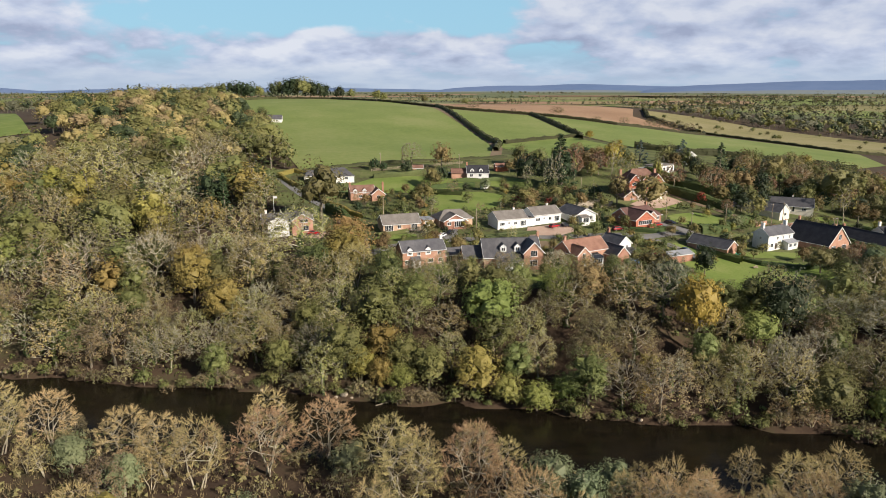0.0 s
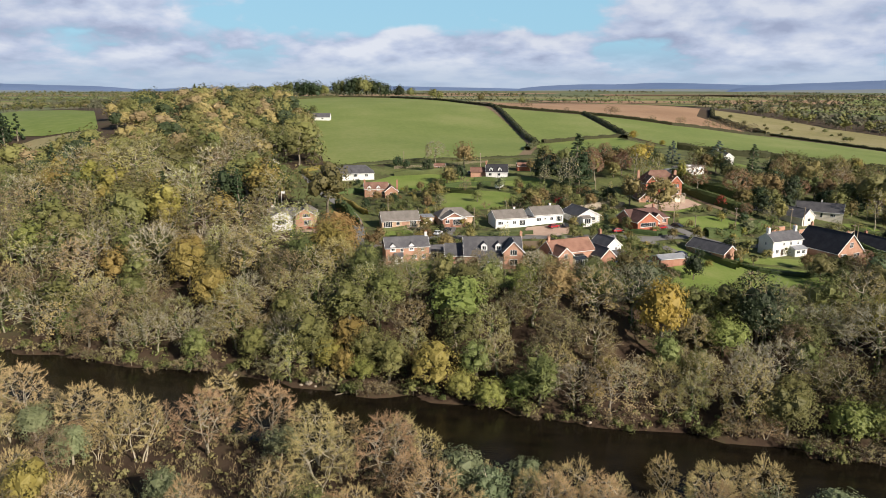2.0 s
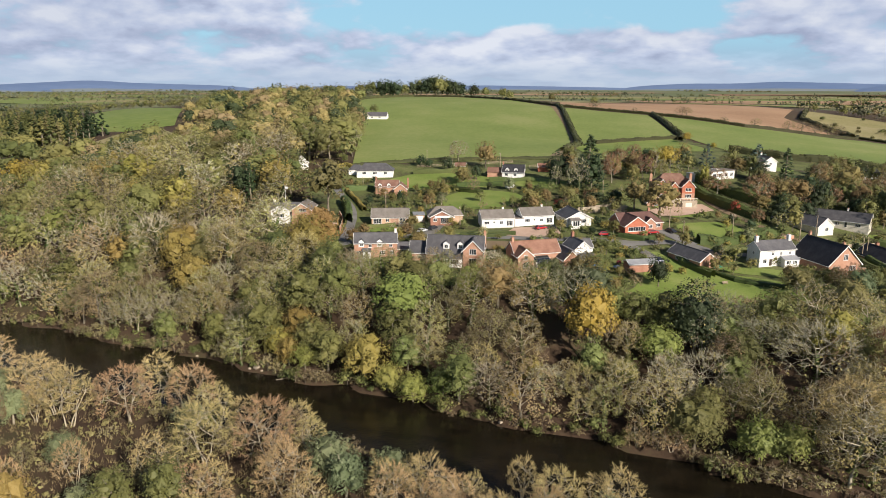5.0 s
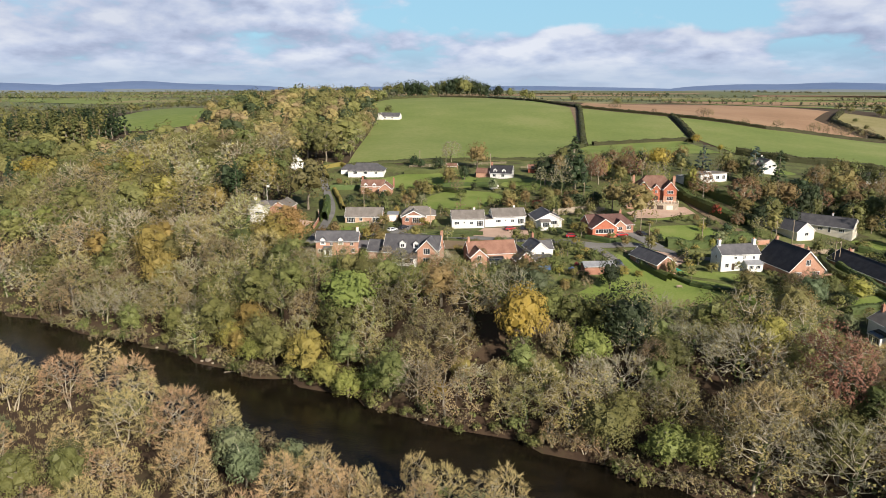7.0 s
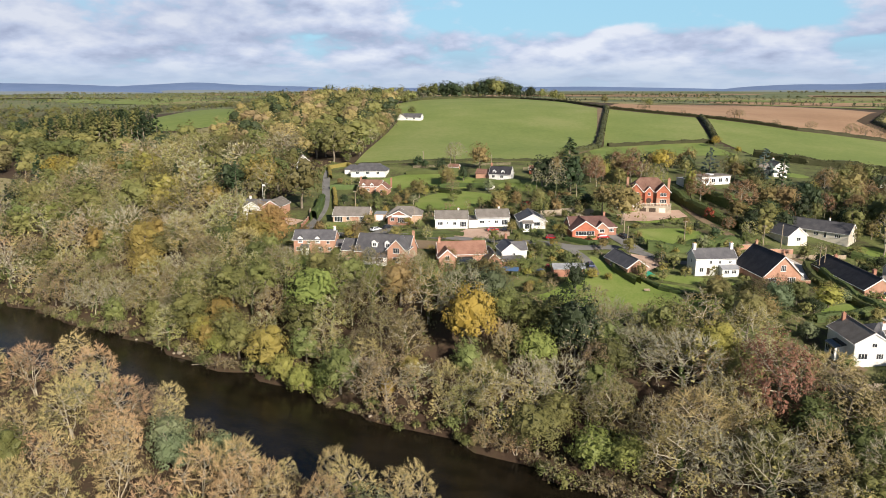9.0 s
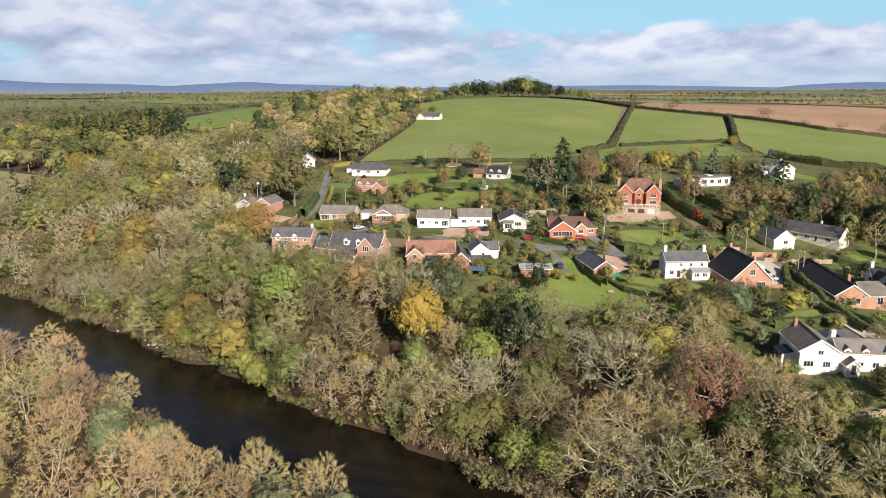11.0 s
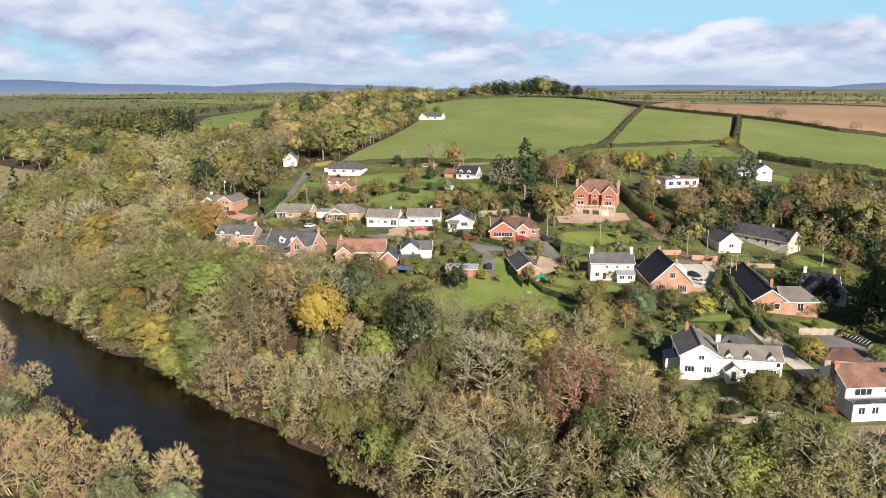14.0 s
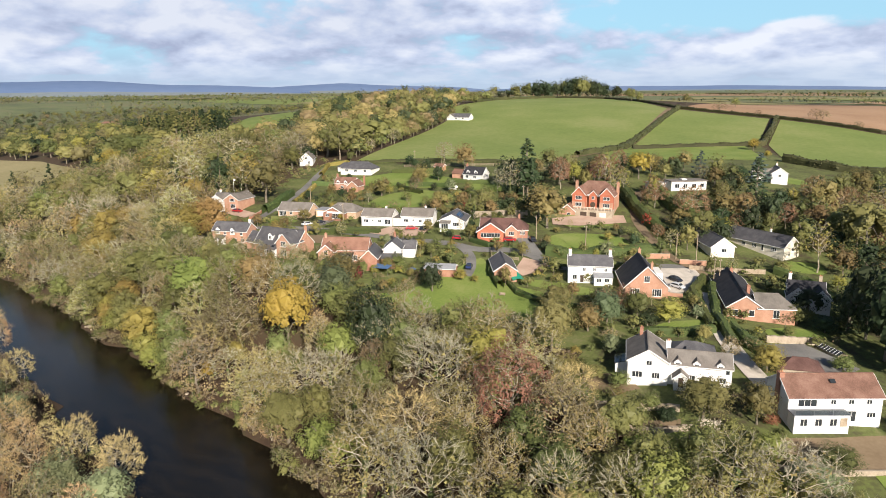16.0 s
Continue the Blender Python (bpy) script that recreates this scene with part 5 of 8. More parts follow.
def crown_spots(rng, n, mid, R, Rz, low, deep=(0.66, 0.92), uneven=0.24):
    """Places spread over an egg-shaped, lobed crown, some deeper than others."""
    i = np.arange(n) + 0.5
    z = low + (0.97 - low) * i / n
    a = i * 2.39996 + rng.uniform(-0.35, 0.35, n)
    r = np.sqrt(1 - z * z)
    d = np.stack([np.cos(a) * r, np.sin(a) * r, z], 1)
    k = rng.uniform(*deep, n) * lobed(rng, d, uneven)
    egg = 1.0 - 0.12 * z
    return mid + d * np.stack([R * egg, R * egg, np.full(n, Rz)], 1) * k[:, None]


GOLDEN = (1 + 5 ** 0.5) / 2
BALL = np.array([(-1, GOLDEN, 0), (1, GOLDEN, 0), (-1, -GOLDEN, 0), (1, -GOLDEN, 0), (0, -1, GOLDEN), (0, 1, GOLDEN), (0, -1, -GOLDEN), (0, 1, -GOLDEN), (GOLDEN, 0, -1), (GOLDEN, 0, 1), (-GOLDEN, 0, -1), (-GOLDEN, 0, 1)]) / math.hypot(1, GOLDEN)
BALL_FACES = np.array([(a, b, c) for a in range(12) for b in range(12) for c in range(12) if a < b and a < c and b != c
                       and max(np.linalg.norm(BALL[a] - BALL[b]), np.linalg.norm(BALL[b] - BALL[c]), np.linalg.norm(BALL[a] - BALL[c])) < 1.1 and np.dot(np.cross(BALL[b] - BALL[a], BALL[c] - BALL[a]), BALL[a]) > 0])


def clump_hearts(rng, spots, radius, flat=0.8):
    """The dense leafy inside of every clump: an uneven lump of twenty facets."""
    n = len(spots)
    v = BALL[None] * rng.uniform(0.72, 1.2, (n, 12, 1)) * np.asarray(radius).reshape(-1, 1, 1) * np.array((1, 1, flat)) + np.asarray(spots)[:, None]
    return v.reshape(-1, 3), (BALL_FACES[None] + 12 * np.arange(n)[:, None, None]).reshape(-1, 3)


def leaf_faces(rng, spots, radius, count, size, heart=None, flat=0.85, inner=0.1):
    """Small leaf sprays scattered round each spot, facing mostly outward and up."""
    n = len(spots) * count
    c = np.repeat(np.asarray(spots), count, 0)
    d = rng.normal(size=(n, 3))
    d /= np.linalg.norm(d, axis=1, keepdims=True)
    r = np.repeat(np.broadcast_to(radius, (len(spots))), count)[:, None]
    p = c + d * r * (rng.uniform(inner, 1, (n, 1)) ** 0.45) * np.array((1, 1, flat))
    out = d if heart is None else (p - heart) / np.maximum(np.linalg.norm(p - heart, axis=1, keepdims=True), 0.01)
    nor = d * 0.42 + out * 0.8 + rng.normal(size=(n, 3)) * 0.3 + np.array((0, 0, 0.12))
    nor /= np.linalg.norm(nor, axis=1, keepdims=True)
    t = np.cross(nor, rng.normal(size=(n, 3)))
    t /= np.linalg.norm(t, axis=1, keepdims=True)
    b = np.cross(nor, t)
    s = size * rng.uniform(0.55, 1.3, (n, 1))
    t, b = t * s * 0.62, b * s * 0.5
    v = np.stack([p - t * 0.8 - b, p + t * 1.1 - b * 0.3, p - t * 0.25 + b * 1.2], 1).reshape(-1, 3)
    return v, np.arange(n * 3).reshape(-1, 3)


def twig_slivers(rng, spots, mid, count, length, width, rise=0.6):
    """Thin twigs that fan outward from each spot, as narrow pointed faces."""
    n = len(spots) * count
    c = np.repeat(np.asarray(spots), count, 0)
    out = c - mid
    out /= np.maximum(np.linalg.norm(out, axis=1, keepdims=True), 0.01)
    p = c + rng.normal(size=(n, 3)) * length * 0.45
    d = out * 0.8 + rng.normal(size=(n, 3)) * 0.5 + np.array((0, 0, rise))
    d /= np.linalg.norm(d, axis=1, keepdims=True)
    side = np.cross(d, rng.normal(size=(n, 3)))
    side /= np.linalg.norm(side, axis=1, keepdims=True)
    ln = length * rng.uniform(0.5, 1.4, (n, 1))
    w = width * rng.uniform(0.7, 1.3, (n, 1))
    v = np.stack([p - side * w / 2, p + side * w / 2, p + d * ln], 1).reshape(-1, 3)
    return v, np.arange(n * 3).reshape(-1, 3)


def joined(name, pieces, mats):
    """One mesh from (vertices, triangles, material number) pieces."""
    k, vs, fs, ix = 0, [], [], []
    for v, f, kind in pieces:
        vs.append(v)
        fs.append(f + k)
        ix.append(np.full(len(f), kind))
        k += len(v)
    return mesh_of(name, np.concatenate(vs), np.concatenate(fs), mats, np.concatenate(ix))


def stems_of(rng, V, F, H, top, thick, lean, stems):
    """Upright stems as rows of points, appended as tubes."""
    lines = []
    for st in range(stems):
        off = np.array((rng.normal(), rng.normal(), 0)) * 0.35 * (stems > 1)
        ang, r0 = rng.uniform(0, 6.28), H * thick / stems ** 0.5
        tilt = np.array((math.cos(ang), math.sin(ang), 0)) * H * (0.05 if stems > 1 else lean * 0.4)
        p, line = np.array((0, 0, -0.6)) + off, []
        for i in range(5):
            q = np.array((0, 0, H * top * (i + 1) / 5)) + off + tilt * (i + 1) + rng.normal(size=3) * np.array((1, 1, 0)) * H * lean * 0.35
            tube(V, F, p, q, r0 * (1 - i / 5.8), r0 * (1 - (i + 1) / 5.8), 6)
            line.append(q)
            p = q
        lines.append(np.array(line))
    return lines


def leafy_tree(name, seed, H, R, base, clumps, clump, leaves, leaf, leafmat, bark, thick=0.028, lean=0.03, low=-0.75, limbs=9, cone=False):
    """A full crown: limbs that carry clumps of leaves, with bays of shade between them."""
    rng = np.random.default_rng(seed)
    V, F = [], []
    zc, Rz = (base * H + H) / 2, (H - base * H) / 2
    mid = np.array((0, 0, zc))
    line = stems_of(rng, V, F, H, 0.94 if cone else 0.7, thick, lean * (0.3 if cone else 1), 1)[0]
    if cone:
        f = (np.arange(clumps) + 0.5) / clumps
        az = np.arange(clumps) * 2.4 + rng.uniform(-0.4, 0.4, clumps)
        reach = (R * (1 - f) ** 0.85 + 0.15) * rng.uniform(0.45, 1.02, clumps)
        spots = np.stack([np.cos(az) * reach, np.sin(az) * reach, H * (base + (0.98 - base) * f) - 0.16 * reach], 1)
        rad = clump * (1 - 0.62 * f) * rng.uniform(0.8, 1.2, clumps)
        pieces = [(*clump_hearts(rng, spots, rad * 0.8, 0.55), 0), (*leaf_faces(rng, spots, rad * 1.1, leaves, leaf, np.array((0, 0, H * 0.3)), 0.6, 0.5), 0)]
        for i in range(0, clumps, 2):
            tube(V, F, (0, 0, spots[i][2] + 0.2), spots[i], 0.07, 0.02, 3)
    else:
        outer = crown_spots(rng, clumps, mid, R, Rz, low, (0.62, 0.92))
        rad = clump * rng.uniform(0.62, 1.25, clumps)
        for p in outer[:: max(clumps // limbs, 1)]:
            a = line[min(int(1 + 3.5 * max((p[2] / H - base) / (1 - base), 0)), 3)]
            m = a * 0.5 + p * 0.5 + np.array((0, 0, 0.05 * H)) + rng.normal(size=3) * 0.03 * H
            tube(V, F, a, m, H * thick * 0.42, H * thick * 0.26, 4)
            tube(V, F, m, p, H * thick * 0.26, H * thick * 0.1, 3)
        inner = crown_spots(rng, max(clumps // 6, 4), mid, R, Rz, low, (0.32, 0.52))
        pieces = [(*clump_hearts(rng, inner, np.full(len(inner), 0.3 * min(R, Rz)) * rng.uniform(0.8, 1.2, len(inner)), 1.0), 0),
                  (*leaf_faces(rng, outer, rad * 1.15, leaves, leaf, mid - np.array((0, 0, 0.2 * H)), 0.75, 0.12), 0)]
    return mesh_of(name + "_trunk", np.array(V), np.array(F), (bark,), None, True), joined(name + "_crown", pieces, (leafmat,))


def branchy_tree(name, seed, H, R, base, limbs, tips, leaves, leaf, twigs, twig, leafmat, twigmat, bark, thick=0.024, lean=0.03, low=-0.5, stems=1, ivy=0, width=0.06, spray=0.9):
    """A thin crown: limbs that fork into boughs and sprays of twigs, with few or many leaves on them."""
    rng = np.random.default_rng(seed)
    V, F = [], []
    zc, Rz = (base * H + H) / 2, (H - base * H) / 2
    mid = np.array((0, 0, zc))
    lines = stems_of(rng, V, F, H, 0.62, thick, lean, stems)
    r0 = H * thick
    knots = [np.concatenate([ln[1:] for ln in lines])]
    # three orders of boughs, each from the nearest lower knot of the one before
    for order, (n, deep, ra, rb) in enumerate(((limbs, (0.45, 0.62), 0.36, 0.2), (limbs * 4, (0.62, 0.82), 0.18, 0.09), (tips, (0.78, 1.04), 0.085, 0.03))):
        ends = crown_spots(rng, n, mid, R, Rz, low, deep, 0.3)
        forks, starts = [], []
        for p in ends:
            gap = np.linalg.norm(knots[-1] - p, axis=1) + 1.3 * np.maximum(knots[-1][:, 2] - p[2] + 0.12 * H * (order == 0), 0)
            e = knots[-1][np.argmin(gap)]
            m = e * 0.5 + p * 0.5 + (p - mid) * np.array((0.06, 0.06, -0.04)) + rng.normal(size=3) * 0.018 * H
            if order < 2:
                tube(V, F, e, m, r0 * ra, r0 * (ra + rb) / 2, 4 if order == 0 else 3)
                tube(V, F, m, p, r0 * (ra + rb) / 2, r0 * rb, 3)
                forks.append(m * 0.4 + p * 0.6)
            else:
                tube(V, F, e, p, r0 * ra, r0 * rb, 3)
            starts.append(e)
        knots.append(np.concatenate([ends, np.array(forks)]) if forks else ends)
    ends, starts = knots[-1], np.array(starts)
    pieces = []
    if leaves:
        pieces.append((*leaf_faces(rng, ends * 0.94 + mid * 0.06, np.full(tips, spray), leaves, leaf, mid - np.array((0, 0, 0.2 * H)), 0.9, 0.1), 0))
    if twigs:
        n = tips * twigs
        s, e = np.repeat(starts, twigs, 0), np.repeat(ends, twigs, 0)
        u = rng.uniform(0.25, 1.0, (n, 1))
        p = s * (1 - u) + e * u
        d = (e - s) / np.maximum(np.linalg.norm(e - s, axis=1, keepdims=True), 0.01)
        d = d * 0.75 + rng.normal(size=(n, 3)) * 0.36 + np.array((0, 0, 0.32))
        d /= np.linalg.norm(d, axis=1, keepdims=True)
        side = np.cross(d, rng.normal(size=(n, 3)))
        side /= np.linalg.norm(side, axis=1, keepdims=True)
        ln, w = twig * rng.uniform(0.45, 1.3, (n, 1)), width * rng.uniform(0.7, 1.3, (n, 1))
        pieces.append((np.stack([p - side * w / 2, p + side * w / 2, p + d * ln], 1).reshape(-1, 3), np.arange(n * 3).reshape(-1, 3), 1))
    if ivy:
        u = rng.uniform(0.05, 0.98, ivy)
        ln = np.concatenate([np.array([(0, 0, -0.6)]), lines[0]])
        p = np.stack([np.interp(u * 5, np.arange(6), ln[:, i]) for i in range(3)], 1)
        pieces.append((*leaf_faces(rng, p, np.full(ivy, 0.09 * H ** 0.8) * (1.15 - 0.75 * u), 3, 0.42, None, 1.0, 0.4), 2))
    crown = joined(name + "_crown", pieces, (leafmat, twigmat, L_IVY))
    return mesh_of(name + "_trunk", np.array(V), np.array(F), (bark,), None, True), crown


# kind: (label, height, shape of the model, how many models); a shape with tips is thin and branchy, one with clumps is full
KINDS = {
    "ash": ("half-bare ash tree with olive leaves", 14, dict(thick=0.02, H=14, R=5.0, base=0.06, limbs=8, tips=88, leaves=25, leaf=0.25, twigs=9, twig=1.1, leafmat=L_ASH, twigmat=M_GREYTWIG, bark=M_PALEBARK, ivy=60, low=-0.6, spray=0.95), 6),
    "alder": ("dense green alder tree by the river", 12, dict(H=12, R=4.3, base=0.02, clumps=72, clump=1.05, leaves=34, leaf=0.27, leafmat=L_ALDER, bark=M_BARK), 4),
    "bright": ("bright green bushy tree beside the water", 9, dict(H=9, R=4.6, base=0.0, clumps=70, clump=0.95, leaves=32, leaf=0.28, leafmat=L_BRIGHT, bark=M_BARK), 3),
    "oak": ("broad oak tree with dark autumn-green leaves", 16, dict(H=16, R=7.4, base=0.1, clumps=92, clump=1.5, leaves=34, leaf=0.34, leafmat=L_OAK, bark=M_BARK), 5),
    "golden_twig": ("golden-brown nearly bare willow tree", 14, dict(H=14, R=5.4, base=0.04, limbs=8, tips=150, leaves=5, leaf=0.2, twigs=24, twig=1.05, low=-0.6, leafmat=L_BROWN, twigmat=M_GOLDTWIG, bark=M_PALEBARK, thick=0.022, stems=3, width=0.05), 5),
    "brown": ("brown-leaved tree thinning in autumn", 13, dict(H=13, R=5.2, base=0.06, limbs=8, tips=90, leaves=24, leaf=0.26, twigs=5, twig=0.9, leafmat=L_BROWN, twigmat=M_TWIG, bark=M_BARK, low=-0.6, spray=1.0), 4),
    "bronze": ("bronze-green leafy garden tree in autumn", 12, dict(H=12, R=5.0, base=0.08, clumps=76, clump=1.1, leaves=28, leaf=0.33, leafmat=L_BRONZE, bark=M_BARK), 4),
    "grey": ("bare grey-branched tree with few leaves", 12, dict(H=12, R=4.9, base=0.06, limbs=9, tips=136, leaves=2, leaf=0.34, twigs=13, twig=1.15, low=-0.45, leafmat=L_ASH, twigmat=M_GREYTWIG, bark=M_PALEBARK, thick=0.019, ivy=40, width=0.05), 5),
    "golden": ("round golden-yellow maple tree in full colour", 13, dict(H=13, R=5.4, base=0.26, clumps=100, clump=0.95, leaves=30, leaf=0.34, leafmat=L_GOLD, bark=M_BARK), 2),
    "yellow": ("yellow-green tree in autumn colour", 12, dict(H=12, R=4.8, base=0.02, clumps=76, clump=1.05, leaves=34, leaf=0.28, leafmat=L_YELLOW, bark=M_BARK), 3),
    "rust": ("rust-orange beech tree in autumn leaf", 12, dict(H=12, R=5.6, base=0.02, clumps=90, clump=1.1, leaves=28, leaf=0.36, leafmat=L_RUST, bark=M_BARK), 2),
    "russet": ("russet-purple copper beech tree", 13, dict(H=13, R=5.6, base=0.06, limbs=9, tips=130, leaves=40, leaf=0.25, twigs=4, twig=1.0, leafmat=L_PURPLE, twigmat=M_TWIG, bark=M_PALEBARK, low=-0.6), 2),
    "crimson": ("small crimson acer tree by the lane", 5, dict(H=5, R=2.4, base=0.1, clumps=28, clump=0.62, leaves=18, leaf=0.3, leafmat=L_RED, bark=M_BARK, limbs=5), 1),
    "pine": ("broad blue-green pine tree with a dense crown", 13, dict(H=13, R=6.0, base=0.02, clumps=84, clump=1.2, leaves=28, leaf=0.34, leafmat=L_PINE, bark=M_BARK), 2),
    "yew": ("dense dark green yew tree", 11, dict(H=11, R=5.2, base=0.0, clumps=80, clump=1.05, leaves=26, leaf=0.36, leafmat=L_YEW, bark=M_BARK), 3),
    "spruce": ("tall dark conifer with tapering crown", 20, dict(H=20, R=4.6, base=0.03, clumps=84, clump=1.15, leaves=12, leaf=0.55, leafmat=L_SPRUCE, bark=M_BARK, cone=True), 2),
    "cedar": ("blue-green cedar tree with layered limbs", 12, dict(H=12, R=4.4, base=0.05, clumps=56, clump=1.1, leaves=12, leaf=0.45, leafmat=L_BLUE, bark=M_BARK, cone=True), 1),
    "willow": ("silver-green willow tree near the water", 10, dict(H=10, R=4.6, base=0.02, clumps=74, clump=0.95, leaves=28, leaf=0.3, leafmat=L_WILLOW, bark=M_PALEBARK), 3),
    "birch": ("slender birch tree with thin yellow-brown leaves", 14, dict(H=14, R=3.2, base=0.12, limbs=9, tips=64, leaves=10, leaf=0.32, twigs=6, twig=1.0, leafmat=L_YELLOW, twigmat=M_TWIG, bark=M_PALEBARK, thick=0.016, low=-0.6, spray=0.7), 2),
    "shrub": ("leafy green shrub in a garden", 3, dict(H=3, R=1.9, base=0.0, clumps=14, clump=0.65, leaves=16, leaf=0.3, leafmat=L_ALDER, bark=M_BARK, low=-0.1, limbs=3), 3),
    "scrub": ("brown waterside scrub bush", 3.4, dict(H=3.4, R=2.4, base=0.0, limbs=4, tips=18, leaves=9, leaf=0.3, twigs=9, twig=0.8, leafmat=L_BROWN, twigmat=M_TWIG, bark=M_BARK, low=-0.1, spray=0.6), 4),
    "gold_shrub": ("yellow-leaved shrub in a garden", 3, dict(H=3, R=1.9, base=0.0, clumps=14, clump=0.62, leaves=16, leaf=0.3, leafmat=L_YELLOW, bark=M_BARK, low=-0.1, limbs=3), 2),
}
NAMES = {"ash": "ash_tree", "alder": "alder_tree", "bright": "sallow_tree", "oak": "oak_tree", "golden_twig": "bare_willow_tree", "brown": "hornbeam_tree", "bronze": "cherry_tree", "grey": "bare_tree", "golden": "maple_tree", "yellow": "lime_tree", "rust": "beech_tree",
         "russet": "copper_beech_tree", "crimson": "acer_tree", "yew": "yew_tree", "pine": "pine_tree", "spruce": "conifer_tree", "cedar": "cedar_tree", "willow": "willow_tree", "birch": "birch_tree", "shrub": "shrub", "scrub": "scrub_bush", "gold_shrub": "golden_shrub"}
MODELS, FAR_MODELS = {}, {}
for number, (kind, (_, _, shape, count)) in enumerate(KINDS.items()):
    thin = "tips" in shape
    build = branchy_tree if thin else leafy_tree
    MODELS[kind] = [build(kind, 100 * number + i, **shape) for i in range(count)]
    if thin:
        plain = dict(shape, tips=int(shape["tips"] * 0.55), leaves=int(shape["leaves"] * 0.62), leaf=shape["leaf"] * 1.5, twigs=int(shape["twigs"] * 0.55), width=0.085)
    else:
        plain = dict(shape, clumps=int(shape["clumps"] * 0.62), clump=shape["clump"] * 1.18, leaves=int(shape["leaves"] * 0.55), leaf=shape["leaf"] * 1.5)
    FAR_MODELS[kind] = [build(kind, 100 * number + 50 + i, **plain) for i in range(count)]
pick = random.Random(5)
STANDING = []  # (x, y, crown radius) of all trees that stand


def plant(kind, x, y, high, label="", sink=0.15, wide=1.0):
    """One tree: trunk and crown under an Empty, on the land."""
    lab, nominal, shape, _ = KINDS[kind]
    trunk, crown = pick.choice((FAR_MODELS if y > 212 or x < -95 else MODELS)[kind])
    low = kind in ("shrub", "scrub", "gold_shrub")
    ob = new(NAMES[kind])
    s = high / nominal
    ob.matrix_world = pose(x, y, z_at(x, y) - sink, 0, 0, pick.uniform(0, 360)) @ Matrix.Diagonal((s * wide * pick.uniform(0.9, 1.1), s * wide * pick.uniform(0.9, 1.1), s, 1))
    tagged(ob, label or lab, "bush" if low else "tree", "garden and wild bushes" if low else "trees of the valley")
    for nm, me in (("stem" if low else "trunk", trunk), ("foliage" if low else "crown", crown)):
        c = new(nm, me)
        c.parent = ob
    STANDING.append((x, y, shape["R"] * s * wide))
    return ob


def blocked(x, y, grow=0.0):
    if any((x - hx) ** 2 + (y - hy) ** 2 < (r * 0.85 + grow) ** 2 for hx, hy, r in HOUSES):
        return True
    return any(bool(inside(p, x, y)) for p in CLEAR)


def crowded(x, y, r, share=0.62):
    return any((x - a) ** 2 + (y - b) ** 2 < (share * (r + c)) ** 2 for a, b, c in STANDING)


# trees that stand out, one by one: kind, x, y, height
MARKED = (
    ("rust", -29, 206, 17), ("oak", -44, 247, 23), ("yellow", -93, 222, 17), ("yellow", -71, 190, 18), ("oak", -108, 222, 21), ("oak", -113, 232, 20), ("spruce", -80, 251, 17), ("yew", -86, 256, 18),
    ("yew", 38, 312, 15), ("brown", 4, 290, 8),
    ("russet", 128.5, 157.5, 18.5),
)
MARKED_2 = (
    ("golden", 84, 346, 13), ("birch", 85, 316, 13), ("birch", 88, 318, 13), ("birch", 82, 320, 12), ("cedar", 104, 368, 12),
    ("yellow", -205, 272, 20), ("yellow", -214, 276, 19), ("yellow", -222, 282, 19), ("golden", -232, 285, 18), ("oak", -83, 334, 19), ("oak", -95, 345, 18), ("oak", -151, 481, 17),
    ("bronze", -0.4, 336, 14.5), ("grey", -15.3, 340, 14), ("birch", -19, 342, 11), ("yew", -33, 333.5, 6.5), ("yew", -28.5, 332, 5), ("yew", -17.5, 327, 7.5), ("alder", 26, 298.5, 6.0), ("alder", 36.5, 295.5, 6.2), ("yew", 46, 300.5, 7.0), ("crimson", 30, 275, 4.5), ("bronze", -3.6, 302, 8.5),
    ("yew", 193, 262, 16), ("yew", 190, 240, 15))
NEAR = (
    ("golden_twig", -52, 117, 14), ("golden_twig", -44, 113, 14.5), ("golden_twig", -33, 118, 15), ("golden_twig", -23, 127, 15), ("golden_twig", 5, 110, 15.5), ("golden_twig", -78, 126, 14),
    ("golden_twig", -87, 124, 14), ("golden_twig", -61, 121, 13), ("golden_twig", -6, 106, 15), ("golden_twig", -36, 131, 14), ("golden_twig", -10, 116, 14), ("golden_twig", 35, 99, 12),
    ("golden_twig", 42, 101, 11), ("willow", 19, 108, 11), ("willow", 24, 104, 10), ("yellow", -52, 92, 13), ("yellow", -25, 80, 12), ("alder", -3, 90, 13), ("alder", -10, 86, 12),
    ("willow", 30, 110, 8), ("golden_twig", 52, 97, 11), ("golden_twig", 62, 95, 9), ("willow", -70, 118, 9), ("golden_twig", -100, 132, 13), ("golden_twig", 15, 99, 13))
BANK = (
    ("bright", 22, 149, 9), ("bright", 15, 151, 8.5), ("bright", 29, 150, 8), ("yellow", -15, 157, 9), ("yellow", -20, 160, 10), ("bright", -10, 156, 8), ("bright", 97, 138, 10.5), ("bright", 103, 139, 9.5),
    ("golden_twig", 74, 139.5, 7), ("golden_twig", 81, 139, 7.5), ("grey", 80, 150, 15), ("grey", 87, 152, 14), ("ash", 98, 147, 15), ("ash", 108, 143, 15), ("ash", 70, 149, 14),
    ("golden", 46, 149, 5.5), ("grey", -33, 165, 13), ("grey", -70, 167, 12), ("grey", -77, 166, 11), ("alder", -57, 163, 12), ("brown", 92, 160, 12), ("grey", 100, 166, 13), ("grey", 88, 167, 13),
    ("brown", 112, 150, 13), ("grey", 110, 168, 12))
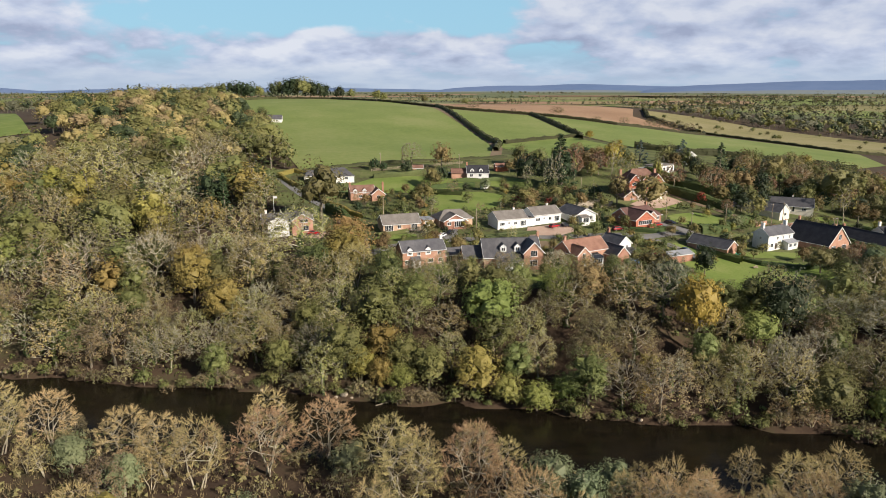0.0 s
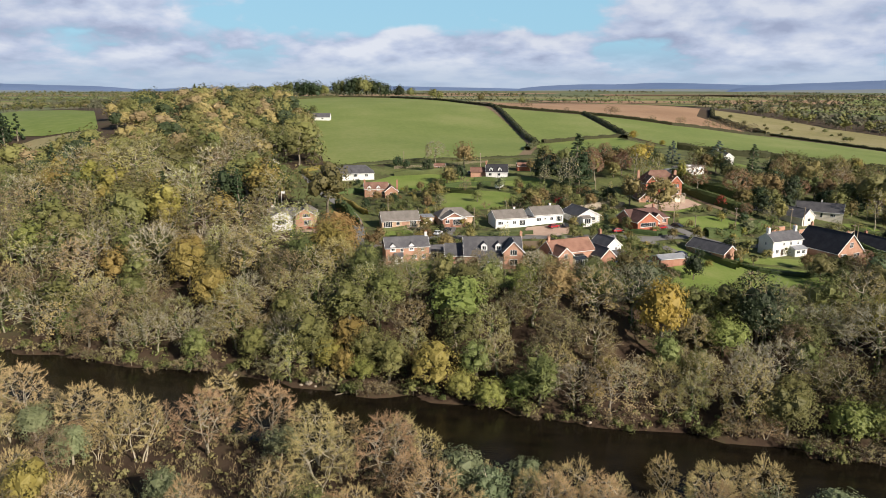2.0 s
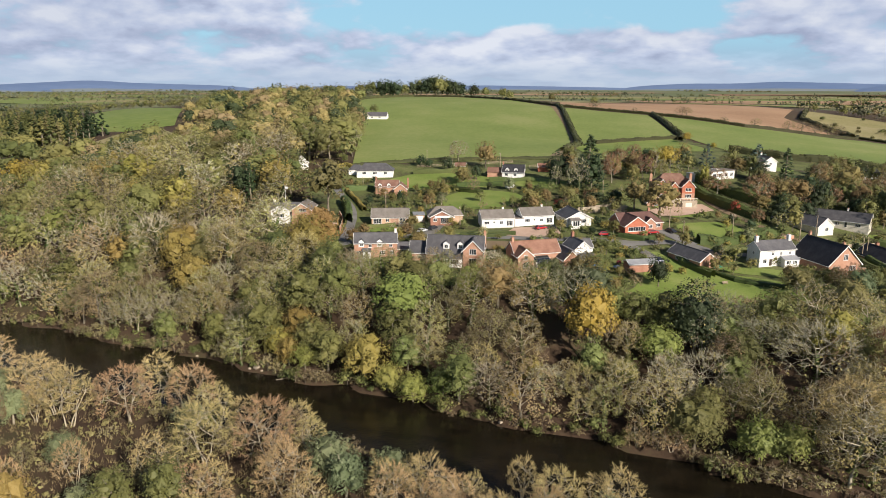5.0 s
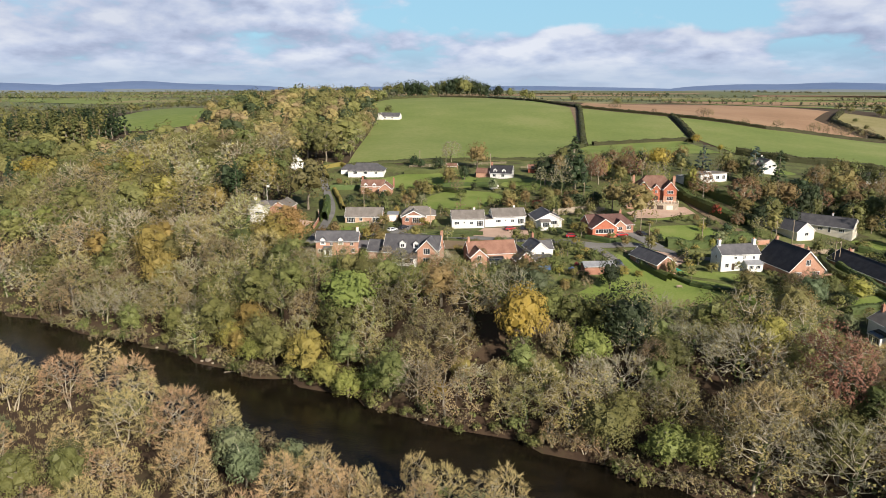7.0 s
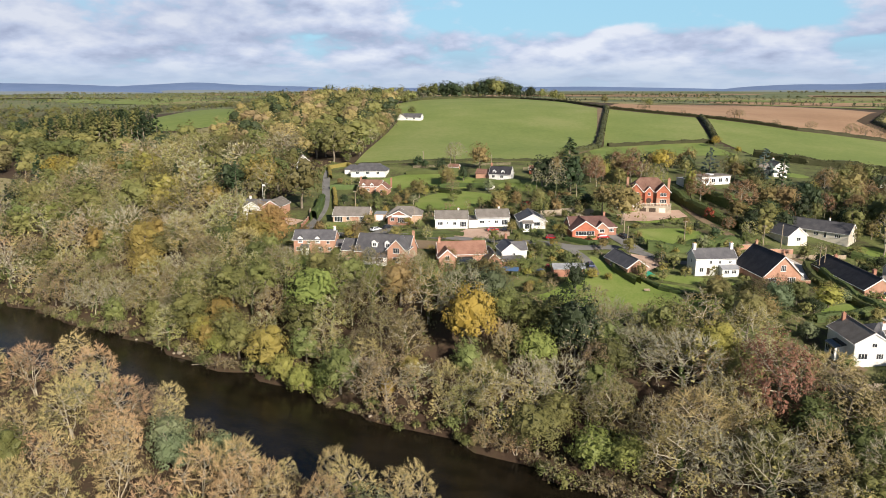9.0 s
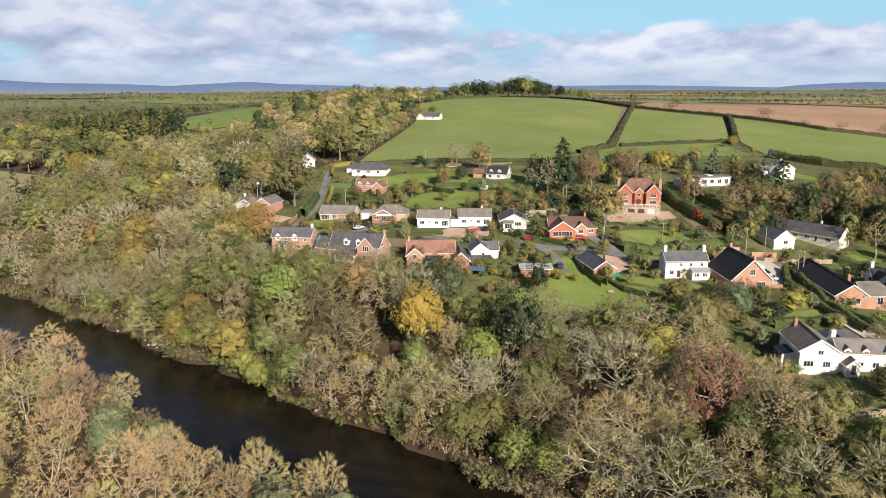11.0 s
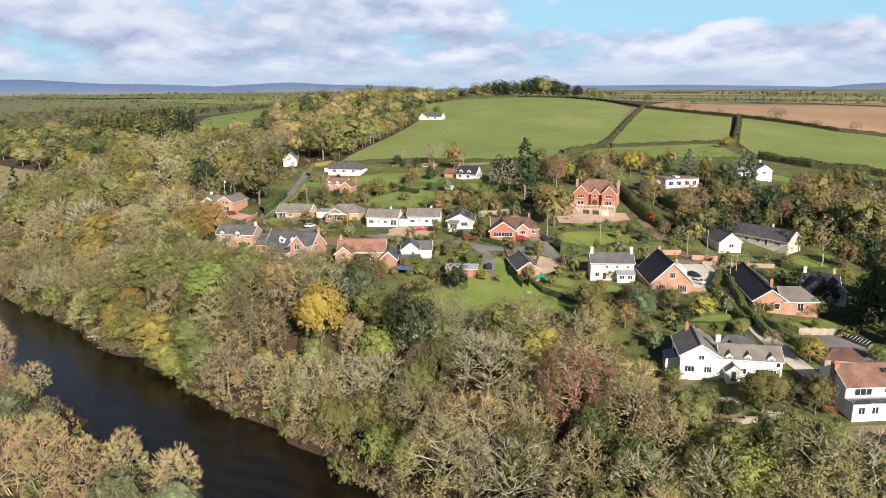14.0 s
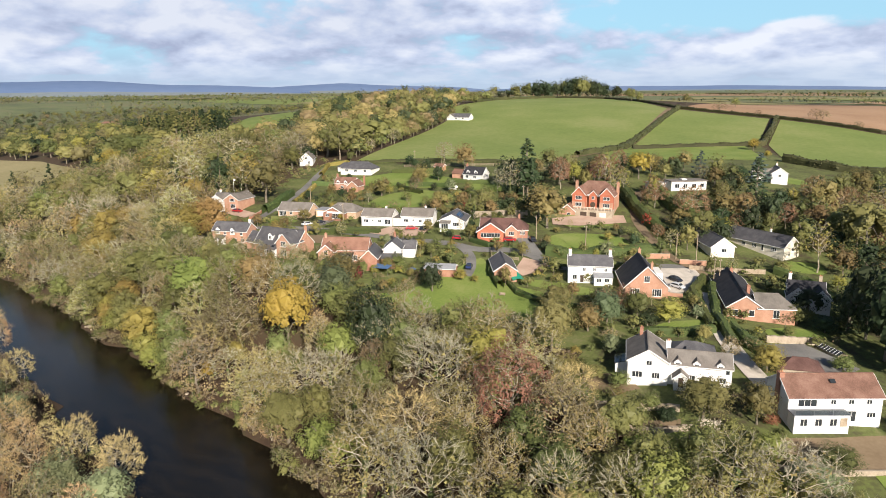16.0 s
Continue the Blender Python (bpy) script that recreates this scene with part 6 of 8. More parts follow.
# trees and bushes of the gardens: kind, x, y, height, breadth against the usual
LANDMARKS = (
    ("golden", 62.2, 161.8, 21.5, 0.82), ("bronze", 37.6, 173.3, 14.0, 1.10), ("bronze", 58.6, 185.7, 14.0, 1.10), ("yew", 52.5, 303.0, 19.0, 0.75), ("alder", 63.0, 157.5, 12.0, 1.0), ("yew", 86.2, 167.0, 18.5, 0.78))
GARDEN_1 = (
    ("spruce", -106.4, 244.5, 18.2, 1.00), ("grey", -8.4, 228.1, 4.4, 1.86), ("bronze", -4.8, 232.0, 6.4, 1.12), ("yew", 0.7, 231.7, 3.9, 0.84), ("golden", 7.4, 238.9, 3.4, 1.08),
    ("bronze", 21.8, 202.8, 4.3, 1.70), ("bronze", -7.6, 280.6, 9.1, 1.28), ("bronze", 39.8, 201.3, 6.3, 1.47), ("alder", 43.1, 210.8, 4.6, 1.90), ("pine", 60.7, 179.9, 13.8, 1.08), ("crimson", 55.8, 194.5, 4.7, 0.96),
    ("yellow", 56.4, 201.4, 3.2, 1.39), ("yellow", 66.3, 197.8, 2.7, 1.57), ("alder", 60.5, 208.0, 5.2, 1.68), ("alder", 51.3, 223.1, 3.5, 1.90), ("yellow", 54.9, 226.4, 3.9, 1.75), ("alder", 60.3, 227.8, 3.8, 1.90),
    ("alder", 65.7, 228.1, 3.4, 1.72), ("yew", 78.4, 200.8, 9.8, 0.76), ("yellow", 80.9, 211.3, 3.8, 1.48), ("yellow", 85.3, 212.2, 2.7, 1.57), ("bronze", 94.4, 214.2, 7.1, 0.61), ("crimson", 42.0, 272.3, 4.6, 0.90))
GARDEN_2 = (
    ("bronze", 32.3, 269.5, 8.8, 1.45), ("alder", 10.0, 276.3, 5.5, 1.28), ("bronze", -5.5, 307.0, 9.4, 1.10), ("yew", 0.0, 313.0, 8.3, 0.81), ("alder", 32.9, 289.8, 5.4, 1.90), ("alder", 41.7, 291.7, 5.4, 1.40),
    ("yellow", 61.0, 248.3, 3.3, 1.72), ("grey", 47.9, 296.6, 15.6, 0.66), ("grey", 37.5, 304.0, 11.2, 0.64), ("yew", 55.3, 283.0, 5.8, 1.62), ("yew", 62.8, 285.3, 6.9, 1.22), ("spruce", 51.5, 304.5, 24.0, 1.4),
    ("bronze", 80.0, 267.5, 17.5, 1.05), ("bronze", 70.7, 279.0, 14.0, 0.95), ("bronze", 85.3, 264.4, 2.5, 1.90), ("yellow", 103.1, 266.9, 4.3, 1.07), ("yew", 105.3, 272.2, 5.0, 0.60), ("yew", 97.0, 233.7, 4.0, 1.20), ("yew", 101.1, 233.2, 2.9, 1.14),
    ("bronze", 105.9, 223.4, 3.9, 1.30), ("alder", 112.9, 228.6, 3.8, 1.56), ("oak", 115.1, 204.3, 8.9, 1.17), ("oak", 123.4, 212.2, 5.3, 1.48), ("bronze", 126.9, 215.6, 5.2, 1.29), ("birch", 78.5, 322.1, 17.6, 0.78))
GARDEN_3 = (
    ("cedar", 127.5, 372.0, 14.0, 1.35), ("yew", 121.0, 366.0, 9.0, 1.0), ("russet", 60.3, 318.2, 14.6, 0.70), ("yellow", 99.2, 321.0, 11.8, 0.60), ("russet", 118.8, 305.5, 13.7, 1.11), ("bronze", 118.1, 293.5, 8.6, 1.47), ("bronze", 126.9, 275.2, 9.8, 0.78), ("crimson", 108.8, 289.3, 6.1, 0.93),
    ("yellow", 131.9, 297.0, 7.2, 1.90), ("yew", 139.9, 302.5, 12.9, 0.74), ("spruce", 134.2, 336.5, 18.5, 1.18), ("yew", 145.0, 313.4, 13.1, 0.71), ("alder", 152.1, 320.8, 11.3, 1.17), ("bronze", 157.7, 330.2, 17.7, 1.03),
    ("russet", 162.1, 341.6, 10.8, 1.04), ("birch", 164.2, 280.2, 17.4, 1.03), ("oak", 175.1, 301.5, 22.7, 1.01), ("bronze", 171.2, 281.0, 10.5, 1.01), ("yew", 181.2, 235.7, 22.5, 0.67), ("yew", 185.8, 224.3, 25.0, 0.60),
    ("spruce", 177.2, 237.3, 15.0, 0.97), ("alder", 155.4, 274.2, 4.8, 1.76), ("yellow", 171.3, 268.7, 5.6, 1.21), ("yew", 167.1, 246.0, 7.0, 1.52), ("oak", 166.5, 233.4, 5.9, 1.22), ("yellow", 141.7, 211.0, 6.9, 1.52))
GARDEN_4 = (
    ("oak", 123.0, 186.5, 14.5, 1.0), ("pine", 129.7, 202.0, 10.0, 1.07), ("oak", 134.4, 209.8, 7.9, 1.05), ("bronze", 126.8, 197.7, 7.6, 1.20), ("oak", 160.5, 172.9, 9.8, 1.15), ("alder", 151.0, 172.5, 4.0, 1.6),
    ("alder", 142.7, 177.2, 4.1, 1.90), ("bronze", 169.2, 176.3, 9.4, 0.83), ("rust", 171.1, 177.7, 2.2, 1.54), ("yellow", 166.6, 196.9, 7.1, 1.49), ("bright", 172.9, 169.2, 4.8, 1.40), ("alder", 168.0, 166.8, 3.6, 1.90),
    ("yellow", 173.0, 158.3, 6.5, 1.67), ("willow", 180.3, 164.8, 5.6, 1.75), ("oak", 182.7, 170.5, 5.8, 1.54), ("alder", 143.5, 148.2, 11.1, 1.65), ("alder", 153.5, 148.9, 10.6, 1.69), ("bronze", 144.4, 158.5, 8.0, 1.23),
    ("yew", 138.3, 205.9, 4.1, 1.45), ("alder", 136.9, 178.2, 3.9, 1.87), ("bronze", 131.5, 176.0, 6.5, 1.50), ("yew", 155.0, 170.1, 3.6, 1.35), ("shrub", 164.9, 237.7, 3.2, 0.88), ("shrub", 168.4, 237.7, 3.9, 0.79))
GARDEN_5 = (
    ("yew", 172.8, 233.0, 4.9, 1.35), ("alder", 166.5, 222.2, 3.4, 1.53), ("alder", 179.0, 209.5, 4.3, 1.90))
for group in (MARKED, MARKED_2, NEAR, BANK):
    for kind, x, y, high in group:
        plant(kind, x, y, high)
for kind, x, y, high, wide in LANDMARKS + GARDEN_1 + GARDEN_2 + GARDEN_3 + GARDEN_4 + GARDEN_5:
    plant(kind, x, y, high, wide=wide)
# open ground before two houses on the hillside
CLEAR.append([(95, 342), (118, 338), (127, 308), (106, 304)])
CLEAR.append([(124, 386), (143, 384), (152, 345), (130, 343)])


def scatter(area, gap, mix, highs, seed, limit=10 ** 6, wide=1.0, cap=0.0, share=0.62):
    """Wild trees over an area, with uneven spacing. mix: kinds and weights."""
    rng = random.Random(seed)
    xs, ys = [p[0] for p in area], [p[1] for p in area]
    kinds, weights = list(mix), list(mix.values())
    y, done = min(ys), 0
    while y < max(ys):
        x = min(xs) + rng.uniform(0, gap)
        while x < max(xs):
            px, py = x + rng.uniform(-0.42, 0.42) * gap, y + rng.uniform(-0.42, 0.42) * gap
            if bool(inside(area, px, py)) and py > bank_line(px) + 0.4 and done < limit:
                kind = rng.choices(kinds, weights)[0]
                high = rng.uniform(*highs) * (0.75 if kind == "yew" else 1)
                if cap and -24 < px < 132:  # low enough for the houses above to look out over them
                    high = max(min(high, (cap - z_at(px, py)) * rng.uniform(0.82, 1.05)), 5.5)
                    if min(math.hypot(px - 62, py - 155), math.hypot(px - 88, py - 158)) < 14:  # lower before the maple and the yew
                        high *= 0.66
                r = KINDS[kind][2]["R"] * high / KINDS[kind][1]
                if not blocked(px, py, 1.5) and not crowded(px, py, r * 0.8, share):
                    plant(kind, px, py, high, wide=wide)
                    done += 1
            x += gap
        y += gap * 0.9


bank_mix = {"ash": 10, "alder": 5, "grey": 4, "brown": 2, "bright": 1.5, "yellow": 1, "oak": 1.2, "golden_twig": 1.2}
SLOPE = [(x, float(bank_line(x)) + 0.3) for x in range(-200, 200, 10)] + [(200, 150), (190, 158), (170, 160), (166, 162), (158, 158), (134, 168), (130, 178), (112, 180), (92, 178), (70, 174), (56, 182), (46, 180), (30, 178), (12, 182), (-6, 180), (-22, 196), (-60, 205), (-130, 215), (-200, 200)]
scatter(SLOPE, 6.6, bank_mix, (10, 18), 11, wide=1.12, cap=31.0, share=0.5)
wood_mix = {"oak": 4, "ash": 9, "brown": 3.5, "alder": 3, "yellow": 2.2, "yew": 0.5, "russet": 0.3, "grey": 1}
WOOD = [(-22, 196), (-30, 212), (-60, 226), (-64, 262), (-78, 292), (-86, 322), (-74, 328), (-96, 350), (-120, 334), (-200, 300), (-200, 200), (-130, 214), (-60, 204)]
scatter(WOOD, 10.5, wood_mix, (12, 22), 12, wide=1.15, share=0.54)
garden_mix = {"oak": 2, "bronze": 4, "brown": 0.6, "russet": 1.6, "yew": 3.5, "alder": 2.5, "birch": 1.0, "yellow": 0.5, "spruce": 0.6, "ash": 0.4}
for k in range(46):
    x, y = random.Random(400 + k).uniform(-20, 78), random.Random(500 + k).uniform(80, 118)
    if y < float(bank_line(x)) - RIVER - 1 and not crowded(x, y, 3.2):
        plant("golden_twig" if k % 5 else "willow", x, y, 8 + (k * 7 % 5))
EAST = [(100, 308), (128, 300), (120, 284), (128, 270), (170, 296), (200, 260), (250, 260), (240, 330), (200, 400), (150, 372), (118, 360), (104, 358), (96, 330)]
scatter(EAST, 6.8, garden_mix, (6, 14), 13, share=0.55)
scatter([(172, 262), (182, 225), (205, 200), (240, 200), (240, 262)], 8.5, {"oak": 3, "yew": 4, "spruce": 1, "alder": 2}, (11, 18), 14)
scatter([(30, 330), (44, 322), (62, 316), (78, 330), (100, 352), (96, 380), (60, 366), (36, 350)], 7.0, garden_mix, (6, 12), 15)
scatter([(62, 470), (96, 500), (118, 452), (104, 440), (84, 446), (66, 452)], 6.0, {"golden": 2, "rust": 2, "brown": 3, "shrub": 0}, (5, 9), 16)
scatter([(28, 262), (40, 262), (66, 262), (66, 282), (58, 292), (30, 296)], 7.0, garden_mix, (4, 8), 17)
scatter([(66, 172), (70, 186), (84, 189), (94, 193), (116, 196), (128, 190), (131, 178), (112, 178), (92, 176)], 3.6, {"scrub": 6, "grey": 2, "brown": 2, "gold_shrub": 0.6, "alder": 1}, (2.2, 5.0), 25)
scatter([(128, 160), (150, 150), (200, 140), (206, 160), (186, 166), (166, 164), (148, 160)], 5.5, {"alder": 3, "willow": 2, "oak": 2, "brown": 2, "scrub": 1}, (5, 9), 26)
scatter([(96, 200), (126, 190), (132, 204), (128, 214), (116, 208)], 6.5, {"alder": 3, "oak": 2, "brown": 2}, (5, 9), 18)
scatter([(-34, 276), (-44, 286), (-60, 292), (-52, 304), (-30, 300)], 6.0, garden_mix, (3, 6), 19)
for i, x in enumerate(range(-20, 60, 4)):
    y = 186.5 + (i * 5 % 3) + (2 if x > 30 else 0)
    if not crowded(x, y, 2.2) and not any((x - hx) ** 2 + (y - hy) ** 2 < (r * 0.7) ** 2 for hx, hy, r in HOUSES):
        plant(("ash", "brown", "alder", "grey", "ash")[i % 5], x, y, 5.5 + (i * 7 % 4) * 0.8)
# shrubs of the gardens and scrub along the water
shrub_mix = {"shrub": 7, "gold_shrub": 1.0, "scrub": 1.2}
GARDENS = [(-24, 204), (-20, 226), (-30, 250), (-40, 292), (20, 300), (66, 300), (70, 262), (100, 280), (130, 300), (160, 270), (176, 245), (180, 215), (196, 180), (160, 166), (132, 175), (128, 205), (60, 186), (0, 186)]
scatter(GARDENS, 9.0, {"bronze": 3, "yew": 1.5, "alder": 2.4, "ash": 0.5, "yellow": 0.4, "birch": 1, "russet": 0.6, "willow": 1}, (3.5, 7), 20)
scatter(GARDENS, 5.1, shrub_mix, (1.2, 3.8), 21)
scatter([(50, 205), (70, 199), (84, 205), (88, 214), (66, 230), (54, 226)], 3.6, {"shrub": 4, "gold_shrub": 3, "scrub": 1, "crimson": 0.4}, (1.1, 3.2), 27, share=0.4)
rng = random.Random(31)
for i in range(150):
    x = -185 + i * 2.5 + rng.uniform(-1, 1)
    plant("scrub" if rng.random() < 0.6 else "shrub", x, float(bank_line(x)) + rng.uniform(-0.7, 1.4), rng.uniform(1.6, 4.8))
for i in range(270):
    x, d = rng.uniform(-140, 110), rng.uniform(0.3, 62)
    y = float(bank_line(x)) - RIVER - d
    k = rng.choices(["scrub", "shrub", "golden_twig", "willow", "brown"], [5, 1.0, 6, 0.6, 1.5])[0]
    high = rng.uniform(1.6, 4.2) if k in ("scrub", "shrub") else rng.uniform(6, 11)
    if k in ("scrub", "shrub") or not crowded(x, y, 3, 0.5):
        plant(k, x, y, high)


def undergrowth(name, area, gap, leafmat, label, seed, size=0.9, grass=False):
    """Low brush and brambles between the trees, past counting."""
    rng = np.random.default_rng(seed)
    xs, ys = [p[0] for p in area], [p[1] for p in area]
    ax, ay = np.meshgrid(np.arange(min(xs), max(xs), gap), np.arange(min(ys), max(ys), gap))
    ax, ay = ax.ravel() + rng.uniform(-0.8, 0.8, ax.size) * gap, ay.ravel() + rng.uniform(-0.8, 0.8, ay.size) * gap
    past = ay - bank_line(ax)
    ok = inside(area, ax, ay) & ((past > 0.5) | (past < -RIVER - 1.5))
    for p in CLEAR:
        ok &= ~inside(p, ax, ay)
    for hx, hy, r in HOUSES:
        ok &= (ax - hx) ** 2 + (ay - hy) ** 2 > (r * 0.9) ** 2
    ax, ay = ax[ok], ay[ok]
    spots = np.stack([ax, ay, height(ax, ay) + size * 0.35], 1)
    v, f = leaf_faces(rng, spots, rng.uniform(0.6, 1.6, len(spots)) * size, 16, 0.6)
    if grass:
        v, f = twig_slivers(rng, spots, np.array((0, 60, -500)), 14, 0.85, 0.16, 0.4)
    tagged(new(name, mesh_of(name, v, f, (leafmat,))), label, "undergrowth", kind="stuff")


BRUSH = [(-200, 140), (-200, 300), (-120, 334), (-78, 330), (-64, 262), (-60, 226), (-22, 200), (12, 184), (56, 184), (70, 176), (128, 182), (140, 168), (166, 164), (206, 160), (206, 100), (0, 120)]
undergrowth("undergrowth", BRUSH, 4.4, L_BROWN, "brown brambles and dead bracken under the trees", 71, 1.3)
undergrowth("undergrowth", BRUSH, 5.2, L_ALDER, "green ivy and brambles under the trees", 72, 1.3)
undergrowth("undergrowth", [(-170, 60), (-170, 150), (120, 116), (120, 50)], 2.3, L_TAN, "tan dead grass and brush on the bank", 73, 0.5, True)
undergrowth("undergrowth", [(-170, 60), (-170, 150), (120, 116), (120, 50)], 4.0, L_BROWN, "purple-brown brambles and twiggy brush on the bank", 74, 1.2)
# the wood's edge along the big pasture
rng = random.Random(83)
for (x0, y0), (x1, y1) in zip(BIG[:5], BIG[1:6]):
    n = int(math.hypot(x1 - x0, y1 - y0) / 4.5)
    for i in range(n):
        u = (i + rng.random()) / n
        x, y = x0 + (x1 - x0) * u - rng.uniform(0.5, 6), y0 + (y1 - y0) * u - 1
        if not any((x - hx) ** 2 + (y - hy) ** 2 < (r + 2) ** 2 for hx, hy, r in HOUSES) and y > 332:
            plant(rng.choice(["oak", "ash", "bronze", "alder", "oak", "grey", "shrub", "shrub"]), x, y, rng.uniform(4, 13))

# ---- woods further off, past counting ----


def wood_model(seed, H, R, clumps, clump, leaves, leaf, core=6, cone=False):
    """Vertices, triangles and a leaf-or-bark flag of a simple far tree."""
    rng = np.random.default_rng(seed)
    V, F = [], []
    tube(V, F, (0, 0, -1), (0, 0, H * 0.5), H * 0.022, H * 0.012, 4)
    if cone:
        f = (np.arange(clumps) + 0.5) / clumps
        az = np.arange(clumps) * 2.4
        reach = R * (1 - f) * rng.uniform(0.4, 0.9, clumps)
        spots, rad = np.stack([np.cos(az) * reach, np.sin(az) * reach, H * (0.08 + 0.88 * f)], 1), clump * (1 - 0.6 * f)
    else:
        spots, rad = crown_spots(rng, clumps, np.array((0, 0, H * 0.53)), R, H * 0.47, -0.9, (0.55, 0.86), 0.3), clump * rng.uniform(0.65, 1.25, clumps)
    if cone:
        heart, hr = spots, rad * 0.8
    else:
        heart = crown_spots(rng, core, np.array((0, 0, H * 0.53)), R, H * 0.42, -0.7, (0.3, 0.5), 0.3)
        hr = np.full(core, 0.34 * R) * rng.uniform(0.8, 1.25, core)
    pieces = [clump_hearts(rng, heart, hr, 0.95), leaf_faces(rng, spots, rad * 1.15, leaves, leaf, np.array((0, 0, H * 0.4)), inner=0.2)]
    n, Q = len(V), np.array(F)
    v, f = np.concatenate([p[0] for p in pieces]), np.concatenate([pieces[0][1], pieces[1][1] + len(pieces[0][0])])
    T = np.concatenate([Q[:, :3], Q[:, [0, 2, 3]]])
    return np.concatenate([np.array(V), v]), np.concatenate([T, f + n]), np.concatenate([np.zeros(len(T), int), np.ones(len(f), int)])


MID_WOOD = [wood_model(900 + i, 14, 5.8, 26, 1.45, 13, 0.62, 8) for i in range(8)]
MID_CONE = [wood_model(940 + i, 17, 4.0, 16, 1.5, 8, 0.8, 0, True) for i in range(3)]
FAR_WOOD = [wood_model(960 + i, 12, 5.4, 9, 2.2, 6, 1.1, 3) for i in range(5)]
LEAVES = [L_OAK, L_ASH, L_BROWN, L_ALDER, L_YELLOW, L_YEW, L_RUST, L_SPRUCE]


def wood(name, places, models, weights, highs, label, seed, cones=None, cone_share=0.0, category="wood", leaves=None):
    """Many trees joined into one stretch of woodland."""
    rng = np.random.default_rng(seed)
    vs, fs, ix, k = [], [], [], 0
    weights = np.array(weights, float) / sum(weights)
    zs = height(places[:, 0], places[:, 1])
    patch = np.sin(places[:, 0] * 0.021) + np.sin(places[:, 1] * 0.027 + 1)
    for (x, y), z, pt in zip(places, zs, patch):
        cone = cones is not None and (rng.random() < cone_share * (1 + pt))
        v, f, leafy = (cones if cone else models)[rng.integers(len(cones if cone else models))]
        s = rng.uniform(*highs) / (17 if cone else 14)
        a = rng.uniform(0, 6.28)
        w = rng.uniform(1.0, 1.4)
        c, d = math.cos(a) * s * w, math.sin(a) * s * w
        w = v @ np.array([[c, d, 0], [-d, c, 0], [0, 0, s]]) + np.array((x, y, z))
        col = 7 if cone else rng.choice(6 + 1, p=weights)
        vs.append(w)
        fs.append(f + k)
        ix.append(np.where(leafy == 1, col + 1, 0))
        k += len(v)
    me = mesh_of(name, np.concatenate(vs), np.concatenate(fs), [M_BARK] + (leaves or LEAVES), np.concatenate(ix))
    return tagged(new(name, me), label, category, kind="stuff")


def spread(area, gap, seed, free=True):
    """Uneven grid of places in an area, off fields, roads and houses."""
    rng = np.random.default_rng(seed)
    xs, ys = [p[0] for p in area], [p[1] for p in area]
    ax, ay = np.meshgrid(np.arange(min(xs), max(xs), gap), np.arange(min(ys), max(ys), gap))
    ax, ay = ax.ravel() + rng.uniform(-0.75, 0.75, ax.size) * gap, ay.ravel() + rng.uniform(-0.75, 0.75, ay.size) * gap
    ok = inside(area, ax, ay) & (ay > bank_line(ax) + 4)
    if free:
        for p in CLEAR:
            ok &= ~inside(p, ax, ay)
        for hx, hy, r in HOUSES:
            ok &= (ax - hx) ** 2 + (ay - hy) ** 2 > (r + 4) ** 2
    return np.stack([ax[ok], ay[ok]], 1)


CLEAR.append([(-874, 622), (-856, 658), (-700, 570), (-718, 534)])  # park before the mansion
mix = (5, 2.5, 2, 5, 0.1, 3, 0)
HILLWOOD = [(-92, 334), (-80, 395), (-128, 512), (-186, 594), (-205, 650), (-330, 655), (-300, 520), (-262, 470), (-212, 446), (-218, 372), (-255, 342), (-236, 296), (-200, 296), (-120, 332)]
wood("hill_wood", spread(HILLWOOD, 12.5, 41), MID_WOOD, (9, 2.4, 3.5, 5, 0.1, 3.4, 0), (12, 21), "mixed autumn wood on the hillside", 41, MID_CONE, 0.05)
WESTWOOD = [(-202, 190), (-230, 200), (-242, 262), (-280, 300), (-400, 322), (-540, 320), (-640, 420), (-560, 560), (-470, 560), (-360, 466), (-330, 380), (-262, 344), (-236, 296), (-202, 300)]
wood("valley_wood", spread(WESTWOOD, 15.5, 42), MID_WOOD, (5, 6, 3.5, 4, 0.9, 1.6, 0), (10, 19), "mixed wood on the valley floor", 42, MID_CONE, 0.16)

# hedges: a leafy bank along a line


